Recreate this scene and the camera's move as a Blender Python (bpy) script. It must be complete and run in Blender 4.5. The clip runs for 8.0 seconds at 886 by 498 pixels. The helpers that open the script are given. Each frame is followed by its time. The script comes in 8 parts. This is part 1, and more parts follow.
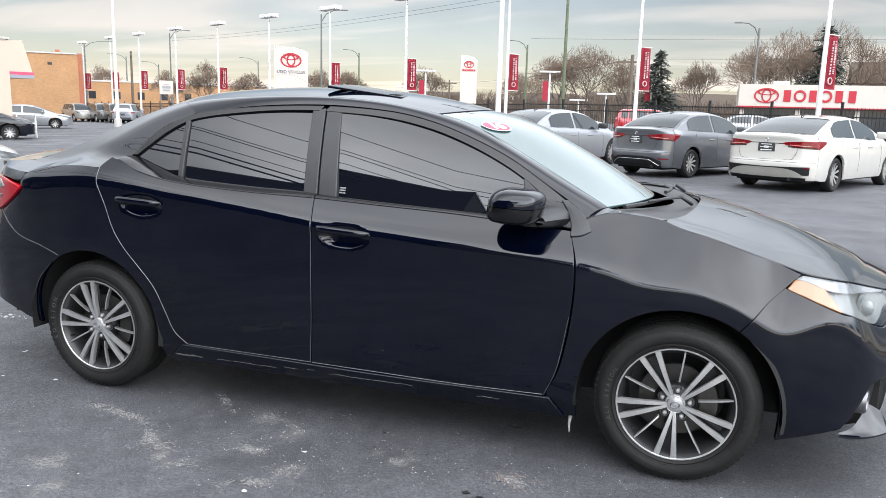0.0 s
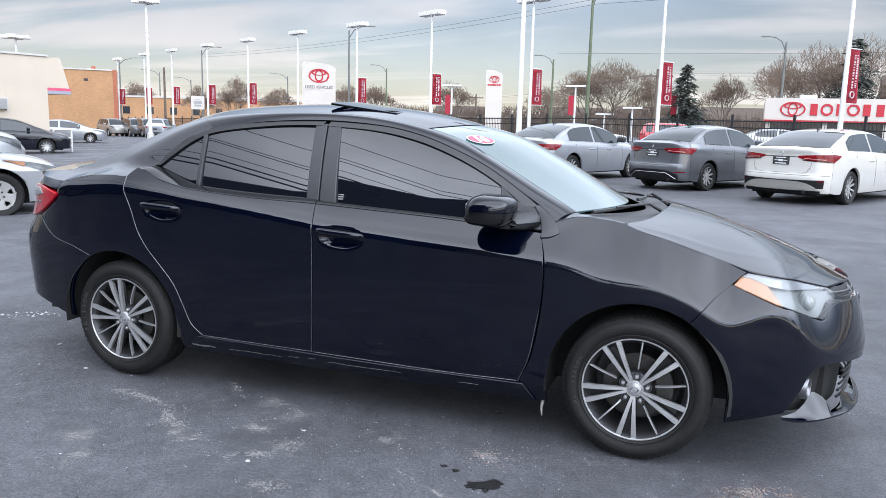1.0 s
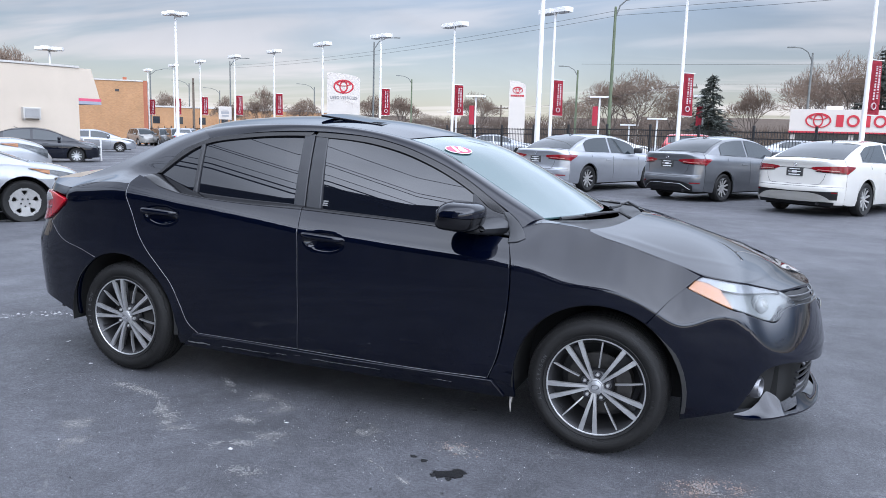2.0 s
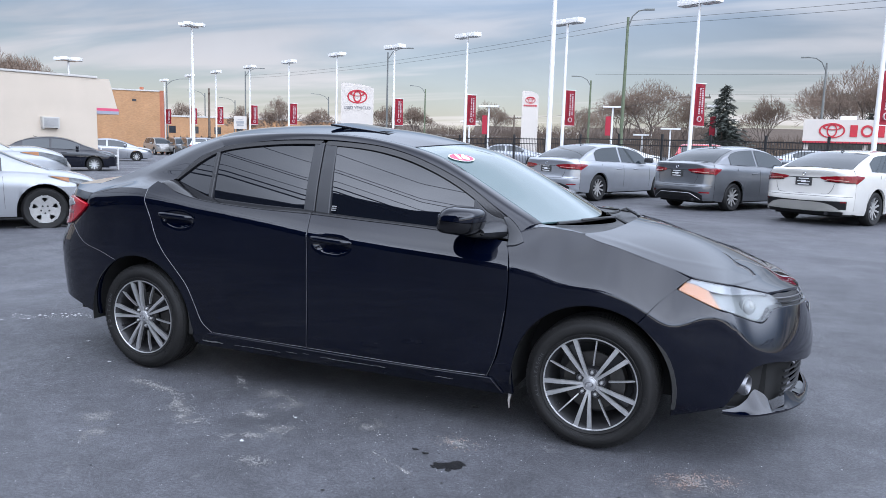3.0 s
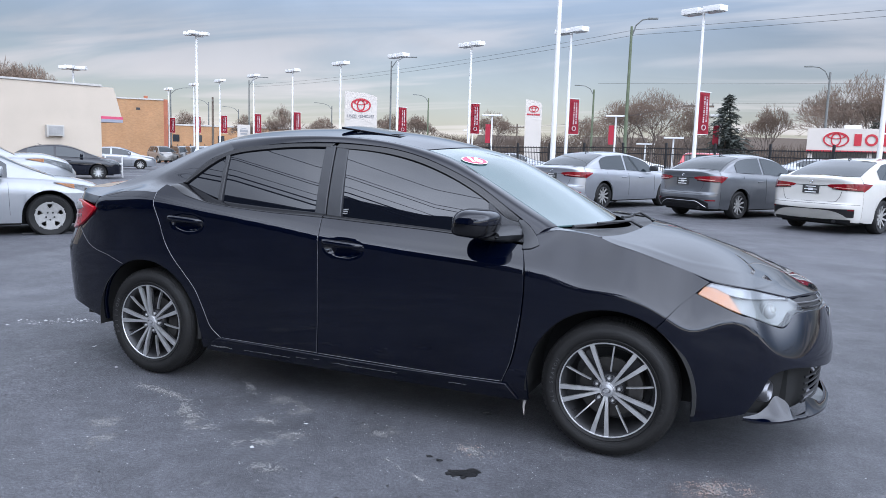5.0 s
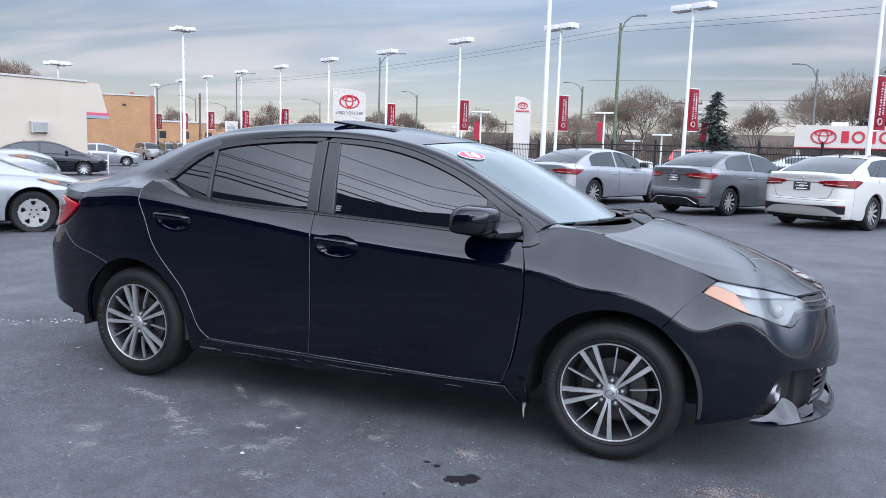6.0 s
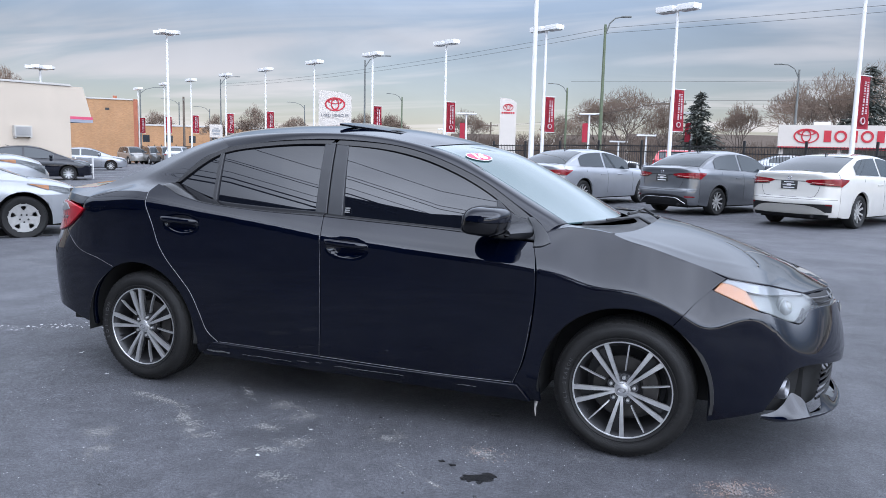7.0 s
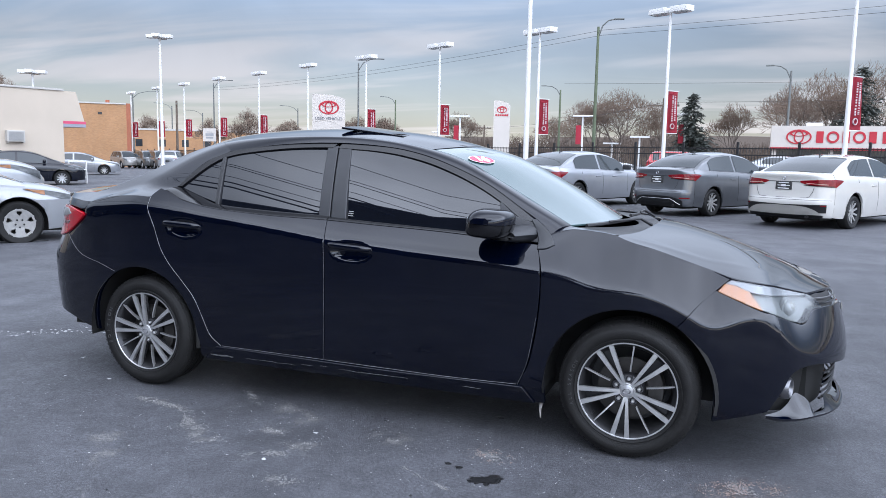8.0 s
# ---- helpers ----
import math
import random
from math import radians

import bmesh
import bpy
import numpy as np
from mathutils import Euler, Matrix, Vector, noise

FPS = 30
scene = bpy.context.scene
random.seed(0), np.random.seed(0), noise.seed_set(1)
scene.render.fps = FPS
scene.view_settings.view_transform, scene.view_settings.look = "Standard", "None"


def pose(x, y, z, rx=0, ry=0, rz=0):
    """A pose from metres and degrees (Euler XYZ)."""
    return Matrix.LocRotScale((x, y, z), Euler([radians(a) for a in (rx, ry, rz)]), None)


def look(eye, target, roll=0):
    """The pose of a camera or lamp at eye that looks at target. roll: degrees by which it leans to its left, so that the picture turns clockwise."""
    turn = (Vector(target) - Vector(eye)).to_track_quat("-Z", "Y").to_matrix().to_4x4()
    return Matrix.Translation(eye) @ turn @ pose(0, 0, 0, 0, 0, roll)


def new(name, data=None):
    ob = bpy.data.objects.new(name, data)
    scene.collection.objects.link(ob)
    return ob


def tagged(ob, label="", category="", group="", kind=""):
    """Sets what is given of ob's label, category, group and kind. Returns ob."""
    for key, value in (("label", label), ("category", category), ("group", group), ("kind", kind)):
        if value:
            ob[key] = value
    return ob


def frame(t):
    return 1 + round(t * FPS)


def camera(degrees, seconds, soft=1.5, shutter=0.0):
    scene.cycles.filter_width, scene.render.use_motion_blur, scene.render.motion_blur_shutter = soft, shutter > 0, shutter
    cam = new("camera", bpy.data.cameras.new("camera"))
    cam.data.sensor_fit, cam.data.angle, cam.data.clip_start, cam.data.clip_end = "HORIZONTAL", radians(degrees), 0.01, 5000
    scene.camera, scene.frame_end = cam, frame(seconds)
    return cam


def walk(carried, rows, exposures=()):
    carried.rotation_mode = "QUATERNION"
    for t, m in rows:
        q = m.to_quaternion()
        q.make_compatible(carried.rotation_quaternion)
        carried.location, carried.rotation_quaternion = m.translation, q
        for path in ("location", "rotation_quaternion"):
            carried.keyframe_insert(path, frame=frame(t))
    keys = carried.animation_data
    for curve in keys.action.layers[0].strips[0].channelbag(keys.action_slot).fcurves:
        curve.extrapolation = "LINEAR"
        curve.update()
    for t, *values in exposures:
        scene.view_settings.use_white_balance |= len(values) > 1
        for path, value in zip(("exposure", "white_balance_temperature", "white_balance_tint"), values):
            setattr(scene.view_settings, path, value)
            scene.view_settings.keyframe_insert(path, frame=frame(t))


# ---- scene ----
cam = camera(60.2, 8.0, soft=0.5)
PATH = [
    (0, (2.686, -2.86, 1.403), (2.085, -0.987, 1.039), 1.6),
    (0.5, (2.832, -3.001, 1.405), (2.197, -1.136, 1.058), 1.5),
    (1, (2.977, -3.14, 1.412), (2.306, -1.286, 1.082), 1.5),
    (2.5, (3.364, -3.312, 1.424), (2.607, -1.484, 1.129), 1.7),
    (3, (3.388, -3.39, 1.418), (2.619, -1.566, 1.136), 1.7),
    (3.5, (3.374, -3.388, 1.396), (2.598, -1.565, 1.128), 1.6),
    (4, (3.346, -3.388, 1.389), (2.566, -1.564, 1.129), 1.7),
    (4.5, (3.333, -3.395, 1.387), (2.552, -1.572, 1.13), 1.7),
    (6, (3.233, -3.265, 1.369), (2.484, -1.429, 1.103), 1.8),
    (6.5, (3.166, -3.307, 1.366), (2.437, -1.463, 1.102), 1.6),
    (7, (3.131, -3.334, 1.364), (2.417, -1.484, 1.104), 1.4),
    (7.5, (3.108, -3.357, 1.368), (2.404, -1.502, 1.112), 1.2),
    (8, (3.089, -3.36, 1.365), (2.389, -1.503, 1.112), 1.1),
]
EXPOSURE = [(0.0, 0.36, 7800, 10.5), (0.5, 0.31, 7450, 11), (1.0, 0.24, 7050, 12), (2.5, 0.06, 6650, 13), (4.5, 0.0, 6650, 13), (8.0, 0.0, 6650, 13)]
walk(cam, [(t, look(eye, target, roll)) for t, eye, target, roll in PATH], EXPOSURE)


# ---- world and light ----
world = bpy.data.worlds.new("sky")
scene.world = world
world.use_nodes = True
SUN_AZ, SUN_EL = 137.0, 40.0      # compass of the sun: degrees clockwise from +y, and its height


def build_sky():
    nt = world.node_tree
    nt.nodes.clear()
    N, L = nt.nodes.new, nt.links.new
    out, bg = N("ShaderNodeOutputWorld"), N("ShaderNodeBackground")
    sky = N("ShaderNodeTexSky")
    sky.sky_type, sky.sun_disc = "NISHITA", False
    sky.sun_elevation, sky.sun_rotation = radians(SUN_EL), radians(SUN_AZ)
    sky.air_density, sky.dust_density, sky.ozone_density = 1.0, 0.6, 1.6
    co, sep = N("ShaderNodeTexCoord"), N("ShaderNodeSeparateXYZ")
    L(co.outputs["Generated"], sep.inputs[0])
    # clouds lie on a flat layer: the direction divided by its height
    up = N("ShaderNodeMath"); up.operation = "MAXIMUM"; up.inputs[1].default_value = 0.0
    L(sep.outputs[2], up.inputs[0])
    add = N("ShaderNodeMath"); add.operation = "ADD"; add.inputs[1].default_value = 0.09
    L(up.outputs[0], add.inputs[0])
    dx, dy = N("ShaderNodeMath"), N("ShaderNodeMath")
    for d, i in ((dx, 0), (dy, 1)):
        d.operation = "DIVIDE"
        L(sep.outputs[i], d.inputs[0]); L(add.outputs[0], d.inputs[1])
    com = N("ShaderNodeCombineXYZ")
    L(dx.outputs[0], com.inputs[0]); L(dy.outputs[0], com.inputs[1])
    turn = N("ShaderNodeMapping")
    turn.inputs["Rotation"].default_value = (0, 0, radians(-20))
    turn.inputs["Scale"].default_value = (0.26, 0.72, 1.0)
    L(com.outputs[0], turn.inputs[0])
    n1 = N("ShaderNodeTexNoise"); n1.inputs["Scale"].default_value = 1.5
    n1.inputs["Detail"].default_value = 6.0; n1.inputs["Roughness"].default_value = 0.48
    n1.inputs["Distortion"].default_value = 0.8
    n2 = N("ShaderNodeTexNoise"); n2.inputs["Scale"].default_value = 0.5; n2.inputs["Detail"].default_value = 3.0
    L(turn.outputs[0], n1.inputs[0]); L(turn.outputs[0], n2.inputs[0])
    mix = N("ShaderNodeMath"); mix.operation = "ADD"
    L(n1.outputs[0], mix.inputs[0]); L(n2.outputs[0], mix.inputs[1])
    cover = N("ShaderNodeMapRange"); cover.interpolation_type = "SMOOTHSTEP"
    cover.inputs[1].default_value, cover.inputs[2].default_value = 0.90, 1.16
    L(mix.outputs[0], cover.inputs[0])
    # cloud colour: grey-blue overhead, pale warm towards the horizon
    ramp = N("ShaderNodeValToRGB")
    e = ramp.color_ramp.elements
    e[0].position, e[0].color = 0.0, (0.82, 0.81, 0.80, 1)
    e[1].position, e[1].color = 0.55, (0.41, 0.472, 0.578, 1)
    mid = e.new(0.10); mid.color = (0.63, 0.675, 0.755, 1)
    mid = e.new(0.20); mid.color = (0.355, 0.43, 0.54, 1)
    L(up.outputs[0], ramp.inputs[0])
    clear = N("ShaderNodeMix"); clear.data_type = "RGBA"      # thin veil over the blue
    clear.inputs[0].default_value = 0.28
    gain = N("ShaderNodeMix"); gain.data_type = "RGBA"; gain.blend_type = "MULTIPLY"; gain.inputs[0].default_value = 1.0
    gain.inputs[7].default_value = (0.066, 0.067, 0.072, 1)
    L(sky.outputs[0], gain.inputs[6])
    L(gain.outputs[2], clear.inputs[6]); L(ramp.outputs[0], clear.inputs[7])
    fin = N("ShaderNodeMix"); fin.data_type = "RGBA"
    shut = N("ShaderNodeMapRange"); shut.interpolation_type = "SMOOTHSTEP"      # the layer closes higher up
    for i, v in zip((1, 2, 3, 4), (0.15, 0.30, 0.0, 0.85)):
        shut.inputs[i].default_value = v
    L(up.outputs[0], shut.inputs[0])
    most = N("ShaderNodeMath"); most.operation = "MAXIMUM"
    L(cover.outputs[0], most.inputs[0]); L(shut.outputs[0], most.inputs[1])
    L(most.outputs[0], fin.inputs[0]); L(clear.outputs[2], fin.inputs[6]); L(ramp.outputs[0], fin.inputs[7])
    L(fin.outputs[2], bg.inputs[0])
    high = N("ShaderNodeMapRange"); high.interpolation_type = "SMOOTHSTEP"      # the cloud brightens above the hazy horizon
    for i, v in zip((1, 2, 3, 4), (0.12, 0.37, 1.0, 3.5)):
        high.inputs[i].default_value = v
    L(up.outputs[0], high.inputs[0])
    # thin cloud glows round the veiled sun, which stands behind the camera
    dot = N("ShaderNodeVectorMath"); dot.operation = "DOT_PRODUCT"
    dot.inputs[1].default_value = (math.sin(radians(SUN_AZ)) * math.cos(radians(SUN_EL)), math.cos(radians(SUN_AZ)) * math.cos(radians(SUN_EL)), math.sin(radians(SUN_EL)))
    L(co.outputs["Generated"], dot.inputs[0])
    glow = N("ShaderNodeMapRange"); glow.interpolation_type = "SMOOTHSTEP"
    for i, v in zip((1, 2, 3, 4), (0.28, 0.62, 1.0, 3.1)):
        glow.inputs[i].default_value = v
    L(dot.outputs["Value"], glow.inputs[0])
    both = N("ShaderNodeMath"); both.operation = "MULTIPLY"
    L(high.outputs[0], both.inputs[0]); L(glow.outputs[0], both.inputs[1])
    roof = N("ShaderNodeMapRange"); roof.interpolation_type = "SMOOTHSTEP"      # thicker cloud overhead
    for i, v in zip((1, 2, 3, 4), (0.55, 0.88, 1.0, 0.62)):
        roof.inputs[i].default_value = v
    L(up.outputs[0], roof.inputs[0])
    dull = N("ShaderNodeMath"); dull.operation = "MULTIPLY"
    L(both.outputs[0], dull.inputs[0]); L(roof.outputs[0], dull.inputs[1])
    # uneven cloud thickness
    n3 = N("ShaderNodeTexNoise"); n3.inputs["Scale"].default_value = 2.6
    n3.inputs["Detail"].default_value = 6.0; n3.inputs["Roughness"].default_value = 0.55; n3.inputs["Distortion"].default_value = 0.6
    flat = N("ShaderNodeMapping"); flat.inputs["Scale"].default_value = (1.0, 1.0, 2.2)
    L(co.outputs["Generated"], flat.inputs[0]); L(flat.outputs[0], n3.inputs[0])
    thick = N("ShaderNodeMapRange")
    for i, v in zip((1, 2, 3, 4), (0.30, 0.70, 0.93, 1.20)):
        thick.inputs[i].default_value = v
    L(n3.outputs[0], thick.inputs[0])
    lit = N("ShaderNodeMath"); lit.operation = "MULTIPLY"
    L(dull.outputs[0], lit.inputs[0]); L(thick.outputs[0], lit.inputs[1])
    L(lit.outputs[0], bg.inputs[1])
    L(bg.outputs[0], out.inputs[0])


build_sky()
sun = new("sun", bpy.data.lights.new("sun", "SUN"))
sun.data.energy, sun.data.angle, sun.data.color = 0.3, radians(130), (1.0, 0.95, 0.88)
sun.matrix_world = look((0, 0, 0), (-math.sin(radians(SUN_AZ)) * math.cos(radians(SUN_EL)), -math.cos(radians(SUN_AZ)) * math.cos(radians(SUN_EL)), -math.sin(radians(SUN_EL))))


# ---- materials ----
def mat(name, color, rough=0.5, metal=0.0, var=0.15, scale=8.0, bump=0.0, bscale=60.0, coat=0.0, spec=0.5, fine=0.0, rvar=0.0, trans=0.0, ior=1.5, emit=0.0, warp=0.0, each=0.0, cior=1.5):
    """Principled surface: colour varied at two scales, optional fine relief, clear coat, and a shade of its own for each object."""
    m = bpy.data.materials.new(name)
    m.use_nodes = True
    nt = m.node_tree
    N, L = nt.nodes.new, nt.links.new
    b = nt.nodes["Principled BSDF"]
    b.inputs["Base Color"].default_value = (*color, 1)
    b.inputs["Roughness"].default_value, b.inputs["Metallic"].default_value = rough, metal
    b.inputs["Coat Weight"].default_value, b.inputs["Coat Roughness"].default_value = coat, 0.012
    b.inputs["Coat IOR"].default_value = cior
    b.inputs["Specular IOR Level"].default_value, b.inputs["IOR"].default_value = spec, ior
    b.inputs["Transmission Weight"].default_value = trans
    if emit:
        b.inputs["Emission Color"].default_value, b.inputs["Emission Strength"].default_value = (*color, 1), emit
    co = N("ShaderNodeTexCoord")
    if var or fine or each:
        n = N("ShaderNodeTexNoise")
        n.inputs["Scale"].default_value, n.inputs["Detail"].default_value, n.inputs["Roughness"].default_value = scale, 5.0, 0.6
        n.inputs["Distortion"].default_value = warp
        L(co.outputs["Object"], n.inputs[0])
        r = N("ShaderNodeMapRange")
        r.inputs[1].default_value, r.inputs[2].default_value = 0.25, 0.75
        r.inputs[3].default_value, r.inputs[4].default_value = 1 - var, 1 + var
        L(n.outputs[0], r.inputs[0])
        val = r.outputs[0]
        if fine:
            f = N("ShaderNodeTexNoise")
            f.inputs["Scale"].default_value, f.inputs["Detail"].default_value = bscale, 2.0
            L(co.outputs["Object"], f.inputs[0])
            fr = N("ShaderNodeMapRange")
            fr.inputs[1].default_value, fr.inputs[2].default_value = 0.3, 0.7
            fr.inputs[3].default_value, fr.inputs[4].default_value = 1 - fine, 1 + fine
            L(f.outputs[0], fr.inputs[0])
            q = N("ShaderNodeMath"); q.operation = "MULTIPLY"
            L(val, q.inputs[0]); L(fr.outputs[0], q.inputs[1])
            val = q.outputs[0]
        if each:
            oi = N("ShaderNodeObjectInfo")
            orr = N("ShaderNodeMapRange")
            orr.inputs[3].default_value, orr.inputs[4].default_value = 1 - each, 1 + each
            L(oi.outputs["Random"], orr.inputs[0])
            q = N("ShaderNodeMath"); q.operation = "MULTIPLY"
            L(val, q.inputs[0]); L(orr.outputs[0], q.inputs[1])
            val = q.outputs[0]
        mu = N("ShaderNodeVectorMath"); mu.operation = "SCALE"
        mu.inputs[0].default_value = color
        L(val, mu.inputs["Scale"])
        L(mu.outputs[0], b.inputs["Base Color"])
        if rvar:
            rr = N("ShaderNodeMapRange")
            rr.inputs[3].default_value, rr.inputs[4].default_value = max(0.0, rough - rvar), rough + rvar
            L(n.outputs[0], rr.inputs[0]); L(rr.outputs[0], b.inputs["Roughness"])
    if bump:
        bn = N("ShaderNodeTexNoise")
        bn.inputs["Scale"].default_value, bn.inputs["Detail"].default_value = bscale, 3.0
        L(co.outputs["Object"], bn.inputs[0])
        bu = N("ShaderNodeBump")
        bu.inputs["Strength"].default_value, bu.inputs["Distance"].default_value = bump, 0.01
        L(bn.outputs[0], bu.inputs["Height"]); L(bu.outputs[0], b.inputs["Normal"])
    return m


M_BLACK = mat("black_car_paint", (0.0002, 0.0011, 0.0054), 0.6, 0.0, 0.2, 3, coat=1.0, spec=0.0, cior=1.53)
M_TRIM = mat("black_plastic", (0.018, 0.018, 0.020), 0.45, 0, 0.2, 20, bump=0.1, bscale=300)
M_GLOSSTRIM = mat("gloss_black_trim", (0.005, 0.005, 0.006), 0.12, 0, 0.1, 8)
M_RUBBER = mat("tyre_rubber", (0.0105, 0.0102, 0.0101), 0.62, 0, 0.25, 12, bump=0.25, bscale=180, fine=0.15, spec=0.28)
M_TINT = mat("tinted_glass", (0.003, 0.004, 0.007), 0.4, 0, 0.0, spec=0.0, coat=1.0, cior=1.64)
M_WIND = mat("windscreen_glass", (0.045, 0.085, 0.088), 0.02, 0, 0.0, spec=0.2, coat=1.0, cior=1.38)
M_CHROME = mat("chrome", (0.75, 0.76, 0.78), 0.12, 1.0, 0.05, 5)
M_ALLOY = mat("machined_alloy", (0.54, 0.54, 0.54), 0.33, 0.75, 0.1, 30, rvar=0.08)
M_RIMDARK = mat("dark_alloy_paint", (0.020, 0.020, 0.022), 0.35, 0.3, 0.2, 15)
M_DISC = mat("brake_disc_steel", (0.055, 0.052, 0.050), 0.5, 0.7, 0.25, 25)
M_WELL = mat("wheel_well_liner", (0.006, 0.006, 0.006), 0.9, 0, 0.3, 15)
M_REDLENS = mat("red_lamp_lens", (0.36, 0.004, 0.012), 0.25, 0, 0.15, 20, coat=1.0, spec=0.1, cior=1.4)
M_REDLENSB = mat("dark_red_lamp_lens", (0.30, 0.010, 0.018), 0.12, 0, 0.3, 14, coat=1.0)
M_CLEARLENS = mat("clear_lamp_lens", (0.22, 0.23, 0.24), 0.12, 0.1, 0.2, 9, coat=1.0)
M_HEADGLASS = mat("parked_headlamp_glass", (0.13, 0.14, 0.145), 0.10, 0.2, 0.4, 12, coat=1.0)
M_AMBER = mat("amber_reflector", (0.42, 0.165, 0.050), 0.2, 0, 0.1, 20, coat=1.0)
M_SILVER = mat("silver_car_paint", (0.27, 0.28, 0.30), 0.28, 0.5, 0.06, 3, coat=1.0)
M_SILVERB = mat("pale_silver_car_paint", (0.25, 0.258, 0.27), 0.30, 0.25, 0.06, 3, coat=1.0)
M_GREY = mat("grey_car_paint", (0.105, 0.110, 0.120), 0.28, 0.5, 0.08, 3, coat=1.0)
M_WHITE = mat("white_car_paint", (0.455, 0.44, 0.41), 0.25, 0.0, 0.04, 3, coat=1.0)
M_REDCAR = mat("red_car_paint", (0.40, 0.020, 0.025), 0.25, 0.1, 0.08, 3, coat=1.0)
M_DARKSUV = mat("charcoal_car_paint", (0.040, 0.038, 0.036), 0.28, 0.0, 0.08, 3, coat=1.0)
M_TAUPE = mat("taupe_car_paint", (0.20, 0.19, 0.175), 0.28, 0.2, 0.08, 3, coat=1.0)
M_CARGLASS = mat("car_window_glass", (0.014, 0.020, 0.024), 0.03, 0, 0.0, spec=0.5, coat=0.2)
M_PLATE = mat("dealer_plate_black", (0.03, 0.03, 0.03), 0.4, 0, 0.1, 20)
M_PLATETXT = mat("plate_print_white", (0.6, 0.6, 0.6), 0.5, 0, 0.1, 20)
M_POLE = mat("white_pole_paint", (0.60, 0.59, 0.575), 0.45, 0, 0.08, 4, fine=0.05)
M_GREENPOLE = mat("weathered_green_pole", (0.085, 0.105, 0.060), 0.7, 0, 0.3, 3, fine=0.1)
M_STEELPOLE = mat("grey_street_pole", (0.11, 0.115, 0.11), 0.6, 0.2, 0.2, 3)
M_WOODPOLE = mat("wooden_utility_pole", (0.11, 0.085, 0.065), 0.85, 0, 0.3, 5, fine=0.2)
M_LENS = mat("lamp_lens", (0.55, 0.55, 0.52), 0.3, 0, 0.1, 5)
M_BANNER = mat("red_banner_cloth", (0.30, 0.010, 0.026), 0.75, 0, 0.12, 3, fine=0.08)
M_BANNERTXT = mat("banner_print", (0.50, 0.38, 0.39), 0.75, 0, 0.1, 5)
M_SIGN = mat("white_sign_panel", (0.47, 0.425, 0.38), 0.4, 0, 0.05, 1.5)
M_SIGNRED = mat("red_sign_paint", (0.38, 0.010, 0.022), 0.4, 0, 0.06, 3)
M_SIGNTXT = mat("grey_sign_letters", (0.12, 0.12, 0.13), 0.5, 0, 0.1, 5)
M_STUCCO = mat("cream_stucco", (0.465, 0.395, 0.32), 0.9, 0, 0.07, 0.6, bump=0.15, bscale=25, fine=0.05)
M_COPING = mat("coping_metal", (0.42, 0.40, 0.37), 0.5, 0.2, 0.1, 2)
M_PINK = mat("red_stripe_paint", (0.50, 0.06, 0.12), 0.6, 0, 0.1, 3)
M_GREYSTRIPE = mat("grey_stripe_paint", (0.24, 0.25, 0.29), 0.6, 0, 0.1, 3)
M_DARKFRONT = mat("dark_shopfront_glass", (0.025, 0.03, 0.035), 0.1, 0, 0.3, 1)
M_ACGREY = mat("grille_grey", (0.25, 0.25, 0.25), 0.6, 0, 0.2, 20)
M_IRON = mat("black_iron", (0.015, 0.015, 0.016), 0.5, 0.3, 0.2, 10)
M_BARK = mat("bare_bark", (0.115, 0.088, 0.072), 0.9, 0, 0.3, 6, fine=0.2)
M_TWIG = mat("brown_twigs", (0.150, 0.104, 0.076), 0.9, 0, 0.3, 2)
M_THICKET = mat("thicket_twigs", (0.085, 0.060, 0.045), 0.9, 0, 0.35, 0.3)
M_PINE = mat("spruce_needles", (0.048, 0.055, 0.046), 0.85, 0, 0.4, 3)
M_WIRE = mat("black_cable", (0.02, 0.02, 0.02), 0.6, 0, 0.1, 3)
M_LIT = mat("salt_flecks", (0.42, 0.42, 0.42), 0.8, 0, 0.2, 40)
M_OIL = mat("oil_soaked_asphalt", (0.010, 0.010, 0.011), 0.35, 0, 0.3, 40, bump=0.4, bscale=200)
M_ROOFING = mat("roof_shingle", (0.065, 0.047, 0.035), 0.9, 0, 0.25, 3)
M_HOUSE = mat("house_siding", (0.17, 0.13, 0.10), 0.8, 0, 0.12, 1)
M_STICKW = mat("white_sticker", (0.8, 0.78, 0.78), 0.5, 0, 0.05, 20)
# red paled to pink: the glass sheen over the sticker is in its colour
M_STICKR = mat("glass_hazed_red_sticker", (0.50, 0.075, 0.13), 0.5, 0, 0.05, 20)


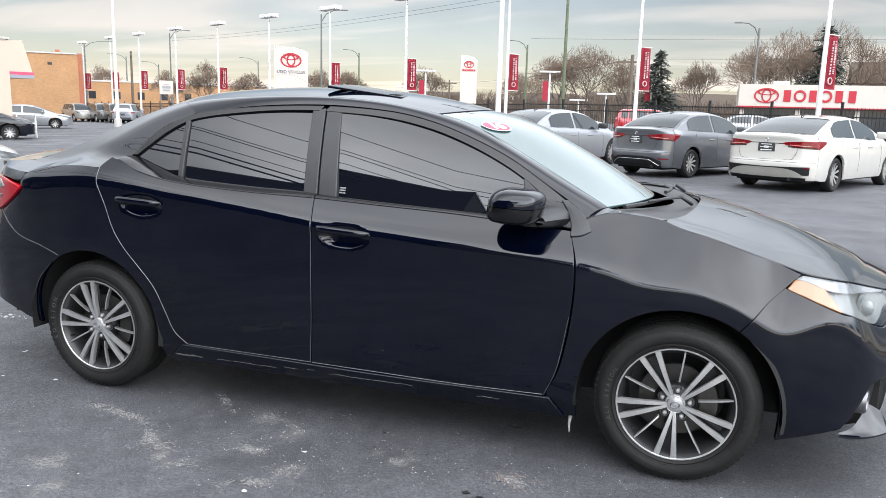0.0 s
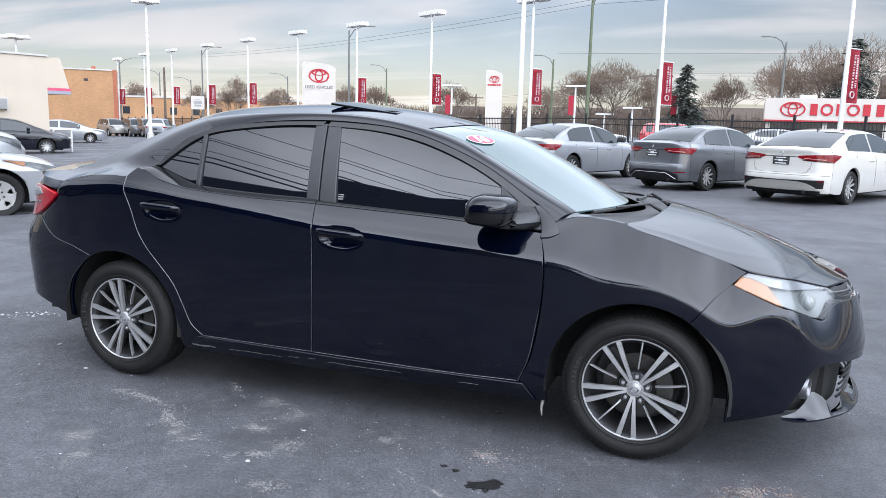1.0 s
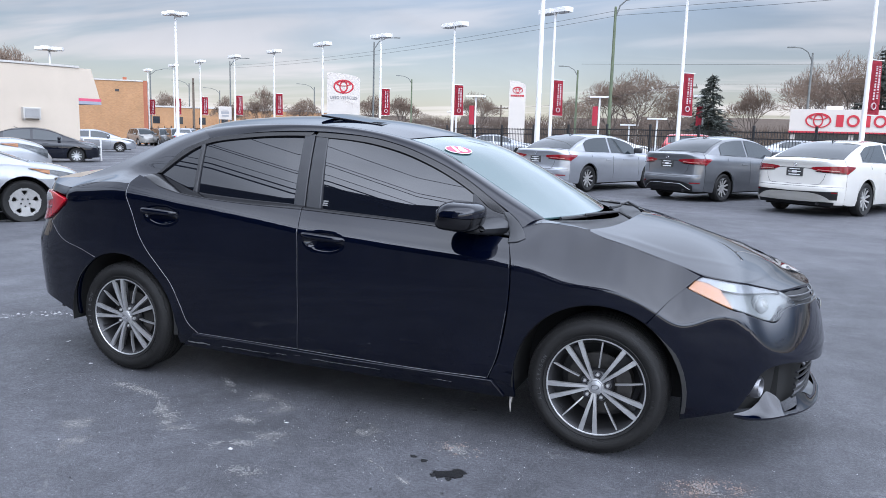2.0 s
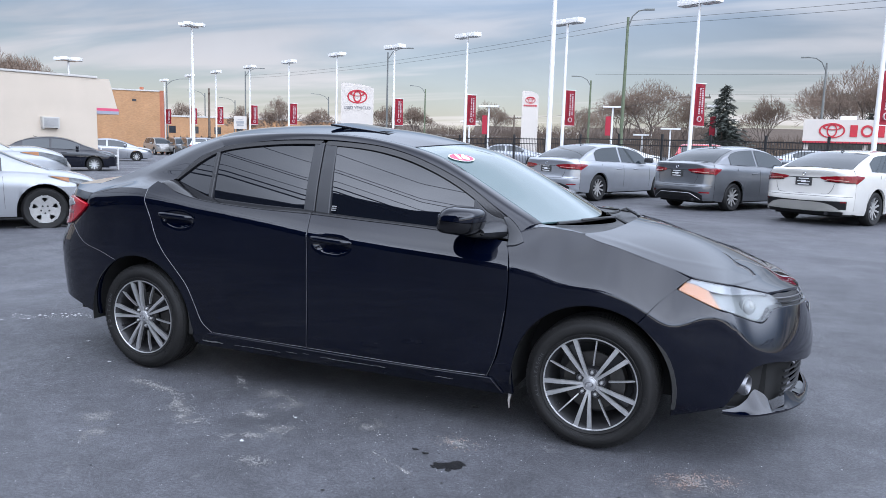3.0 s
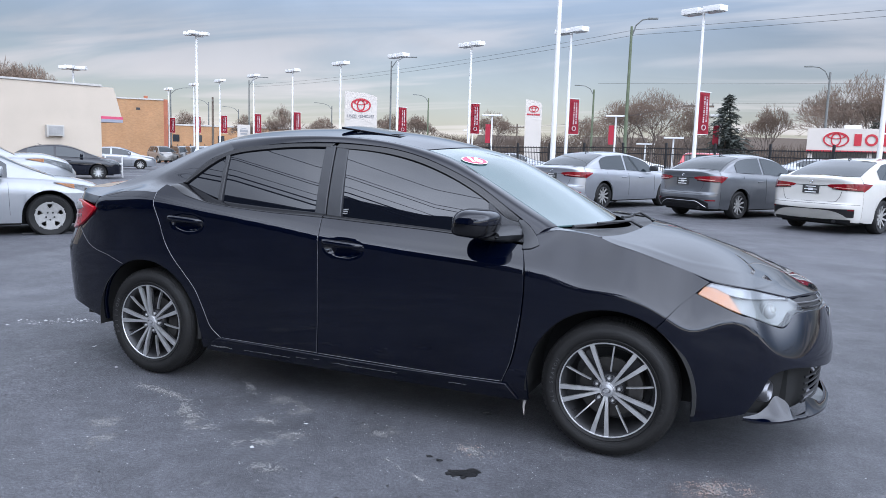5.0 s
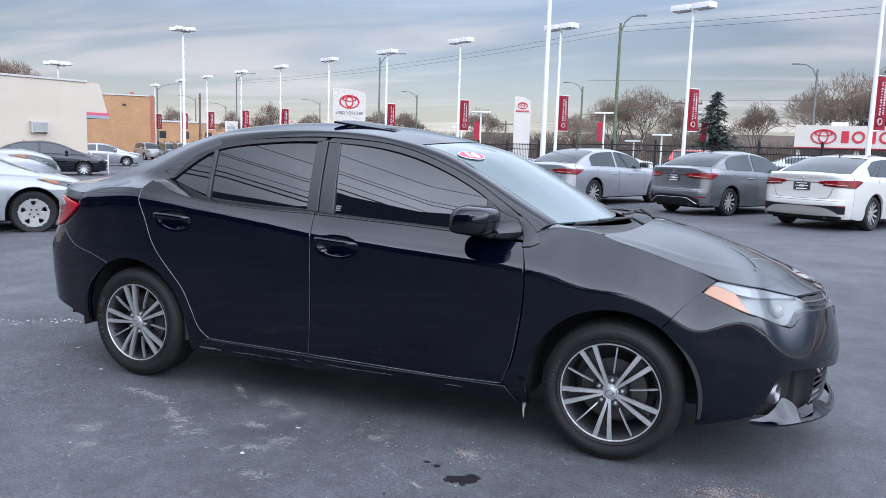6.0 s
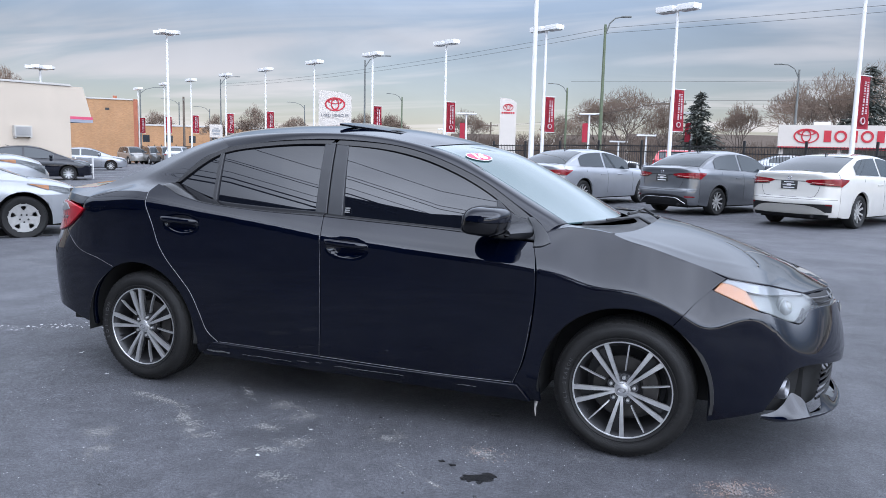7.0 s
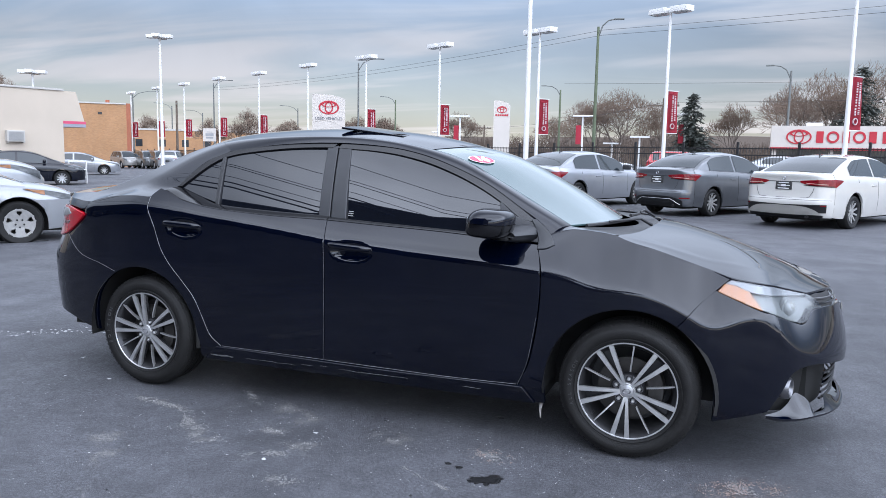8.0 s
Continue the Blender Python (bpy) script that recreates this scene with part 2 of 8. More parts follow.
def brick_material():
    m = mat("tan_brick", (0.36, 0.190, 0.092), 0.9, 0, 0.14, 0.5, bump=0.2, bscale=18)
    nt = m.node_tree
    N, L = nt.nodes.new, nt.links.new
    b = nt.nodes["Principled BSDF"]
    old = b.inputs["Base Color"].links[0].from_socket
    co = N("ShaderNodeTexCoord")
    mp = N("ShaderNodeMapping"); mp.inputs["Rotation"].default_value = (radians(90), 0, 0)
    L(co.outputs["Object"], mp.inputs[0])
    br = N("ShaderNodeTexBrick")
    br.inputs["Scale"].default_value = 1.0
    br.inputs["Brick Width"].default_value, br.inputs["Row Height"].default_value, br.inputs["Mortar Size"].default_value = 0.21, 0.075, 0.010
    br.inputs["Color1"].default_value, br.inputs["Color2"].default_value, br.inputs["Mortar"].default_value = (1.1, 1.05, 1.0, 1), (0.85, 0.82, 0.8, 1), (0.9, 1.05, 1.2, 1)
    L(mp.outputs[0], br.inputs[0])
    mx = N("ShaderNodeMix"); mx.data_type = "RGBA"; mx.blend_type = "MULTIPLY"; mx.inputs[0].default_value = 1.0
    L(old, mx.inputs[6]); L(br.outputs[0], mx.inputs[7]); L(mx.outputs[2], b.inputs["Base Color"])
    return m


M_BRICK = brick_material()
M_REDBRICK = mat("red_brick_edge", (0.30, 0.10, 0.055), 0.9, 0, 0.15, 2, bump=0.2, bscale=20)


def asphalt_material():
    """Worn sealed asphalt: aggregate grain, broad sealing patches and pale scuffed smears."""
    m = bpy.data.materials.new("asphalt")
    m.use_nodes = True
    nt = m.node_tree
    N, L = nt.nodes.new, nt.links.new
    b = nt.nodes["Principled BSDF"]
    co = N("ShaderNodeTexCoord")

    def noise_node(scale, detail, rough=0.6, dist=0.0):
        n = N("ShaderNodeTexNoise")
        n.inputs["Scale"].default_value, n.inputs["Detail"].default_value = scale, detail
        n.inputs["Roughness"].default_value, n.inputs["Distortion"].default_value = rough, dist
        L(co.outputs["Object"], n.inputs[0])
        return n.outputs[0]

    def rng(sock, a, c, lo, hi):
        r = N("ShaderNodeMapRange"); r.interpolation_type = "SMOOTHSTEP"
        for i, v in zip((1, 2, 3, 4), (a, c, lo, hi)):
            r.inputs[i].default_value = v
        L(sock, r.inputs[0])
        return r.outputs[0]

    def mul(a, c):
        q = N("ShaderNodeMath"); q.operation = "MULTIPLY"
        L(a, q.inputs[0]); L(c, q.inputs[1])
        return q.outputs[0]

    grain = mul(rng(noise_node(260, 2), 0.3, 0.72, 0.40, 1.75), rng(noise_node(75, 3), 0.3, 0.7, 0.66, 1.40))
    patch = rng(noise_node(0.35, 4), 0.3, 0.7, 0.82, 1.2)
    mott = mul(rng(noise_node(3.0, 5), 0.3, 0.7, 0.84, 1.15), rng(noise_node(15, 4), 0.3, 0.7, 0.86, 1.14))
    tone = mul(mul(grain, patch), mott)
    base = N("ShaderNodeVectorMath"); base.operation = "SCALE"
    base.inputs[0].default_value = (0.060, 0.061, 0.068)
    L(tone, base.inputs["Scale"])
    # pale scuffs: broken, streaky
    s1 = rng(noise_node(2.1, 6, 0.7, 1.2), 0.60, 0.72, 0, 1)
    s2 = rng(noise_node(26, 4), 0.42, 0.62, 0, 1)
    scuff = mul(mul(s1, s2), rng(noise_node(0.5, 2), 0.42, 0.62, 0.15, 1))
    half = N("ShaderNodeMath"); half.operation = "MULTIPLY"; half.inputs[1].default_value = 0.40
    L(scuff, half.inputs[0])
    mx = N("ShaderNodeMix"); mx.data_type = "RGBA"
    mx.inputs[7].default_value = (0.27, 0.26, 0.25, 1)
    L(half.outputs[0], mx.inputs[0]); L(base.outputs[0], mx.inputs[6])
    L(mx.outputs[2], b.inputs["Base Color"])
    L(rng(noise_node(0.8, 4), 0.3, 0.7, 0.52, 0.78), b.inputs["Roughness"])
    b.inputs["Specular IOR Level"].default_value = 0.45
    bu = N("ShaderNodeBump"); bu.inputs["Strength"].default_value, bu.inputs["Distance"].default_value = 0.75, 0.006
    L(noise_node(170, 3), bu.inputs["Height"]); L(bu.outputs[0], b.inputs["Normal"])
    return m


M_ASPHALT = asphalt_material()

def clear_glass(name, tint, rough=0.0, ior=1.5):
    """A thin clear pane: seen through, with a mirror gloss that grows at a slant."""
    m = bpy.data.materials.new(name)
    m.use_nodes = True
    nt = m.node_tree
    nt.nodes.clear()
    N, L = nt.nodes.new, nt.links.new
    out, mix, tr, gl, fr = N("ShaderNodeOutputMaterial"), N("ShaderNodeMixShader"), N("ShaderNodeBsdfTransparent"), N("ShaderNodeBsdfGlossy"), N("ShaderNodeFresnel")
    tr.inputs[0].default_value = (*tint, 1)
    gl.inputs["Roughness"].default_value = rough
    gl.inputs["Color"].default_value = (1, 1, 1, 1)
    fr.inputs["IOR"].default_value = ior
    L(fr.outputs[0], mix.inputs[0]); L(tr.outputs[0], mix.inputs[1]); L(gl.outputs[0], mix.inputs[2]); L(mix.outputs[0], out.inputs[0])
    return m


M_LAMPGLASS = clear_glass("headlamp_glass", (0.93, 0.95, 0.97), 0.01, 1.5)
M_BUCKET = mat("lamp_bowl_silver", (0.19, 0.20, 0.195), 0.38, 0.2, 0.2, 25)
M_PILLAR = mat("satin_black_vinyl", (0.018, 0.019, 0.022), 0.36, 0, 0.15, 12, bump=0.06, bscale=400)
M_ICE = mat("dirty_ice", (0.42, 0.40, 0.38), 0.2, 0, 0.4, 60, trans=0.3, ior=1.31, bump=0.3, bscale=80)
M_ALLOYDARK = mat("grey_alloy_paint", (0.16, 0.16, 0.17), 0.3, 0.8, 0.1, 20)
M_SIDEWALL = mat("scuffed_sidewall_rubber", (0.042, 0.042, 0.044), 0.75, 0, 0.3, 40)
M_SCUFF = mat("chalky_scuff", (0.185, 0.182, 0.180), 0.9, 0, 0.25, 30)
M_DARKWALL = mat("dark_brick_wall", (0.016, 0.014, 0.013), 0.85, 0, 0.25, 3, fine=0.15)
M_LAMPPINK = mat("pale_lamp_strip", (0.70, 0.40, 0.36), 0.15, 0, 0.2, 40, coat=1.0)
M_LAMPDARK = mat("dark_red_lamp_edge", (0.07, 0.006, 0.010), 0.15, 0, 0.2, 40, coat=1.0)
M_COVER = mat("silver_wheel_cover", (0.29, 0.285, 0.275), 0.42, 0.3, 0.12, 20)
M_STRIP = mat("pale_lamp_plastic", (0.24, 0.245, 0.25), 0.25, 0.1, 0.2, 20)
# barrel alloy, darkened by colour for the shade inside the wheel
M_BARREL = mat("shaded_rim_barrel", (0.036, 0.036, 0.038), 0.36, 0.5, 0.2, 15)
M_SCRAPE = mat("scraped_paint", (0.11, 0.11, 0.112), 0.6, 0, 0.75, 60)
M_CAP = mat("silver_cap_paint", (0.40, 0.40, 0.41), 0.32, 0.6, 0.1, 30)
M_LINE = mat("worn_line_paint", (0.30, 0.30, 0.29), 0.8, 0, 0.45, 6)
M_RUST = mat("rusty_grit", (0.21, 0.155, 0.135), 0.9, 0, 0.3, 40)
# grey metal tone of the sky glint along panel edges
M_GLINT = mat("pale_edge_glint", (0.17, 0.17, 0.175), 0.35, 0.5, 0.35, 30)


# ---- mesh helpers ----
def link(name, bm, material, parent=None, smooth=False, angle=None):
    me = bpy.data.meshes.new(name)
    bmesh.ops.recalc_face_normals(bm, faces=bm.faces) if angle != "keep" else None
    bm.to_mesh(me)
    bm.free()
    for mm in (material if isinstance(material, (list, tuple)) else [material]):
        me.materials.append(mm)
    if smooth:
        me.shade_smooth()
        if smooth is not True:
            me.set_sharp_from_angle(angle=radians(smooth))
    ob = new(name, me)
    if parent is not None:
        ob.parent = parent
    return ob


def part(name, bm, material, parent, label="", smooth=False):
    ob = link(name, bm, material, parent, smooth)
    if label:
        ob["label"] = label
    return ob


def thing(name, label, category, group="", kind=""):
    return tagged(new(name), label, category, group, kind)


def box(bm, x0, x1, y0, y1, z0, z1, bevel=0.0, m=None):
    r = bmesh.ops.create_cube(bm, size=1.0, matrix=Matrix.Translation(((x0 + x1) / 2, (y0 + y1) / 2, (z0 + z1) / 2)) @ Matrix.Diagonal((x1 - x0, y1 - y0, z1 - z0, 1)))
    vs = r["verts"]
    if bevel:
        es = list({e for v in vs for e in v.link_edges})
        rb = bmesh.ops.bevel(bm, geom=es, offset=bevel, segments=2, affect="EDGES", profile=0.7)
        vs = list({v for f in rb["faces"] for v in f.verts} | {v for v in vs if v.is_valid})
    if m is not None:
        bmesh.ops.transform(bm, matrix=m, verts=vs)
    return vs


def tube(bm, pts, r0, r1=None, seg=8, cap=True):
    """A round tapered bar along pts."""
    pts = [Vector(p) for p in pts]
    r1 = r0 if r1 is None else r1
    rings = []
    for i, p in enumerate(pts):
        d = (pts[min(i + 1, len(pts) - 1)] - pts[max(i - 1, 0)]).normalized()
        a = d.orthogonal().normalized() if i == 0 else (rings[-1][1] - d * rings[-1][1].dot(d)).normalized()
        c = d.cross(a)
        r = r0 + (r1 - r0) * i / max(1, len(pts) - 1)
        rings.append(([bm.verts.new(p + (a * math.cos(2 * math.pi * k / seg) + c * math.sin(2 * math.pi * k / seg)) * r) for k in range(seg)], a))
    for (A, _), (B, _) in zip(rings, rings[1:]):
        for k in range(seg):
            bm.faces.new((A[k], A[(k + 1) % seg], B[(k + 1) % seg], B[k]))
    if cap:
        bm.faces.new(rings[0][0][::-1]); bm.faces.new(rings[-1][0])


def revolve(bm, prof, seg=48, closed=False, arc=None, axis="y"):
    """Turns the profile of (radius, along) about the y axis."""
    rings = []
    a0, a1 = arc or (0, 2 * math.pi)
    n = seg + (1 if arc else 0)
    for k in range(n):
        a = a0 + (a1 - a0) * k / seg
        rings.append([bm.verts.new((r * math.cos(a), y, r * math.sin(a))) for r, y in prof])
    for k in range(seg):
        A, B = rings[k], rings[(k + 1) % n]
        for i in range(len(prof) - (0 if closed else 1)):
            j = (i + 1) % len(prof)
            bm.faces.new((A[i], A[j], B[j], B[i]))


def crom(pts, n):
    """n points evenly placed along a smooth curve through pts (tuples of any size)."""
    P = np.array(pts, float)
    if len(P) == 2:
        return P[0] + (P[1] - P[0]) * np.linspace(0, 1, n)[:, None]
    Q = np.vstack([2 * P[0] - P[1], P, 2 * P[-1] - P[-2]])
    fine = []
    for i in range(1, len(Q) - 2):
        p0, p1, p2, p3 = Q[i - 1:i + 3]
        k = [0.0]
        for u, v in ((p0, p1), (p1, p2), (p2, p3)):
            k.append(k[-1] + max(np.linalg.norm(v - u), 1e-6) ** 0.5)
        for t in np.linspace(k[1], k[2], 24, endpoint=False):
            a1 = (k[1] - t) / (k[1] - k[0]) * p0 + (t - k[0]) / (k[1] - k[0]) * p1
            a2 = (k[2] - t) / (k[2] - k[1]) * p1 + (t - k[1]) / (k[2] - k[1]) * p2
            a3 = (k[3] - t) / (k[3] - k[2]) * p2 + (t - k[2]) / (k[3] - k[2]) * p3
            b1 = (k[2] - t) / (k[2] - k[0]) * a1 + (t - k[0]) / (k[2] - k[0]) * a2
            b2 = (k[3] - t) / (k[3] - k[1]) * a2 + (t - k[1]) / (k[3] - k[1]) * a3
            fine.append((k[2] - t) / (k[2] - k[1]) * b1 + (t - k[1]) / (k[2] - k[1]) * b2)
    fine.append(P[-1])
    fine = np.array(fine)
    d = np.r_[0, np.cumsum(np.linalg.norm(np.diff(fine, axis=0), axis=1))]
    return np.stack([np.interp(np.linspace(0, d[-1], n), d, fine[:, j]) for j in range(fine.shape[1])], 1)


def spl(keys):
    """A smooth function through (x, value) keys, without overshoot."""
    X, Y = np.array([k[0] for k in keys], float), np.array([k[1] for k in keys], float)
    dl = np.diff(Y) / np.diff(X)
    m = np.zeros(len(X))
    m[0], m[-1] = dl[0], dl[-1]
    for i in range(1, len(X) - 1):
        m[i] = 0 if dl[i - 1] * dl[i] <= 0 else 2 * dl[i - 1] * dl[i] / (dl[i - 1] + dl[i])

    def f(x):
        x = min(max(x, X[0]), X[-1])
        i = min(max(int(np.searchsorted(X, x)) - 1, 0), len(X) - 2)
        h = X[i + 1] - X[i]
        t = (x - X[i]) / h
        return (2 * t ** 3 - 3 * t * t + 1) * Y[i] + (t ** 3 - 2 * t * t + t) * h * m[i] + (3 * t * t - 2 * t ** 3) * Y[i + 1] + (t ** 3 - t * t) * h * m[i + 1]
    return f


def smoothed(f, lo, hi, sigma):
    """The same function with its bends eased over about sigma."""
    X = np.arange(lo, hi + 1e-9, 0.01)
    Y = np.array([f(x) for x in X])
    n = int(3 * sigma / 0.01)
    k = np.exp(-0.5 * (np.arange(-n, n + 1) * 0.01 / sigma) ** 2)
    pad = np.r_[2 * Y[0] - Y[n:0:-1], Y, 2 * Y[-1] - Y[-2:-n - 2:-1]]
    Z = np.convolve(pad, k / k.sum(), "valid")
    return lambda x: float(np.interp(x, X, Z))


def grid(bm, rows, flip=False):
    """Faces between rows of points of equal length. Returns the vertices by rows."""
    V = [[bm.verts.new(p) for p in r] for r in rows]
    for A, B in zip(V, V[1:]):
        for i in range(len(A) - 1):
            q = (A[i], A[i + 1], B[i + 1], B[i])
            bm.faces.new(q[::-1] if flip else q)
    return V


def rim_edges(bm, depth, round_=0.004, core=None):
    """Turns the open border of a sheet inward by depth over a small rounding, so that a panel shows its thickness."""
    for k, (out, deep) in enumerate(((round_ * 0.5, round_ * 0.25), (round_ * 0.45, round_ * 0.9), (0.0, depth))):
        bm.normal_update()
        es = [e for e in bm.edges if e.is_boundary]
        nrm, way = {}, {}
        for e in es:
            f = e.link_faces[0]
            away = (e.verts[0].co + e.verts[1].co) / 2 - f.calc_center_median()
            d = e.verts[1].co - e.verts[0].co
            away = away - d * (away.dot(d) / max(d.length_squared, 1e-12))
            for v in e.verts:
                key = v.co.to_tuple(6)
                if k == 0:
                    nv = v.normal.copy()
                    if core and nv.dot(v.co - Vector((v.co.x, core[0], core[1]))) < -0.05:
                        nv = -nv
                    nrm[key] = nv
                way[key] = way.get(key, Vector()) + (away.normalized() if away.length > 1e-9 else away)
        if k == 0:
            first = nrm
        r = bmesh.ops.extrude_edge_only(bm, edges=es)
        nxt = {}
        for v in (g for g in r["geom"] if isinstance(g, bmesh.types.BMVert)):
            key = v.co.to_tuple(6)
            n, w = first.get(key, Vector()), way.get(key, Vector())
            if k > 0:
                w = w - n * w.dot(n)
            v.co += (w.normalized() if w.length > 1e-9 else w) * out - n * deep
            nxt[v.co.to_tuple(6)] = n
        first = nxt


def text_mesh(words, size, depth=0.004, bold=0.0):
    """Raised letters as a bmesh: x to the right, y up, centred."""
    cu = bpy.data.curves.new("letters", "FONT")
    cu.body, cu.size, cu.extrude, cu.offset = words, size, depth, bold
    cu.align_x, cu.align_y = "CENTER", "CENTER"
    ob = bpy.data.objects.new("letters", cu)
    me = ob.to_mesh()
    bm = bmesh.new()
    bm.from_mesh(me)
    ob.to_mesh_clear()
    bpy.data.objects.remove(ob)
    bpy.data.curves.remove(cu)
    return bm


# ---- ground ----
def ground_z(x, y):
    """Level round the black car, falling gently towards the brick building."""
    return -0.016 * min(max(0.0, -x - 2.0), 90.0)


def build_ground():
    bm = bmesh.new()
    xs = [-700, -200, -60, -20, -6, 0, 6, 12, 30, 90, 300, 700]
    ys = [-700, -200, -60, -20, -6, 0, 6, 14, 30, 60, 150, 400, 900]
    xs += [-20 - 5 * i for i in range(1, 30)]
    ys += [14 + 5 * i for i in range(1, 30)]
    grid(bm, [[(x, y, ground_z(x, y)) for x in sorted(set(xs))] for y in sorted(set(ys))])
    tagged(link("ground", bm, M_ASPHALT), "dark blue-grey worn asphalt of the car lot", "asphalt ground", kind="structure")


build_ground()




# ---- the black sedan ----
HALF = 0.888
_px = spl([(-1.56, -0.98), (-1.25, -0.955), (-1.05, -0.91), (-0.9, -0.845), (-0.75, -0.73), (-0.6, -0.59), (-0.3, -0.30), (0, 0), (0.2, 0.2), (2.4, 2.4), (2.7, 2.7), (3.0, 2.998), (3.2, 3.19), (3.35, 3.33), (3.5, 3.44), (3.65, 3.535), (3.85, 3.615), (4.05, 3.655), (4.21, 3.665)])
_py = spl([(-1.56, 0.888), (-1.25, 0.58), (-1.05, 0.385), (-0.9, 0.25), (-0.75, 0.145), (-0.6, 0.085), (-0.3, 0.025), (0, 0.002), (0.2, 0.0), (2.4, 0.0), (2.7, 0.002), (3.0, 0.02), (3.2, 0.065), (3.35, 0.12), (3.5, 0.22), (3.65, 0.345), (3.85, 0.53), (4.05, 0.73), (4.21, 0.888)])
_crease = spl([(-1.56, 0.95), (-0.9, 0.95), (-0.6, 0.975), (-0.3, 0.995), (0.0, 1.02), (0.5, 0.976), (0.92, 0.932), (1.2, 0.898), (1.45, 0.880), (1.77, 0.858), (2.07, 0.840), (2.3, 0.824), (2.42, 0.808), (2.48, 0.788), (2.54, 0.769), (2.60, 0.765), (2.68, 0.764), (2.76, 0.757), (2.825, 0.737), (2.92, 0.697), (2.98, 0.658), (3.03, 0.622), (3.09, 0.634), (3.15, 0.670), (3.22, 0.692), (3.28, 0.676), (3.32, 0.642), (3.36, 0.598), (3.41, 0.545), (3.6, 0.49), (4.21, 0.47)])
_lean = spl([(-1.56, 0.15), (-0.6, 0.30), (-0.2, 0.45), (0.3, 0.55), (2.2, 0.55), (2.6, 0.59), (3.0, 0.60), (3.2, 0.59), (3.4, 0.46), (3.6, 0.22), (4.21, 0.15)])
_curl = spl([(-1.56, 1.0), (-0.6, 1.6), (0.0, 2.0), (2.2, 1.7), (2.5, 0.4), (3.0, 0.12), (3.2, 0.12), (3.4, 0.5), (4.21, 0.6)])
_low = spl([(0.10, 0.13), (0.20, 0.060), (0.26, 0.034), (0.34, 0.020), (0.46, 0.008), (0.58, 0.0), (0.70, -0.003), (0.80, 0.0), (1.2, 0.0)])

_px, _py = smoothed(_px, -1.56, 4.21, 0.05), smoothed(_py, -1.56, 4.21, 0.05)
_crease, _lean, _curl = smoothed(_crease, -1.56, 4.21, 0.045), smoothed(_lean, -1.56, 4.21, 0.12), smoothed(_curl, -1.56, 4.21, 0.2)
_low = smoothed(_low, 0.10, 1.2, 0.04)


def skin(s, z, inset=0.0):
    """The car's right flank, nose and tail: s runs along it (x between the axles), z up."""
    x, y = _px(s), _py(s)
    tx, ty = _px(s + 0.02) - _px(s - 0.02), _py(s + 0.02) - _py(s - 0.02)
    if s > 4.18:
        tx, ty = 0.0, 1.0
    if s < -1.53:
        tx, ty = 0.0, -1.0
    k = math.hypot(tx, ty)
    tx, ty = tx / k, ty / k
    h = max(0.0, z - _crease(s))
    soft = h * h / (h + 0.012) if h > 0 else 0.0
    fade = min(1.0, max(0.0, (3.5 - abs(s - 0.9) * 1.15) / 1.0))
    t = min(1.0, max(0.0, (-s - 0.45) / 0.45))
    k = min(1.0, max(0.0, (z - 0.66) / 0.28))
    tuck = t * t * (3 - 2 * t) * (0.070 * k * k * (3 - 2 * k) - 0.018)      # the lamps stand back over the bumper
    d = _low(z) * (0.35 + 0.65 * fade) + _lean(s) * soft + _curl(s) * h * h + tuck + inset
    return Vector((x - ty * d, y + tx * d, z)) if s > -0.2 else Vector((x - ty * d, y + abs(tx) * d, z))


def house_side(s, z, inset=0.0):
    """The plane of the side windows and pillars, leaning inwards and slightly bowed."""
    h = z - 1.0
    return Vector((s, 0.115 + 0.40 * h + 0.26 * h * h + 0.02 * ((s - 1.0) / 1.2) ** 2 + inset, z))


def lift(f, pts, inset=0.0):
    return [f(a, b, inset) for a, b in pts]


def coons(bottom, top, left, right, n, m, bulge=0.0, push=None):
    """A sheet between four chains of points (bottom and top run from left to right, left and right from bottom to top)."""
    B, T_, L_, R_ = crom(bottom, n), crom(top, n), crom(left, m), crom(right, m)
    rows = []
    for j in range(m):
        v = j / (m - 1)
        r = []
        for i in range(n):
            u = i / (n - 1)
            p = (1 - v) * B[i] + v * T_[i] + (1 - u) * L_[j] + u * R_[j] - ((1 - u) * (1 - v) * B[0] + u * (1 - v) * B[-1] + (1 - u) * v * T_[0] + u * v * T_[-1])
            r.append(p)
        rows.append(r)
    return rows


CAR = thing("sedan", "glossy black sedan with tinted windows and alloy wheels", "car")


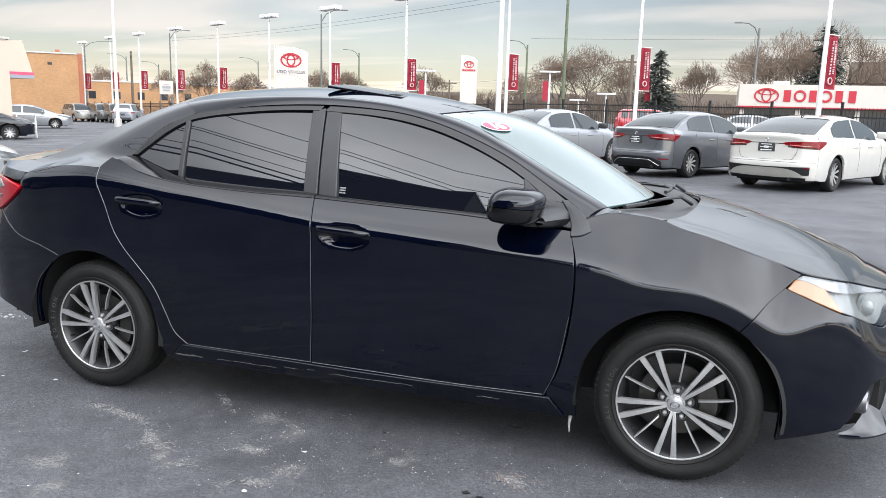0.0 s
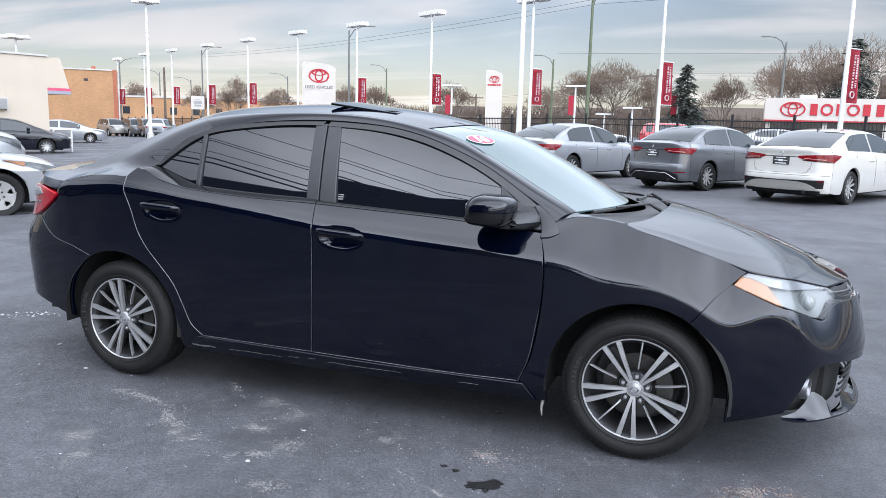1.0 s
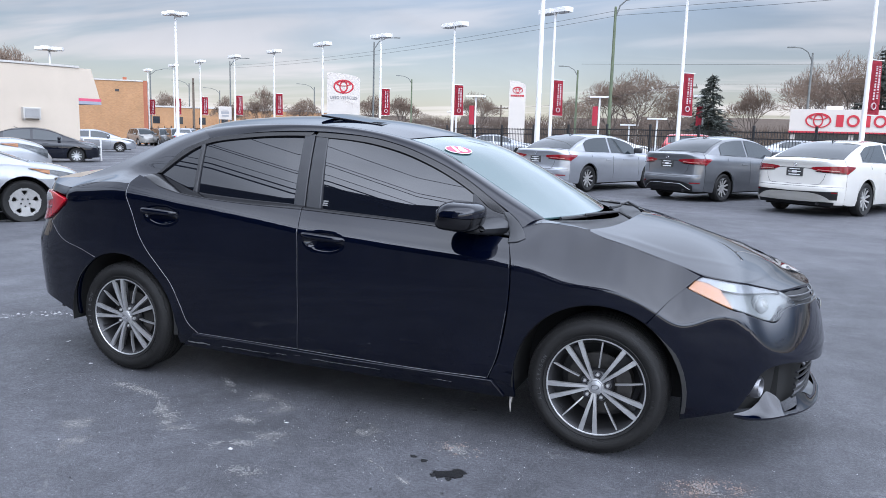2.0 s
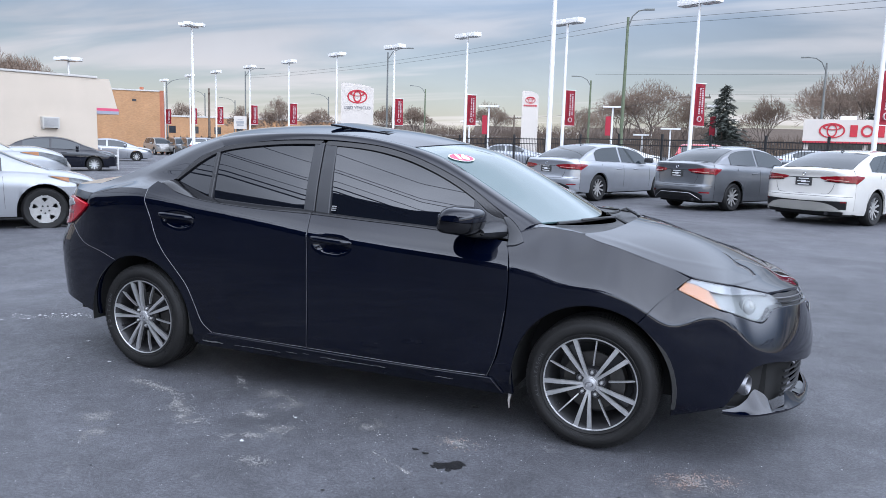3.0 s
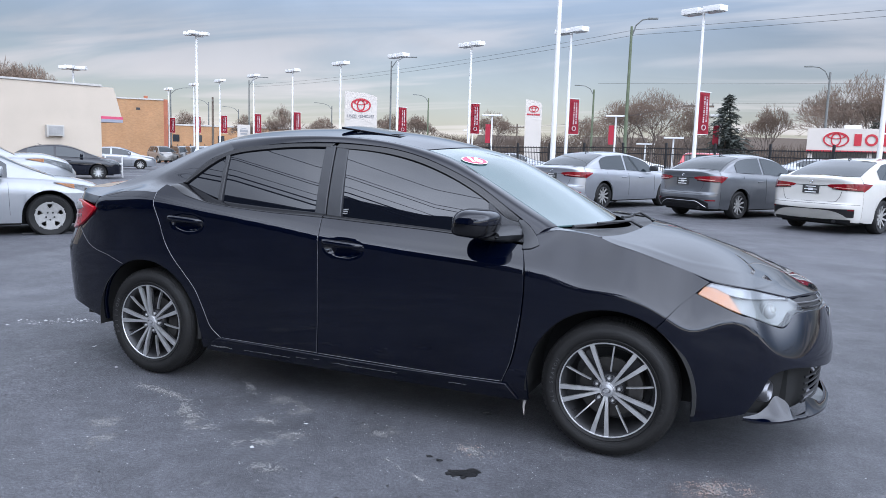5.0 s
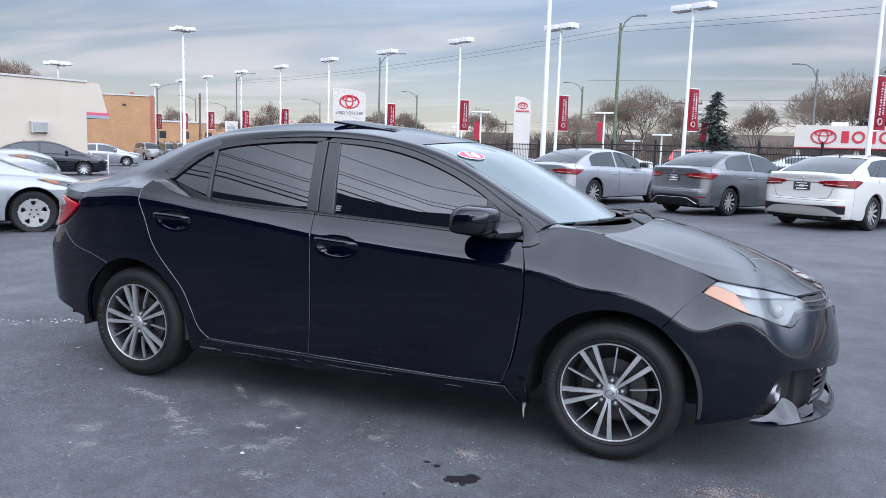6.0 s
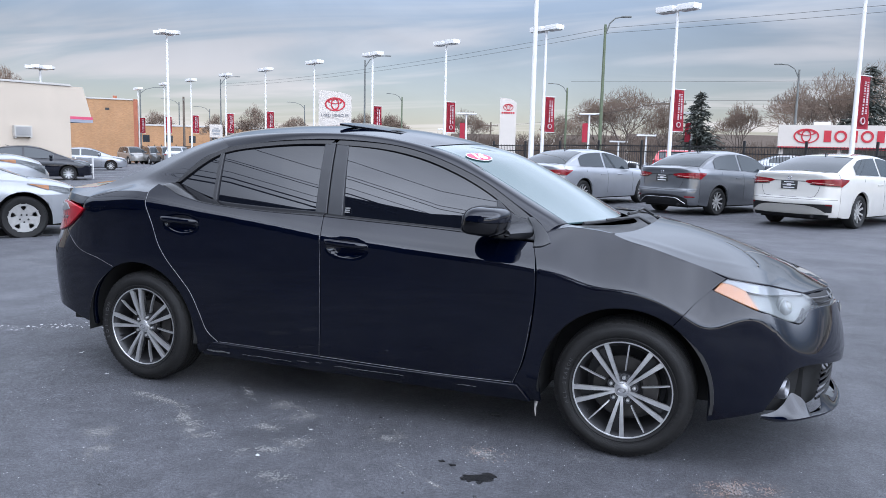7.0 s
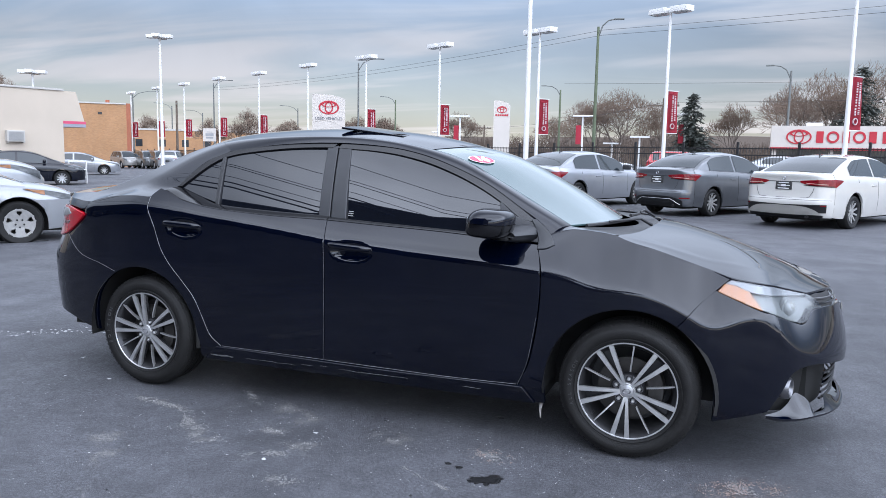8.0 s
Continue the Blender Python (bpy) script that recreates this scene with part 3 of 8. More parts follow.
def panel(name, rows, material, f=None, inset=0.0, depth=0.014, label="", both=True, gap=0.0036, bump=None, smooth=60, parent=None, centre=False, hem=0.003, more=()):
    """One body panel from rows of points (in the plane of f, or in space): edges drawn back for the shut line and turned inward."""
    A = np.array([[tuple(p) for p in r] for r in rows], float)
    if gap:
        def pull(a, b):
            d = b - a
            ln = np.maximum(np.linalg.norm(d, axis=1, keepdims=True), 1e-6)
            return a + d / ln * np.minimum(gap, 0.4 * ln)
        A[0], A[-1] = pull(A[0], A[1]), pull(A[-1], A[-2])
        if not centre:
            A[:, 0], A[:, -1] = pull(A[:, 0], A[:, 1]), pull(A[:, -1], A[:, -2])
    if depth and len(A) > 2 and A.shape[1] > 2:
        # close rows beside each border, so that the turned edge stays narrow
        def close(a, b):
            d = b - a
            ln = np.maximum(np.linalg.norm(d, axis=1, keepdims=True), 1e-6)
            return a + d / ln * np.minimum(0.003, 0.3 * ln)
        A = np.concatenate([A[:1], close(A[0], A[1])[None], A[1:-1], close(A[-1], A[-2])[None], A[-1:]])
        if not more:
            A = np.concatenate([A[:, :1], close(A[:, 0], A[:, 1])[:, None], A[:, 1:-1], close(A[:, -1], A[:, -2])[:, None], A[:, -1:]], axis=1)
    out = []
    P = [[(f(p[0], p[1], inset + (bump(p[0], p[1]) if bump else 0.0)) if f else Vector(p)) for p in r] for r in A]
    for sg in ((1, -1) if both else (1,)):
        Q = P if sg > 0 else [[Vector((p.x, 2 * HALF - p.y, p.z)) for p in r] for r in P]
        bm = bmesh.new()
        grid(bm, Q)
        for extra in more:
            X = [[f(p[0], p[1], inset) for p in r] for r in extra]
            grid(bm, X if sg > 0 else [[Vector((p.x, 2 * HALF - p.y, p.z)) for p in r] for r in X])
        bmesh.ops.remove_doubles(bm, verts=bm.verts, dist=0.0004 if more else 0.0002)
        if more:
            bmesh.ops.recalc_face_normals(bm, faces=bm.faces)
        # faces look outwards
        bm.normal_update()
        c = Vector((1.3, HALF, 0.7))
        if sum((fc.calc_center_median() - c).dot(fc.normal) for fc in bm.faces) < 0:
            bmesh.ops.reverse_faces(bm, faces=bm.faces)
        if depth:
            rim_edges(bm, depth, hem, (HALF, 0.6))
        me = bpy.data.meshes.new(name)
        bm.to_mesh(me); bm.free()
        me.materials.append(material)
        me.shade_smooth()
        me.set_sharp_from_angle(angle=radians(smooth))
        o = new(name, me)
        o.parent = parent or CAR
        if label:
            o["label"] = label
        out.append(o)
    return out


BELT = [(0.10, 1.135), (0.164, 1.118), (0.26, 1.082), (0.468, 1.043), (0.676, 1.027), (0.872, 1.017), (1.166, 1.008), (1.411, 0.997), (1.74, 0.983), (1.897, 0.974), (2.15, 0.957), (2.262, 0.948)]
belt_z = spl(BELT)
ARCH_R = 0.378


def arch(xc, a0, a1, n=15, R=ARCH_R):
    return [(xc + R * math.cos(radians(a)), 0.315 + R * math.sin(radians(a))) for a in np.linspace(a0, a1, n)]


def dimple(cx, cz, rx, rz, depth):
    def f(s, z):
        q = ((s - cx) / rx) ** 2 + ((z - cz - 0.0) / rz) ** 2
        return depth * (1 - q) ** 0.8 if q < 1 else 0.0
    return f


def doors_and_sides():
    split = [(1.164, 0.283), (1.181, 0.495), (1.182, 0.828), (1.178, 0.915), (1.158, 1.008)]
    rear_edge = [(0.52, 0.288), (0.458, 0.344), (0.417, 0.44), (0.365, 0.551), (0.287, 0.642), (0.205, 0.73), (0.152, 0.81), (0.113, 0.92), (0.07, 1.027), (0.062, 1.085), (0.10, 1.135)]
    top_r = [(s, belt_z(s)) for s in np.linspace(0.10, 1.158, 14)]
    panel("rear_door", coons([rear_edge[0], (0.6, 0.285), (0.9, 0.284), split[0]], top_r, rear_edge, split, 100, 80), M_BLACK, skin, bump=dimple(0.315, 0.925, 0.115, 0.048, 0.024), hem=0.0035, gap=0.003)
    front_edge = [(2.200, 0.283), (2.246, 0.395), (2.288, 0.623), (2.292, 0.838), (2.262, 0.948)]
    top_f = [(s, belt_z(s)) for s in np.linspace(1.158, 2.262, 14)]
    panel("front_door", coons([split[0], (1.5, 0.278), (1.85, 0.275), front_edge[0]], top_f, split, front_edge, 110, 80), M_BLACK, skin, bump=dimple(1.33, 0.862, 0.115, 0.050, 0.024))
    # added pale bars: the light caught by the door edges, put into their colour
    for pts, rad in ((rear_edge[:-1], 0.0013), ([(0.53, 0.2885), (0.75, 0.287), (0.95, 0.286), (1.155, 0.285)], 0.0013), ([(1.172, 0.284), (1.5, 0.281), (1.85, 0.279), (2.195, 0.286)], 0.0015), (front_edge[:3], 0.0009), (split[:4], 0.0008)):
        line = crom(pts, 60)
        for sg in (1, -1):
            bm = bmesh.new()
            q = [skin(p[0] + (0.004 if pts[0][0] < 0.6 else -0.004), p[1], -0.0003) for p in line]
            tube(bm, q if sg > 0 else [Vector((p.x, 2 * HALF - p.y, p.z)) for p in q], rad, seg=6)
            part("door_edge_glint", bm, M_GLINT, CAR, "thin pale bar in the tone of light on the door edge")
    # the same added bar for the light along the bumper's upper seam
    for sg in (1, -1):
        bm = bmesh.new()
        q = [skin(a, b, -0.0006) for a, b in crom([(-0.18, 0.652), (-0.30, 0.690), (-0.48, 0.734), (-0.63, 0.838)], 40)]
        tube(bm, q if sg > 0 else [Vector((p.x, 2 * HALF - p.y, p.z)) for p in q], 0.0010, seg=6)
        part("bumper_seam_glint", bm, M_GLINT, CAR, "thin pale bar in the tone of light on the bumper seam")
    # scraped paint along the lower edge of the sill
    rnd = random.Random(17)
    for a, b, z0 in ((0.452, 0.60, 0.232), (0.68, 0.99, 0.2335), (1.03, 1.10, 0.243), (1.14, 1.18, 0.250), (1.25, 1.64, 0.2435), (1.92, 2.02, 0.240)):
        bm = bmesh.new()
        rows = []
        for t in np.linspace(0, 1, 12):
            h = (0.0060 if a < 0.5 else 0.0016) * math.sin(math.pi * (0.06 + 0.88 * t)) ** 0.5 * rnd.uniform(0.45, 1.1)
            zc = z0 + rnd.uniform(-0.0025, 0.0025)
            rows.append([skin(a + (b - a) * t, zc - h, -0.0128), skin(a + (b - a) * t, zc, -0.0138), skin(a + (b - a) * t, zc + h, -0.0128)])
        grid(bm, rows)
        part("paint_scrape", bm, M_SCRAPE, CAR, "pale scrape in the sill paint")
    # sill
    panel("sill", coons([(0.40, 0.200), (1.2, 0.195), (2.28, 0.195)], [(0.50, 0.284), (0.9, 0.280), (1.5, 0.273), (2.22, 0.278)], [(0.40, 0.200), (0.50, 0.284)], [(2.28, 0.195), (2.22, 0.278)], 40, 8), M_BLACK, skin, depth=0.04, bump=lambda s, z: -0.012)
    # rear quarter
    # the quarter in two sheets: round the arch along the door, and behind it under the lamp
    P1 = crom([(ARCH_R, 0.205), (ARCH_R, 0.315)] + arch(0, 8, 72, 9), 60)
    edge_pts = crom(rear_edge, 240)
    Q1 = crom(edge_pts[:int(np.argmin(np.abs(edge_pts[:, 1] - 1.084))) + 1], 60)
    Q1[0] = (0.47, 0.24)
    W1 = Q1 - P1
    Q1 = Q1 - W1 / np.linalg.norm(W1, axis=1, keepdims=True) * 0.0015
    rows = [[tuple(P1[i] + (Q1[i] - P1[i]) * t) for i in range(60)] for t in np.linspace(0, 1, 14)]
    P2 = crom(arch(0, 72, 118, 9), 40)
    C2 = crom([tuple(Q1[-1]), (-0.05, 1.088), (-0.25, 1.072), (-0.40, 1.03), (-0.425, 0.99), (-0.42, 0.965), (-0.488, 0.913), (-0.56, 0.878), (-0.63, 0.84)], 40)
    right2 = [tuple(P2[-1]), (-0.30, 0.689), (-0.48, 0.733), (-0.63, 0.84)]
    left2 = [tuple(P1[-1] + (Q1[-1] - P1[-1]) * t) for t in np.linspace(0, 1, 14)]
    rows2 = [list(r) for r in coons([tuple(p) for p in P2], [tuple(p) for p in C2], left2, right2, 40, 14)]
    for j in range(14):
        rows2[j][0] = rows[j][-1]
    panel("rear_quarter", rows, M_BLACK, skin, gap=0, hem=0.004, more=(rows2,))
    panel("rear_quarter", coons([(-0.425, 0.992), (-0.56, 1.006), (-0.75, 1.008), (-1.1, 0.985)], [(-0.40, 1.032), (-0.52, 1.045), (-0.75, 1.05), (-1.1, 1.04)], [(-0.425, 0.992), (-0.40, 1.032)], [(-1.1, 0.985), (-1.1, 1.04)], 24, 5), M_BLACK, skin, gap=0.001)
    # tail lamp
    top = [(-0.420, 0.968), (-0.56, 1.003), (-0.75, 1.004), (-1.1, 0.98)]
    bot = [(-0.424, 0.962), (-0.488, 0.912), (-0.63, 0.845), (-0.80, 0.815), (-1.1, 0.83)]
    lamp = panel("tail_lamp", coons(bot, top, [bot[0], top[0]], [bot[-1], top[-1]], 30, 10), M_REDLENS, skin, inset=-0.012, depth=0.02, label="red wraparound tail lamp")
    for o, sg in zip(lamp, (1, -1)):
        for nm, bb, tt, mm, ins, lab in (("clear_lens", [(-0.56, 0.962), (-0.66, 0.945), (-0.80, 0.935), (-0.98, 0.935)], [(-0.60, 0.990), (-0.68, 0.992), (-0.80, 0.992), (-0.98, 0.985)], M_STRIP, -0.015, "clear reversing lens"),
                                         ("dark_bar", [(-0.60, 0.905), (-0.72, 0.896), (-0.98, 0.890)], [(-0.58, 0.918), (-0.72, 0.910), (-0.98, 0.904)], M_LAMPDARK, -0.014, "dark line across the lens")):
            r = panel(nm, coons(bb, tt, [bb[0], tt[0]], [bb[-1], tt[-1]], 16, 5), mm, skin, inset=ins, depth=0.003, gap=0.0, both=(sg < 0), parent=o, label=lab)
            if sg < 0:
                bpy.data.objects.remove(r[0])
    # rear bumper
    arc_low = arch(0, 118, 180, 7)
    P = crom(arc_low[:-1] + [(-0.376, 0.288)], 24)
    rowsA = coons([tuple(p) for p in P], [(-0.177, 0.652), (-0.30, 0.691), (-0.48, 0.735), (-0.62, 0.83)], [tuple(P[0]), (-0.177, 0.652)], [tuple(P[-1]), (-0.52, 0.312), (-0.66, 0.42), (-0.66, 0.62), (-0.62, 0.83)], 28, 18)
    panel("rear_bumper", rowsA, M_BLACK, skin, gap=0.0)
    rowsB = coons([(-0.50, 0.308), (-0.66, 0.345), (-0.9, 0.37), (-1.56, 0.37)], [(-0.62, 0.84), (-0.8, 0.812), (-1.1, 0.825), (-1.56, 0.80)], [(-0.50, 0.308), (-0.64, 0.42), (-0.66, 0.62), (-0.62, 0.84)], [(-1.56, 0.37), (-1.56, 0.80)], 30, 18)
    panel("rear_bumper", rowsB, M_BLACK, skin, gap=0.0)
    panel("boot_panel", coons([(-1.1, 0.828), (-1.56, 0.805)], [(-1.1, 1.04), (-1.56, 1.06)], [(-1.1, 0.828), (-1.1, 1.04)], [(-1.56, 0.805), (-1.56, 1.06)], 12, 8), M_BLACK, skin)
    # front fender
    low = crom([(2.325, 0.20), (2.322, 0.315)] + arch(2.7, 172, 58, 14), 70)
    up = crom([(2.225, 0.20), (2.206, 0.283), (2.252, 0.395), (2.294, 0.623), (2.298, 0.838), (2.268, 0.948), (2.300, 0.985), (2.40, 1.020)], 44)[:-1].tolist() + crom([(2.40, 1.020), (2.588, 1.005), (2.674, 0.975), (2.782, 0.949), (2.946, 0.898), (3.060, 0.865), (3.134, 0.838)], 27).tolist()
    seamf = [tuple(low[-1]), (2.987, 0.729), (3.066, 0.787), (3.134, 0.838)]
    rows = coons([tuple(p) for p in low], [tuple(p) for p in up], [tuple(low[0]), tuple(up[0])], seamf, 90, 40)
    panel("front_fender", rows, M_BLACK, skin, gap=0.0015, hem=0.002)


def nose():
    P = arch(2.7, 57.5, 0, 10) + [(3.083, 0.212)]
    Q = [(3.070, 0.783), (3.17, 0.747), (3.264, 0.712), (3.33, 0.692), (3.338, 0.62), (3.340, 0.50), (3.335, 0.38), (3.316, 0.275)]
    Pm, Qm = crom(P, 40), crom(Q, 40)
    rows = [[tuple(Pm[i] + (Qm[i] - Pm[i]) * t) for i in range(40)] for t in np.linspace(0, 1, 18)]
    sc = crom([(2.905, 0.633), (2.988, 0.728), (3.070, 0.788)], 18)
    for j in range(18):
        d = sc[j] - np.array(rows[j][0])
        for i in range(12):
            k = (1 - i / 12) ** 2
            rows[j][i] = (rows[j][i][0] + d[0] * k, rows[j][i][1] + d[1] * k)
    panel("front_bumper", rows, M_BLACK, skin, gap=0.0, hem=0.002)
    lo = crom([(3.316, 0.275), (3.348, 0.325), (3.386, 0.386), (3.408, 0.432), (3.450, 0.460), (3.542, 0.472), (3.72, 0.456), (3.95, 0.43), (4.21, 0.42)], 50)
    hi = crom([(3.33, 0.692), (3.40, 0.672), (3.47, 0.652), (3.515, 0.643), (3.55, 0.655), (3.605, 0.692), (3.70, 0.700), (3.9, 0.690), (4.21, 0.668)], 70)
    left = [(3.316, 0.275), (3.335, 0.38), (3.340, 0.50), (3.338, 0.62), (3.33, 0.692)]
    panel("front_bumper", coons([tuple(p) for p in lo], [tuple(p) for p in hi], left, [(4.21, 0.42), (4.21, 0.668)], 70, 26), M_BLACK, skin, gap=0.0, depth=0.03)
    # recess behind the fog lamp, floor lip and lower mouth
    rows = coons([(3.316, 0.255), (3.5, 0.24), (3.8, 0.23), (4.21, 0.22)], [(3.316, 0.270), (3.375, 0.362), (3.449, 0.458), (3.60, 0.466), (3.85, 0.434), (4.21, 0.424)], [(3.316, 0.255), (3.316, 0.270)], [(4.21, 0.22), (4.21, 0.424)], 40, 12)
    panel("lower_mouth", rows, M_WELL, skin, inset=0.085, depth=0, gap=0, label="black recessed lower grille surround")
    # flared lip: two upward facets either side of a plain stretch, over a thin lower edge
    zb = spl([(3.30, 0.262), (3.384, 0.243), (3.515, 0.230), (3.61, 0.228), (3.68, 0.223), (3.92, 0.214), (4.21, 0.210)])
    zi = spl([(3.305, 0.263), (3.40, 0.266), (3.48, 0.284), (3.55, 0.322), (3.58, 0.304), (3.615, 0.236), (3.70, 0.232), (3.78, 0.285), (3.84, 0.272), (3.95, 0.236), (4.21, 0.230)])
    ii = spl([(3.305, -0.010), (3.40, 0.022), (3.48, 0.050), (3.55, 0.070), (3.615, 0.0), (3.70, 0.0), (3.78, 0.04), (3.95, 0.01), (4.21, 0.01)])
    rows = []
    for s in np.linspace(3.305, 4.21, 90):
        a, b = skin(s, zi(s), ii(s)), skin(s, zb(s), -0.018)
        rows.append([a.lerp(b, k) + Vector((0, 0, -0.004 * math.sin(math.pi * k))) for k in np.linspace(0, 1, 8)] + [skin(s, zb(s) - 0.007, -0.019), skin(s, zb(s) - 0.016, -0.010), skin(s, zb(s) - 0.024, 0.05)])
    panel("bumper_lip", rows, M_BLACK, None, depth=0, gap=0, smooth=35, label="gloss black flared lip under the bumper")
    # lower grille bars
    for z in (0.27, 0.30, 0.33, 0.36, 0.39):
        for sg in (1, -1):
            bm = bmesh.new()
            pts = [skin(s, z, 0.045) for s in np.linspace(3.74, 4.21, 14)]
            if sg < 0:
                pts = [Vector((p.x, 2 * HALF - p.y, p.z)) for p in pts]
            tube(bm, pts, 0.006, seg=6)
            part("grille_bar", bm, M_TRIM, CAR, smooth=40)
    # upper slit grille between the lamps
    panel("upper_grille", coons([(3.62, 0.690), (3.8, 0.684), (4.21, 0.664)], [(3.57, 0.775), (3.8, 0.748), (4.21, 0.730)], [(3.62, 0.690), (3.57, 0.775)], [(4.21, 0.664), (4.21, 0.730)], 30, 6), M_TRIM, skin, inset=0.03, depth=0, gap=0, label="black slit grille")
    for za, zb in ((0.716, 0.686), (0.738, 0.706)):
        for sg in (1, -1):
            bm = bmesh.new()
            pts = [skin(s, za + (zb - za) * (s - 3.66) / 0.55, 0.012) for s in np.linspace(3.66, 4.21, 14)]
            if sg < 0:
                pts = [Vector((p.x, 2 * HALF - p.y, p.z)) for p in pts]
            tube(bm, pts, 0.0045, seg=6)
            part("grille_bar", bm, M_ALLOYDARK if za > 0.72 else M_GLOSSTRIM, CAR, smooth=40)
    # emblem on the nose
    bm = bmesh.new()
    revolve(bm, [(0.75, -0.02), (0.88, -0.035), (1.0, -0.02), (0.88, 0.0)], 32, closed=True)
    bmesh.ops.transform(bm, matrix=Matrix.Translation((3.622, HALF, 0.61)) @ pose(0, 0, 0, 0, 0, 90) @ Matrix.Diagonal((0.075, 0.3, 0.052, 1)), verts=bm.verts)
    part("emblem", bm, M_CHROME, CAR, "chrome oval emblem", smooth=50)
    # headlamps
    bot = [(3.072, 0.787), (3.17, 0.751), (3.264, 0.716), (3.40, 0.677), (3.512, 0.647), (3.55, 0.659), (3.61, 0.697), (3.693, 0.704)]
    top = [(3.138, 0.836), (3.20, 0.831), (3.30, 0.818), (3.43, 0.799), (3.55, 0.777), (3.62, 0.762), (3.66, 0.738), (3.695, 0.708)]
    ends = ([bot[0], top[0]], [bot[-1], top[-1]])
    shell = panel("headlamp", coons(bot, top, *ends, 40, 14), M_LAMPGLASS, skin, inset=-0.003, depth=0.012, label="clear headlamp with amber side reflector")
    for o, sg in zip(shell, (1, -1)):
        o.visible_shadow = False
        for nm, bb, tt, mm, ins in (("amber_reflector", [(3.082, 0.786), (3.17, 0.754), (3.262, 0.720)], [(3.112, 0.817), (3.15, 0.814), (3.212, 0.792)], M_AMBER, 0.006),
                                    ("upper_strip", [(3.116, 0.820), (3.16, 0.813), (3.214, 0.793), (3.30, 0.779), (3.404, 0.769), (3.52, 0.764), (3.60, 0.760)], [(3.139, 0.832), (3.20, 0.827), (3.30, 0.814), (3.404, 0.799), (3.52, 0.778), (3.605, 0.763)], M_CLEARLENS, 0.008),
                                    ("reflector_bowl", [(3.266, 0.719), (3.40, 0.681), (3.512, 0.651), (3.548, 0.663), (3.61, 0.701), (3.688, 0.706)], [(3.216, 0.790), (3.30, 0.777), (3.404, 0.767), (3.52, 0.762), (3.61, 0.755), (3.69, 0.708)], M_BUCKET, 0.030)):
            r = panel(nm, coons(bb, tt, [bb[0], tt[0]], [bb[-1], tt[-1]], 44, 14), mm, skin, inset=ins, depth=0.004, gap=0.001, both=(sg < 0), parent=o)
            if sg < 0:
                bpy.data.objects.remove(r[0])
        bm = bmesh.new()
        revolve(bm, [(0.0005, -0.030), (0.020, -0.024), (0.034, -0.008), (0.037, 0.004), (0.046, 0.006), (0.048, 0.02)], 28)
        c = skin(3.480, 0.709, 0.026)
        c = c if sg > 0 else Vector((c.x, 2 * HALF - c.y, c.z))
        bmesh.ops.transform(bm, matrix=Matrix.Translation(c) @ pose(0, 0, 0, 0, 0, 62 if sg > 0 else 118), verts=bm.verts)
        part("projector", bm, M_BUCKET, o, "round projector lamp", smooth=50)
    # fog lamps
    for sg in (1, -1):
        c = skin(3.430, 0.370, 0.036)
        c = c if sg > 0 else Vector((c.x, 2 * HALF - c.y, c.z))
        m = Matrix.Translation(c) @ pose(0, 0, 0, 0, 0, 72 if sg > 0 else 108)
        bm = bmesh.new()
        revolve(bm, [(0.030, 0.0), (0.034, -0.020), (0.040, -0.024), (0.047, -0.016), (0.050, 0.02)], 28)
        bmesh.ops.transform(bm, matrix=m, verts=bm.verts)
        fg = part("fog_lamp", bm, M_ALLOYDARK, CAR, "round fog lamp in a bright ring", smooth=50)
        bm = bmesh.new()
        revolve(bm, [(0.0005, -0.010), (0.018, -0.008), (0.032, 0.0)], 24)
        bmesh.ops.transform(bm, matrix=m, verts=bm.verts)
        part("lens", bm, M_CLEARLENS, fg, smooth=True)


def mirrored(chain):
    return [(p[0], 2 * HALF - p[1], p[2]) for p in chain]


def arcto(a, c, b):
    """Across the car: from the right edge point over the middle to the left edge."""
    return [a, ((a[0] + c[0] * 2) / 3, (a[1] + HALF) / 2, a[2] + (c[2] - a[2]) * 0.72), c, ((b[0] + c[0] * 2) / 3, (b[1] + HALF) / 2, b[2] + (c[2] - b[2]) * 0.72), b]


EDGE = [(-0.53, 0.27, 1.085), (-0.36, 0.31, 1.145), (-0.15, 0.35, 1.235), (0.05, 0.39, 1.325), (0.28, 0.415, 1.395), (0.60, 0.405, 1.428), (1.0, 0.39, 1.438), (1.3, 0.395, 1.424), (1.62, 0.405, 1.372), (1.80, 0.385, 1.318), (2.0, 0.345, 1.222), (2.2, 0.295, 1.120), (2.38, 0.245, 1.028)]
EDGE_FINE = crom(EDGE, 200)


def edge_part(x0, x1, n):
    x = EDGE_FINE[:, 0]
    return [tuple(np.interp(t, x, EDGE_FINE[:, k]) for k in range(3)) for t in np.linspace(x0, x1, n)]


HEADER_R, HEADER_C = 1.60, (1.71, HALF, 1.398)
BASE_R, BASE_C = 2.38, (2.53, HALF, 1.020)


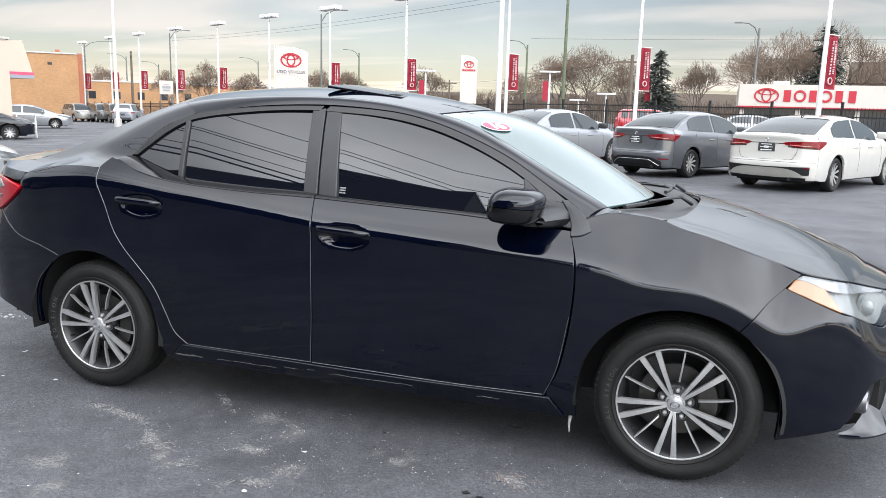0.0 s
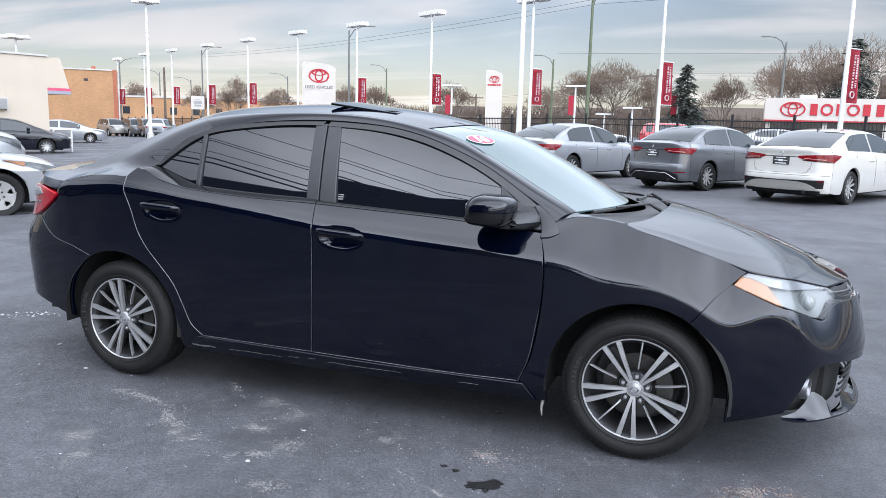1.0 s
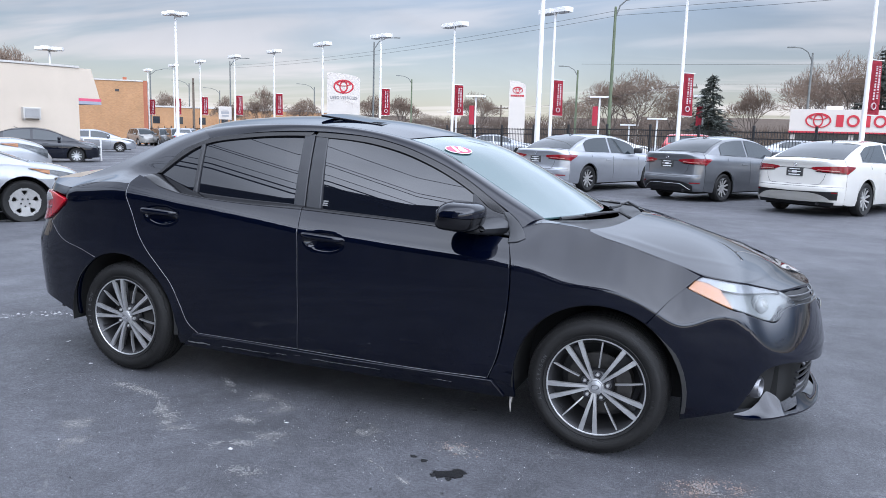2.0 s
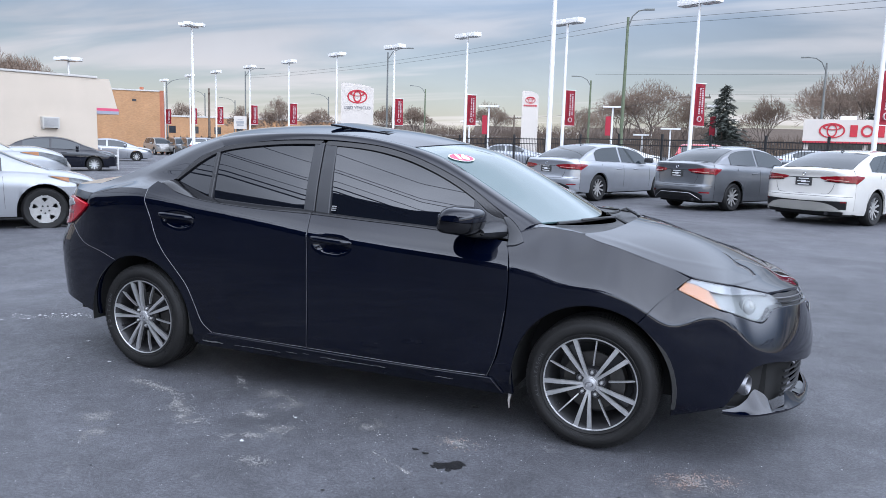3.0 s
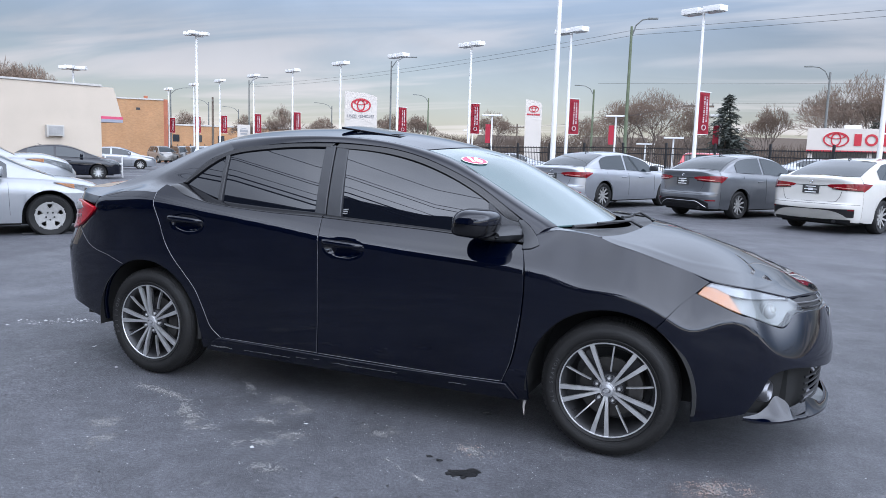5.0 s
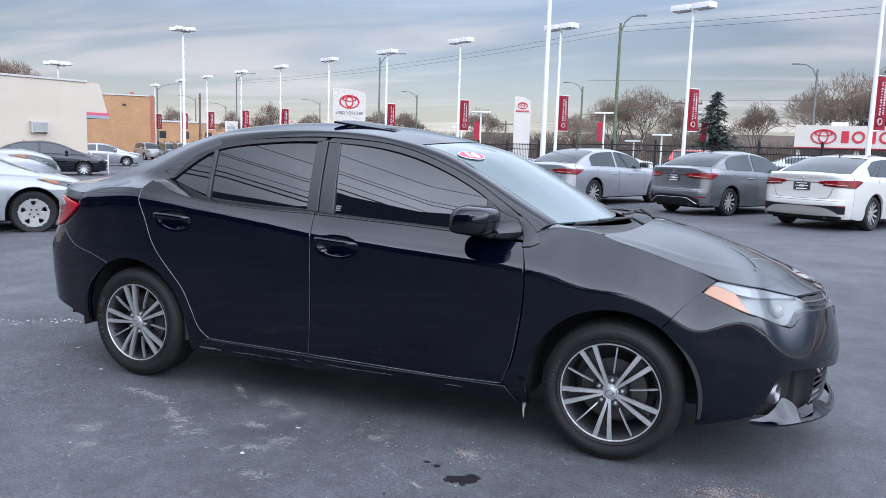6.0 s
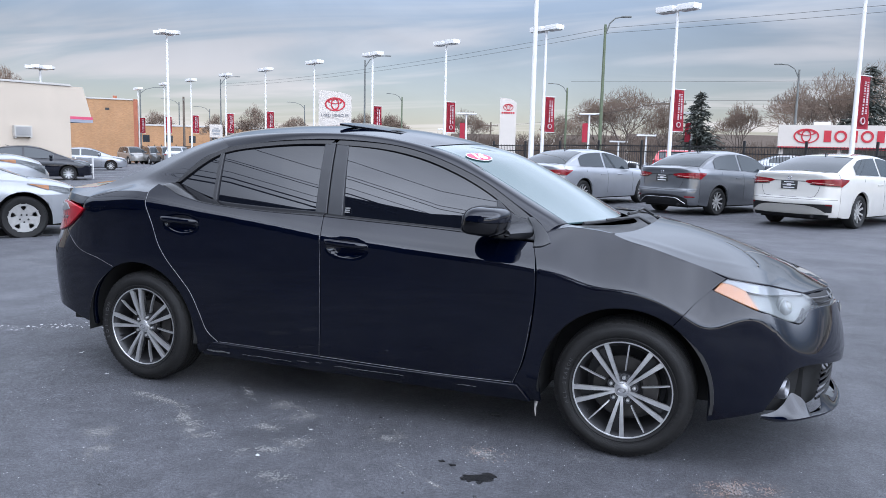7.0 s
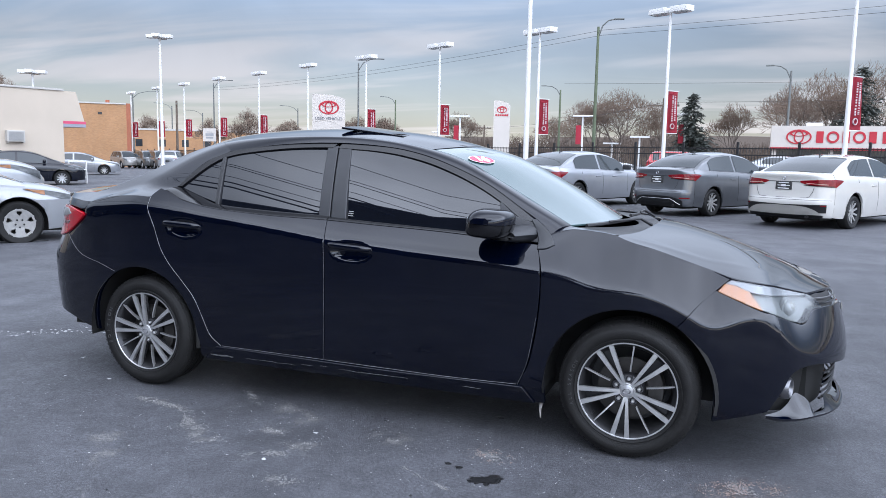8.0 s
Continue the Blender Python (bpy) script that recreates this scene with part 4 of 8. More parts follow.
def upper_body():
    FT = [(0.421, 1.345), (0.727, 1.386), (1.062, 1.40), (1.278, 1.393), (1.455, 1.377), (1.63, 1.34), (1.804, 1.282), (1.975, 1.209), (2.144, 1.11), (2.272, 1.030), (2.31, 0.990)]
    frame_top = [tuple(p) for p in lift(house_side, FT, 0.0)]
    outer = edge_part(0.28, 2.38, 24)
    # rails from the drip line to the roof and windscreen edges
    A, B = crom(frame_top, 70), crom(outer, 70)
    rows = []
    for t in np.linspace(0, 1, 10):
        r = []
        for i in range(70):
            p = A[i] + (B[i] - A[i]) * t
            k = 0.020 * math.sin(math.pi * t)
            r.append((p[0], p[1] - k * 0.7, p[2] + k * 0.6))
        rows.append(r)
    panel("roof_rail", rows, M_BLACK, depth=0.012, gap=0.0, hem=0.0004)
    # rear pillar
    bottom = [tuple(skin(0.060, 1.086)), tuple(skin(-0.15, 1.083)), tuple(skin(-0.38, 1.040)), tuple(skin(-0.54, 1.047))]
    left = [bottom[0], tuple(house_side(0.125, 1.137)), tuple(house_side(0.185, 1.200)), tuple(house_side(0.278, 1.283)), tuple(house_side(0.421, 1.345))]
    right = [bottom[-1]] + edge_part(-0.53, 0.28, 8)
    top = [left[-1], tuple((np.array(left[-1]) + np.array(right[-1])) / 2 + np.array((0, -0.008, 0.012))), right[-1]]
    panel("rear_pillar", coons(bottom, top, left, right, 40, 40), M_BLACK, depth=0.010, gap=-0.0005, hem=0.0004)
    # roof, screens
    rR = edge_part(0.24, HEADER_R, 30)
    rL = mirrored(rR)
    back = arcto(rR[0], (0.10, HALF, 1.425), rL[0])
    head = arcto(rR[-1], HEADER_C, rL[-1])
    rows = coons(back, head, rR, rL, 40, 40)
    rows = [[p + np.array((0, 0, 0.022 * math.sin(math.pi * i / 39) * math.sin(math.pi * j / 39) ** 0.7)) for i, p in enumerate(r)] for j, r in enumerate(rows)]
    panel("roof", rows, M_BLACK, both=False, depth=0.01, gap=0.0005, hem=0.0015)
    wR = edge_part(HEADER_R + 0.012, BASE_R, 20)
    wL = mirrored(wR)
    head2 = arcto(wR[0], (HEADER_C[0] + 0.012, HALF, HEADER_C[2] - 0.004), wL[0])
    base = arcto(wR[-1], BASE_C, wL[-1])
    W = coons(base, head2, wR[::-1], wL[::-1], 40, 30)
    W = [[p + np.array((0.010, 0, 0.016)) * math.sin(math.pi * i / 39) * math.sin(math.pi * j / 29) for i, p in enumerate(r)] for j, r in enumerate(W)]
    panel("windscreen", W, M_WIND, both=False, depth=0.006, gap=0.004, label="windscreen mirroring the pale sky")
    bR = edge_part(-0.52, 0.23, 16)
    bL = mirrored(bR)
    panel("rear_screen", coons(arcto(bR[0], (-0.62, HALF, 1.105), bL[0]), arcto(bR[-1], (0.09, HALF, 1.422), bL[-1]), bR, bL, 30, 20), M_TINT, both=False, depth=0.006, gap=0.004, label="dark tinted rear screen")
    # boot lid
    dR = [(-0.53, 0.27, 1.083), (-0.66, 0.26, 1.072), (-0.80, 0.30, 1.062), (-0.87, 0.40, 1.055)]
    dL = mirrored(dR)
    panel("boot_lid", coons(arcto(dR[0], (-0.63, HALF, 1.10), dL[0]), arcto(dR[-1], (-0.95, HALF, 1.09), dL[-1]), dR, dL, 30, 12), M_BLACK, both=False, depth=0.02)
    sh = coons([tuple(skin(-0.40, 1.034)), tuple(skin(-0.54, 1.047)), tuple(skin(-0.75, 1.052)), tuple(skin(-1.1, 1.042))], [(-0.50, 0.268, 1.080), (-0.58, 0.262, 1.078), (-0.72, 0.265, 1.068), (-0.87, 0.40, 1.055)], [tuple(skin(-0.40, 1.034)), (-0.50, 0.268, 1.080)], [tuple(skin(-1.1, 1.042)), (-0.87, 0.40, 1.055)], 20, 5)
    panel("boot_shoulder", sh, M_BLACK, depth=0.01, gap=0.0)
    # bonnet
    hs = [(2.592, 1.004), (2.674, 0.976), (2.782, 0.951), (2.946, 0.900), (3.060, 0.867), (3.150, 0.842), (3.30, 0.823), (3.43, 0.804), (3.55, 0.782), (3.62, 0.768)]
    hR = [tuple(p) for p in lift(skin, hs)]
    hL = mirrored(hR)
    half = [hR[-1], (3.465, 0.46, 0.764), (3.515, 0.60, 0.757), (3.558, 0.75, 0.745), (3.577, HALF, 0.737)]
    front = half + mirrored(half[:-1])[::-1]
    rear = [hR[0], (2.68, 0.42, 1.012), (2.735, HALF, 1.018), (2.68, 2 * HALF - 0.42, 1.012), hL[0]]
    NU = 110
    rows = coons(rear, front, hR, hL, NU, 60)
    spine = spl([(2.60, 1.047), (2.85, 1.005), (3.10, 0.935), (3.35, 0.8400), (3.48, 0.782), (3.58, 0.737)])
    fold = spl([(0.0, 0.05), (0.15, 0.067), (0.37, 0.090), (0.51, 0.145), (0.63, 0.20), (1.0, 0.30)])
    rim = crom(hR, 90)                          # side edge by its place along the car
    rim = rim[rim[:, 0] < 3.40]
    tail_y, tail_z = np.polyfit(rim[-12:, 0], rim[-12:, 1], 1), np.polyfit(rim[-12:, 0], rim[-12:, 2], 1)
    out = []
    for j, r in enumerate(rows):
        v = j / 59
        k = min(1.0, max(0.0, (v - 0.62) / 0.38))
        k = k * k * (3 - 2 * k)
        q = []
        for i, p in enumerate(r):
            u = i / (NU - 1)
            m = min(u, 1 - u)
            far = p[0] > rim[-1, 0]
            yb = np.polyval(tail_y, p[0]) if far else np.interp(p[0], rim[:, 0], rim[:, 1])
            zb = np.polyval(tail_z, p[0]) if far else np.interp(p[0], rim[:, 0], rim[:, 2])
            w = min(1.0, abs(p[1] - HALF) / max(0.02, HALF - yb))
            z = spine(p[0]) - (spine(p[0]) - zb) * (((w * w + 0.02) ** 0.65 - 0.0786) / 0.9344)
            z = z + (p[2] + 0.012 * math.sin(math.pi * u) * (1 - v) / 0.38 - z) * k
            crest = 0.0022 * max(0.0, 1 - v / 0.72) ** 0.6 * math.exp(-((m - fold(v)) / 0.018) ** 2) * min(1.0, v / 0.08)
            q.append(np.array((p[0], p[1], z + crest)))
        out.append(q)
    for _ in range(6):                          # relax the sheet, its edges held
        out = [out[0]] + [[r[0]] + [np.array((r[i][0], r[i][1], 0.5 * r[i][2] + 0.125 * (r[i - 1][2] + r[i + 1][2] + out[j - 1][i][2] + out[j + 1][i][2]))) for i in range(1, NU - 1)] + [r[-1]] for j, r in enumerate(out) if 0 < j < 59] + [out[-1]]
    panel("bonnet", out, M_BLACK, both=False, depth=0.02, gap=0.007)
    # fender top behind the bonnet, up to the windscreen pillar
    lower = [tuple(skin(2.272, 0.955, 0.004)), tuple(skin(2.300, 0.984, 0.002)), tuple(skin(2.345, 1.004, 0.002)), tuple(skin(2.40, 1.019, 0.002)), tuple(skin(2.50, 1.014, 0.002)), tuple(skin(2.60, 1.002, 0.004))]
    upper = [tuple(house_side(2.285, 1.005, 0.004)), tuple(house_side(2.315, 1.005, 0.012)), (2.35, 0.232, 1.030), (2.40, 0.236, 1.022), (2.50, 0.205, 1.016), (2.61, 0.172, 1.002)]
    panel("fender_top", coons(lower, upper, [lower[0], upper[0]], [lower[-1], upper[-1]], 30, 8), M_BLACK, depth=0.006, gap=-0.002, hem=0.0004)
    # cowl, wipers
    rows = coons(arcto((2.36, 0.235, 1.018), (2.62, HALF, 0.995), (2.36, 2 * HALF - 0.235, 1.018)), arcto((2.60, 0.16, 0.992), (2.74, HALF, 0.985), (2.60, 2 * HALF - 0.16, 0.992)), [(2.36, 0.235, 1.018), (2.60, 0.16, 0.992)], [(2.36, 2 * HALF - 0.235, 1.018), (2.60, 2 * HALF - 0.16, 0.992)], 30, 6)
    panel("cowl", rows, M_TRIM, both=False, depth=0, gap=0, label="black plastic cowl below the windscreen")
    for pts, r in (([(2.44, 0.32, 1.024), (2.52, 0.50, 1.026), (2.60, 0.80, 1.024)], 0.009), ([(2.58, 0.86, 1.042), (2.60, 1.08, 1.038), (2.56, 1.36, 1.030)], 0.009)):
        bm = bmesh.new()
        tube(bm, [tuple(p) for p in crom(pts, 10)], r, r * 0.7, 6)
        w = part("wiper", bm, M_TRIM, CAR, "black wiper resting on the screen", smooth=50)
        bm = bmesh.new()
        a, b = Vector(pts[-1]), Vector(pts[0]).lerp(Vector(pts[1]), 0.9)
        tube(bm, [a + Vector((0.10, -0.02, -0.022)), a + Vector((0.05, -0.10, 0.016)), b + Vector((0.012, 0, 0.010))], 0.009, 0.005, 6)
        part("wiper_arm", bm, M_TRIM, w, smooth=50)
    # tilted glass sunroof
    rows = [[(x, y, z + 0.014 * math.cos((y - HALF) / 0.32 * 1.4) - 0.010) for y in np.linspace(HALF - 0.32, HALF + 0.32, 14)] for x, z in zip(np.linspace(0.98, 1.36, 10), np.linspace(1.502, 1.456, 10))]
    panel("sunroof", rows, M_TINT, both=False, depth=0.009, gap=0, label="tilted dark glass sunroof", smooth=40)
    bm = bmesh.new()
    box(bm, 1.0, 1.33, HALF - 0.30, HALF + 0.30, 1.440, 1.459)
    part("sunroof_frame", bm, M_TRIM, CAR)
    return W


def glass_house():
    def rear_pane(s, z, inset=0.0):
        """The curved glass leans a little more towards its front end."""
        return house_side(s, z, inset + (-0.015 + 0.038 * min(1.0, max(0.0, (s - 0.475) / 0.555))) * (z - 1.2))

    def front_pane(s, z, inset=0.0):
        return house_side(s, z, inset + (-0.030 + 0.045 * min(1.1, max(0.0, (s - 1.227) / 0.46))) * (z - 1.2))
    rt = [(0.402, 1.306), (0.548, 1.332), (0.737, 1.357), (0.851, 1.364), (1.034, 1.372)]
    rb = [(0.437, 1.056), (0.66, 1.041), (0.855, 1.033), (1.078, 1.027)]
    panel("rear_side_window", coons(rb, rt, [rb[0], rt[0]], [rb[-1], rt[-1]], 24, 16), M_TINT, rear_pane, inset=0.010, depth=0.004, gap=-0.004, label="dark tinted side window")
    ql, qu = [(0.162, 1.136), (0.29, 1.095), (0.420, 1.061)], [(0.166, 1.140), (0.27, 1.228), (0.385, 1.300)]
    panel("quarter_window", coons(ql, qu, [ql[0], qu[0]], [ql[-1], qu[-1]], 16, 12), M_TINT, house_side, inset=0.010, depth=0.004, gap=-0.003, label="dark tinted quarter window")
    panel("divider", coons([(0.420, 1.058), (0.440, 1.054)], [(0.384, 1.306), (0.404, 1.310)], [(0.420, 1.058), (0.384, 1.306)], [(0.440, 1.054), (0.404, 1.310)], 4, 12), M_TRIM, house_side, inset=-0.002, depth=0.012, gap=0)
    ft = [(1.181, 1.366), (1.324, 1.358), (1.465, 1.341), (1.639, 1.303), (1.813, 1.243), (1.951, 1.180), (2.053, 1.122), (2.150, 1.055)]
    fb = [(1.241, 1.014), (1.559, 0.999), (1.876, 0.986), (2.155, 0.975)]
    panel("front_side_window", coons(fb, ft, [fb[0], ft[0]], [fb[-1], ft[-1]], 34, 18), M_TINT, front_pane, inset=0.010, depth=0.004, gap=-0.004, label="dark tinted side window")
    # satin black centre pillar panels
    panel("pillar_cover", coons([(1.078, 1.022), (1.148, 1.008)], [(1.034, 1.376), (1.098, 1.388)], [(1.078, 1.022), (1.034, 1.376)], [(1.148, 1.008), (1.098, 1.388)], 6, 14), M_PILLAR, house_side, inset=0.0, depth=0.012, label="satin black centre pillar cover")
    panel("pillar_cover", coons([(1.153, 1.008), (1.241, 1.010)], [(1.103, 1.388), (1.181, 1.370)], [(1.153, 1.008), (1.103, 1.388)], [(1.241, 1.010), (1.181, 1.370)], 6, 14), M_PILLAR, house_side, inset=0.0, depth=0.012, label="satin black centre pillar cover")
    # door frames over the glass
    drip = [(0.128, 1.139), (0.188, 1.201), (0.280, 1.282), (0.421, 1.343), (0.727, 1.383), (1.062, 1.396), (1.278, 1.389), (1.455, 1.373), (1.63, 1.336), (1.804, 1.278), (1.975, 1.205), (2.144, 1.106), (2.245, 1.040)]
    inner = [(0.160, 1.140), (0.215, 1.186), (0.30, 1.254), (0.402, 1.308), (0.737, 1.359), (1.034, 1.374), (1.181, 1.368), (1.324, 1.360), (1.465, 1.343), (1.639, 1.305), (1.813, 1.245), (1.951, 1.182), (2.053, 1.124), (2.155, 1.052)]
    A, B = crom(drip, 80), crom(inner, 80)
    for a, b in ((0, 37), (37, 80)):
        rows = [[tuple(A[i] + (B[i] - A[i]) * t) for i in range(a, b)] for t in (0, 0.5, 1)]
        panel("door_frame", rows, M_GLOSSTRIM, house_side, inset=-0.001, depth=0.012, gap=0.002, smooth=30)
    # black weather strip along the belt: from the door skin to the glass
    gl = [(0.150, 1.137), (0.29, 1.094), (0.437, 1.054), (0.66, 1.039), (0.855, 1.031), (1.078, 1.025), (1.241, 1.013), (1.559, 0.997), (1.876, 0.984), (2.165, 0.972)]
    for a, b in ((0.135, 1.152), (1.160, 2.170)):
        rows = []
        gz = spl(gl)
        for t in np.linspace(0, 1, 4):
            r = []
            for s in np.linspace(a, b, 40):
                p, q = skin(s, belt_z(s), -0.001), house_side(s, gz(s), 0.004)
                w = p.lerp(q, t)
                w.z += 0.006 * math.sin(math.pi * t)
                w.y -= 0.003 * math.sin(math.pi * t)
                r.append(w)
            rows.append(r)
        panel("belt_strip", rows, M_GLOSSTRIM, None, depth=0.004, gap=0.001, label="black belt strip under the windows")
    # mirror sail on the door and the fixed corner before it
    rows = coons([(2.075, 0.976), (2.18, 0.962), (2.262, 0.952)], [(2.048, 1.128), (2.15, 1.058), (2.232, 1.040)], [(2.075, 0.976), (2.048, 1.128)], [(2.262, 0.952), (2.232, 1.040)], 12, 10)
    panel("mirror_sail", rows, M_PILLAR, house_side, inset=-0.007, depth=0.02, gap=0, label="satin black plastic mirror triangle")
    inner = [(2.264, 0.058, 0.931), (2.262, 0.088, 0.966), (2.244, 0.120, 1.010), (2.214, 0.143, 1.056)]
    outer = [(2.338, 0.081, 0.951), (2.320, 0.096, 0.984), (2.287, 0.119, 1.019), (2.234, 0.147, 1.057)]
    panel("corner_trim", coons([inner[0], (2.302, 0.063, 0.936), outer[0]], [inner[-1], outer[-1]], inner, outer, 10, 16), M_PILLAR, depth=0.02, gap=0, label="satin black corner trim")


def details(W):
    # door handles
    for (s0, z0), (s1, z1) in (((0.185, 0.954), (0.430, 0.944)), ((1.205, 0.894), (1.450, 0.882))):
        for sg in (1, -1):
            bm = bmesh.new()
            rows = []
            n = 18
            for i in range(n + 1):
                t = i / n
                s, z = s0 + (s1 - s0) * t, z0 + (z1 - z0) * t
                e = max(0.0, 1 - (2 * t - 1) ** 4)
                c = skin(s, z, -0.006 - 0.026 * e ** 0.6)
                hh, dd = 0.006 + 0.010 * e ** 0.5, 0.005 + 0.007 * e ** 0.5
                ring = []
                for k in range(10):
                    a = 2 * math.pi * k / 10
                    ring.append(Vector((c.x, c.y + dd * math.cos(a), c.z + hh * math.sin(a))))
                ring.append(ring[0].copy())
                rows.append(ring)
            if sg < 0:
                rows = [[Vector((p.x, 2 * HALF - p.y, p.z)) for p in r] for r in rows]
            grid(bm, rows)
            bmesh.ops.remove_doubles(bm, verts=bm.verts, dist=1e-5)
            part("door_handle", bm, M_BLACK, CAR, "body-coloured pull handle over a scooped cup", smooth=60)
    # mirrors
    for sg in (1, -1):
        mm = Matrix.Identity(4) if sg > 0 else Matrix.Translation((0, 2 * HALF, 0)) @ Matrix.Diagonal((1, -1, 1, 1))
        H_ = None
        for nm, z_lo, z_hi, mt in (("mirror", 0.04, 1.0, M_BLACK), ("mirror_base", -1.0, 0.0, M_GLOSSTRIM)):
            bm = bmesh.new()
            rows = []
            for j in range(9):
                fz = z_lo + (z_hi - z_lo) * j / 8
                e = 3.0 if fz > 0.02 else 4.0
                k = max(0.0, 1 - abs(fz * 0.96) ** e) ** (1 / e)
                r = []
                for i in range(29):
                    a = 2 * math.pi * i / 28
                    cx = math.copysign(abs(math.cos(a)) ** 0.42, math.cos(a))
                    cy = math.copysign(abs(math.sin(a)) ** 0.9, math.sin(a))
                    taper = 1.0 - 0.10 * (cy < 0) * abs(cy)
                    r.append(Vector((2.068 + 0.106 * k * cx * taper + 0.012 * fz, -0.045 + 0.120 * k * cy, 1.046 + 0.063 * fz - 0.003 * cx)))
                rows.append(r)
            grid(bm, rows)
            bmesh.ops.remove_doubles(bm, verts=bm.verts, dist=1e-5)
            bmesh.ops.holes_fill(bm, edges=[e for e in bm.edges if e.is_boundary], sides=60)
            bmesh.ops.transform(bm, matrix=mm, verts=bm.verts)
            o = part(nm, bm, mt, CAR if H_ is None else H_, "black door mirror housing" if H_ is None else "gloss black lower housing", smooth=50)
            H_ = H_ or o
        bm = bmesh.new()
        rows = []
        for t in np.linspace(0, 1, 8):
            c = Vector((2.115, -0.03, 0.990)).lerp(Vector((2.180, 0.115, 0.990)), t)
            r = [c + Vector(((0.062 + 0.012 * t) * math.cos(a), 0.01 * math.cos(a), (0.024 + 0.022 * t) * math.sin(a))) for a in np.linspace(0, 2 * math.pi, 13)]
            rows.append(r)
        grid(bm, rows)
        bmesh.ops.transform(bm, matrix=mm, verts=bm.verts)
        part("mirror_arm", bm, M_PILLAR, H_, smooth=60)
        bm = bmesh.new()
        box(bm, 1.974, 1.980, -0.110, 0.015, 1.018, 1.074, 0.002)
        bmesh.ops.transform(bm, matrix=mm, verts=bm.verts)
        part("mirror_glass", bm, M_CHROME, H_)
    # year sticker on the screen
    Wa = np.array([[tuple(p) for p in r] for r in W])
    tgt = np.array((1.845, 0.50, 1.307))
    j0, i0 = np.unravel_index(np.argmin(np.linalg.norm(Wa - tgt, axis=2)), Wa.shape[:2])
    c = Vector(Wa[j0, i0])
    ex = (Vector(Wa[j0, i0 + 2]) - Vector(Wa[j0, i0 - 2])).normalized()
    ey = (Vector(Wa[j0 + 2, i0]) - Vector(Wa[j0 - 2, i0])).normalized()
    nz = ex.cross(ey).normalized()
    if nz.z < 0:
        nz = -nz
    ey = nz.cross(ex)
    m = Matrix((ex, ey, nz)).transposed().to_4x4()
    m = m @ Matrix.Rotation(radians(-15), 4, 'Z')
    m.translation = c + nz * 0.006
    ST = thing("year_sticker", "red oval windscreen sticker with white number 16", "sticker")
    for nm, rx, ry, z0, mt in (("border", 0.082, 0.047, 0.0, M_STICKW), ("field", 0.076, 0.042, 0.0014, M_STICKR)):
        bm = bmesh.new()
        bmesh.ops.create_circle(bm, cap_ends=True, segments=40, radius=1.0)
        bmesh.ops.transform(bm, matrix=m @ Matrix.Translation((0, 0, z0)) @ Matrix.Diagonal((rx, ry, 1, 1)), verts=bm.verts)
        bmesh.ops.solidify(bm, geom=bm.faces, thickness=0.001)
        part(nm, bm, mt, ST)
    bm = text_mesh("16", 0.086, 0.0006, 0.005)
    bmesh.ops.transform(bm, matrix=m @ Matrix.Translation((0, 0, 0.003)), verts=bm.verts)
    part("number", bm, M_STICKW, ST)
    # window label, icicle
    bm = bmesh.new()
    for k in range(3):
        a = house_side(1.262, 1.030 + 0.010 * k, 0.004)
        box(bm, a.x - 0.014, a.x + 0.014, a.y - 0.001, a.y + 0.001, a.z - 0.003, a.z + 0.003)
    part("glass_mark", bm, M_ACGREY, CAR, "small printed mark in the glass corner")
    IC = thing("icicle", "small dirty icicle hanging from the sill edge", "icicle")
    bm = bmesh.new()
    tube(bm, [(2.300, 0.085, 0.215), (2.302, 0.086, 0.190), (2.298, 0.085, 0.160), (2.301, 0.086, 0.120)], 0.012, 0.003, 7)
    part("ice", bm, M_ICE, IC, smooth=60)
    # underbody and wheel housings
    bm = bmesh.new()
    box(bm, 0.40, 2.30, 0.10, 2 * HALF - 0.10, 0.20, 0.40)
    box(bm, -0.85, 3.45, 0.36, 2 * HALF - 0.36, 0.22, 0.66)
    part("underbody", bm, M_WELL, CAR)
    for xc in (0.0, 2.7):
        for sg in (1, -1):
            bm = bmesh.new()
            revolve(bm, [(ARCH_R - 0.004, 0.016), (ARCH_R + 0.01, 0.03), (ARCH_R + 0.012, 0.36), (0.02, 0.362)], 30, arc=(radians(-8), radians(188)))
            bmesh.ops.transform(bm, matrix=Matrix.Translation((xc, 0, 0.315)) if sg > 0 else Matrix.Translation((xc, 2 * HALF, 0.315)) @ Matrix.Diagonal((1, -1, 1, 1)), verts=bm.verts)
            part("wheel_housing", bm, M_WELL, CAR, smooth=40)


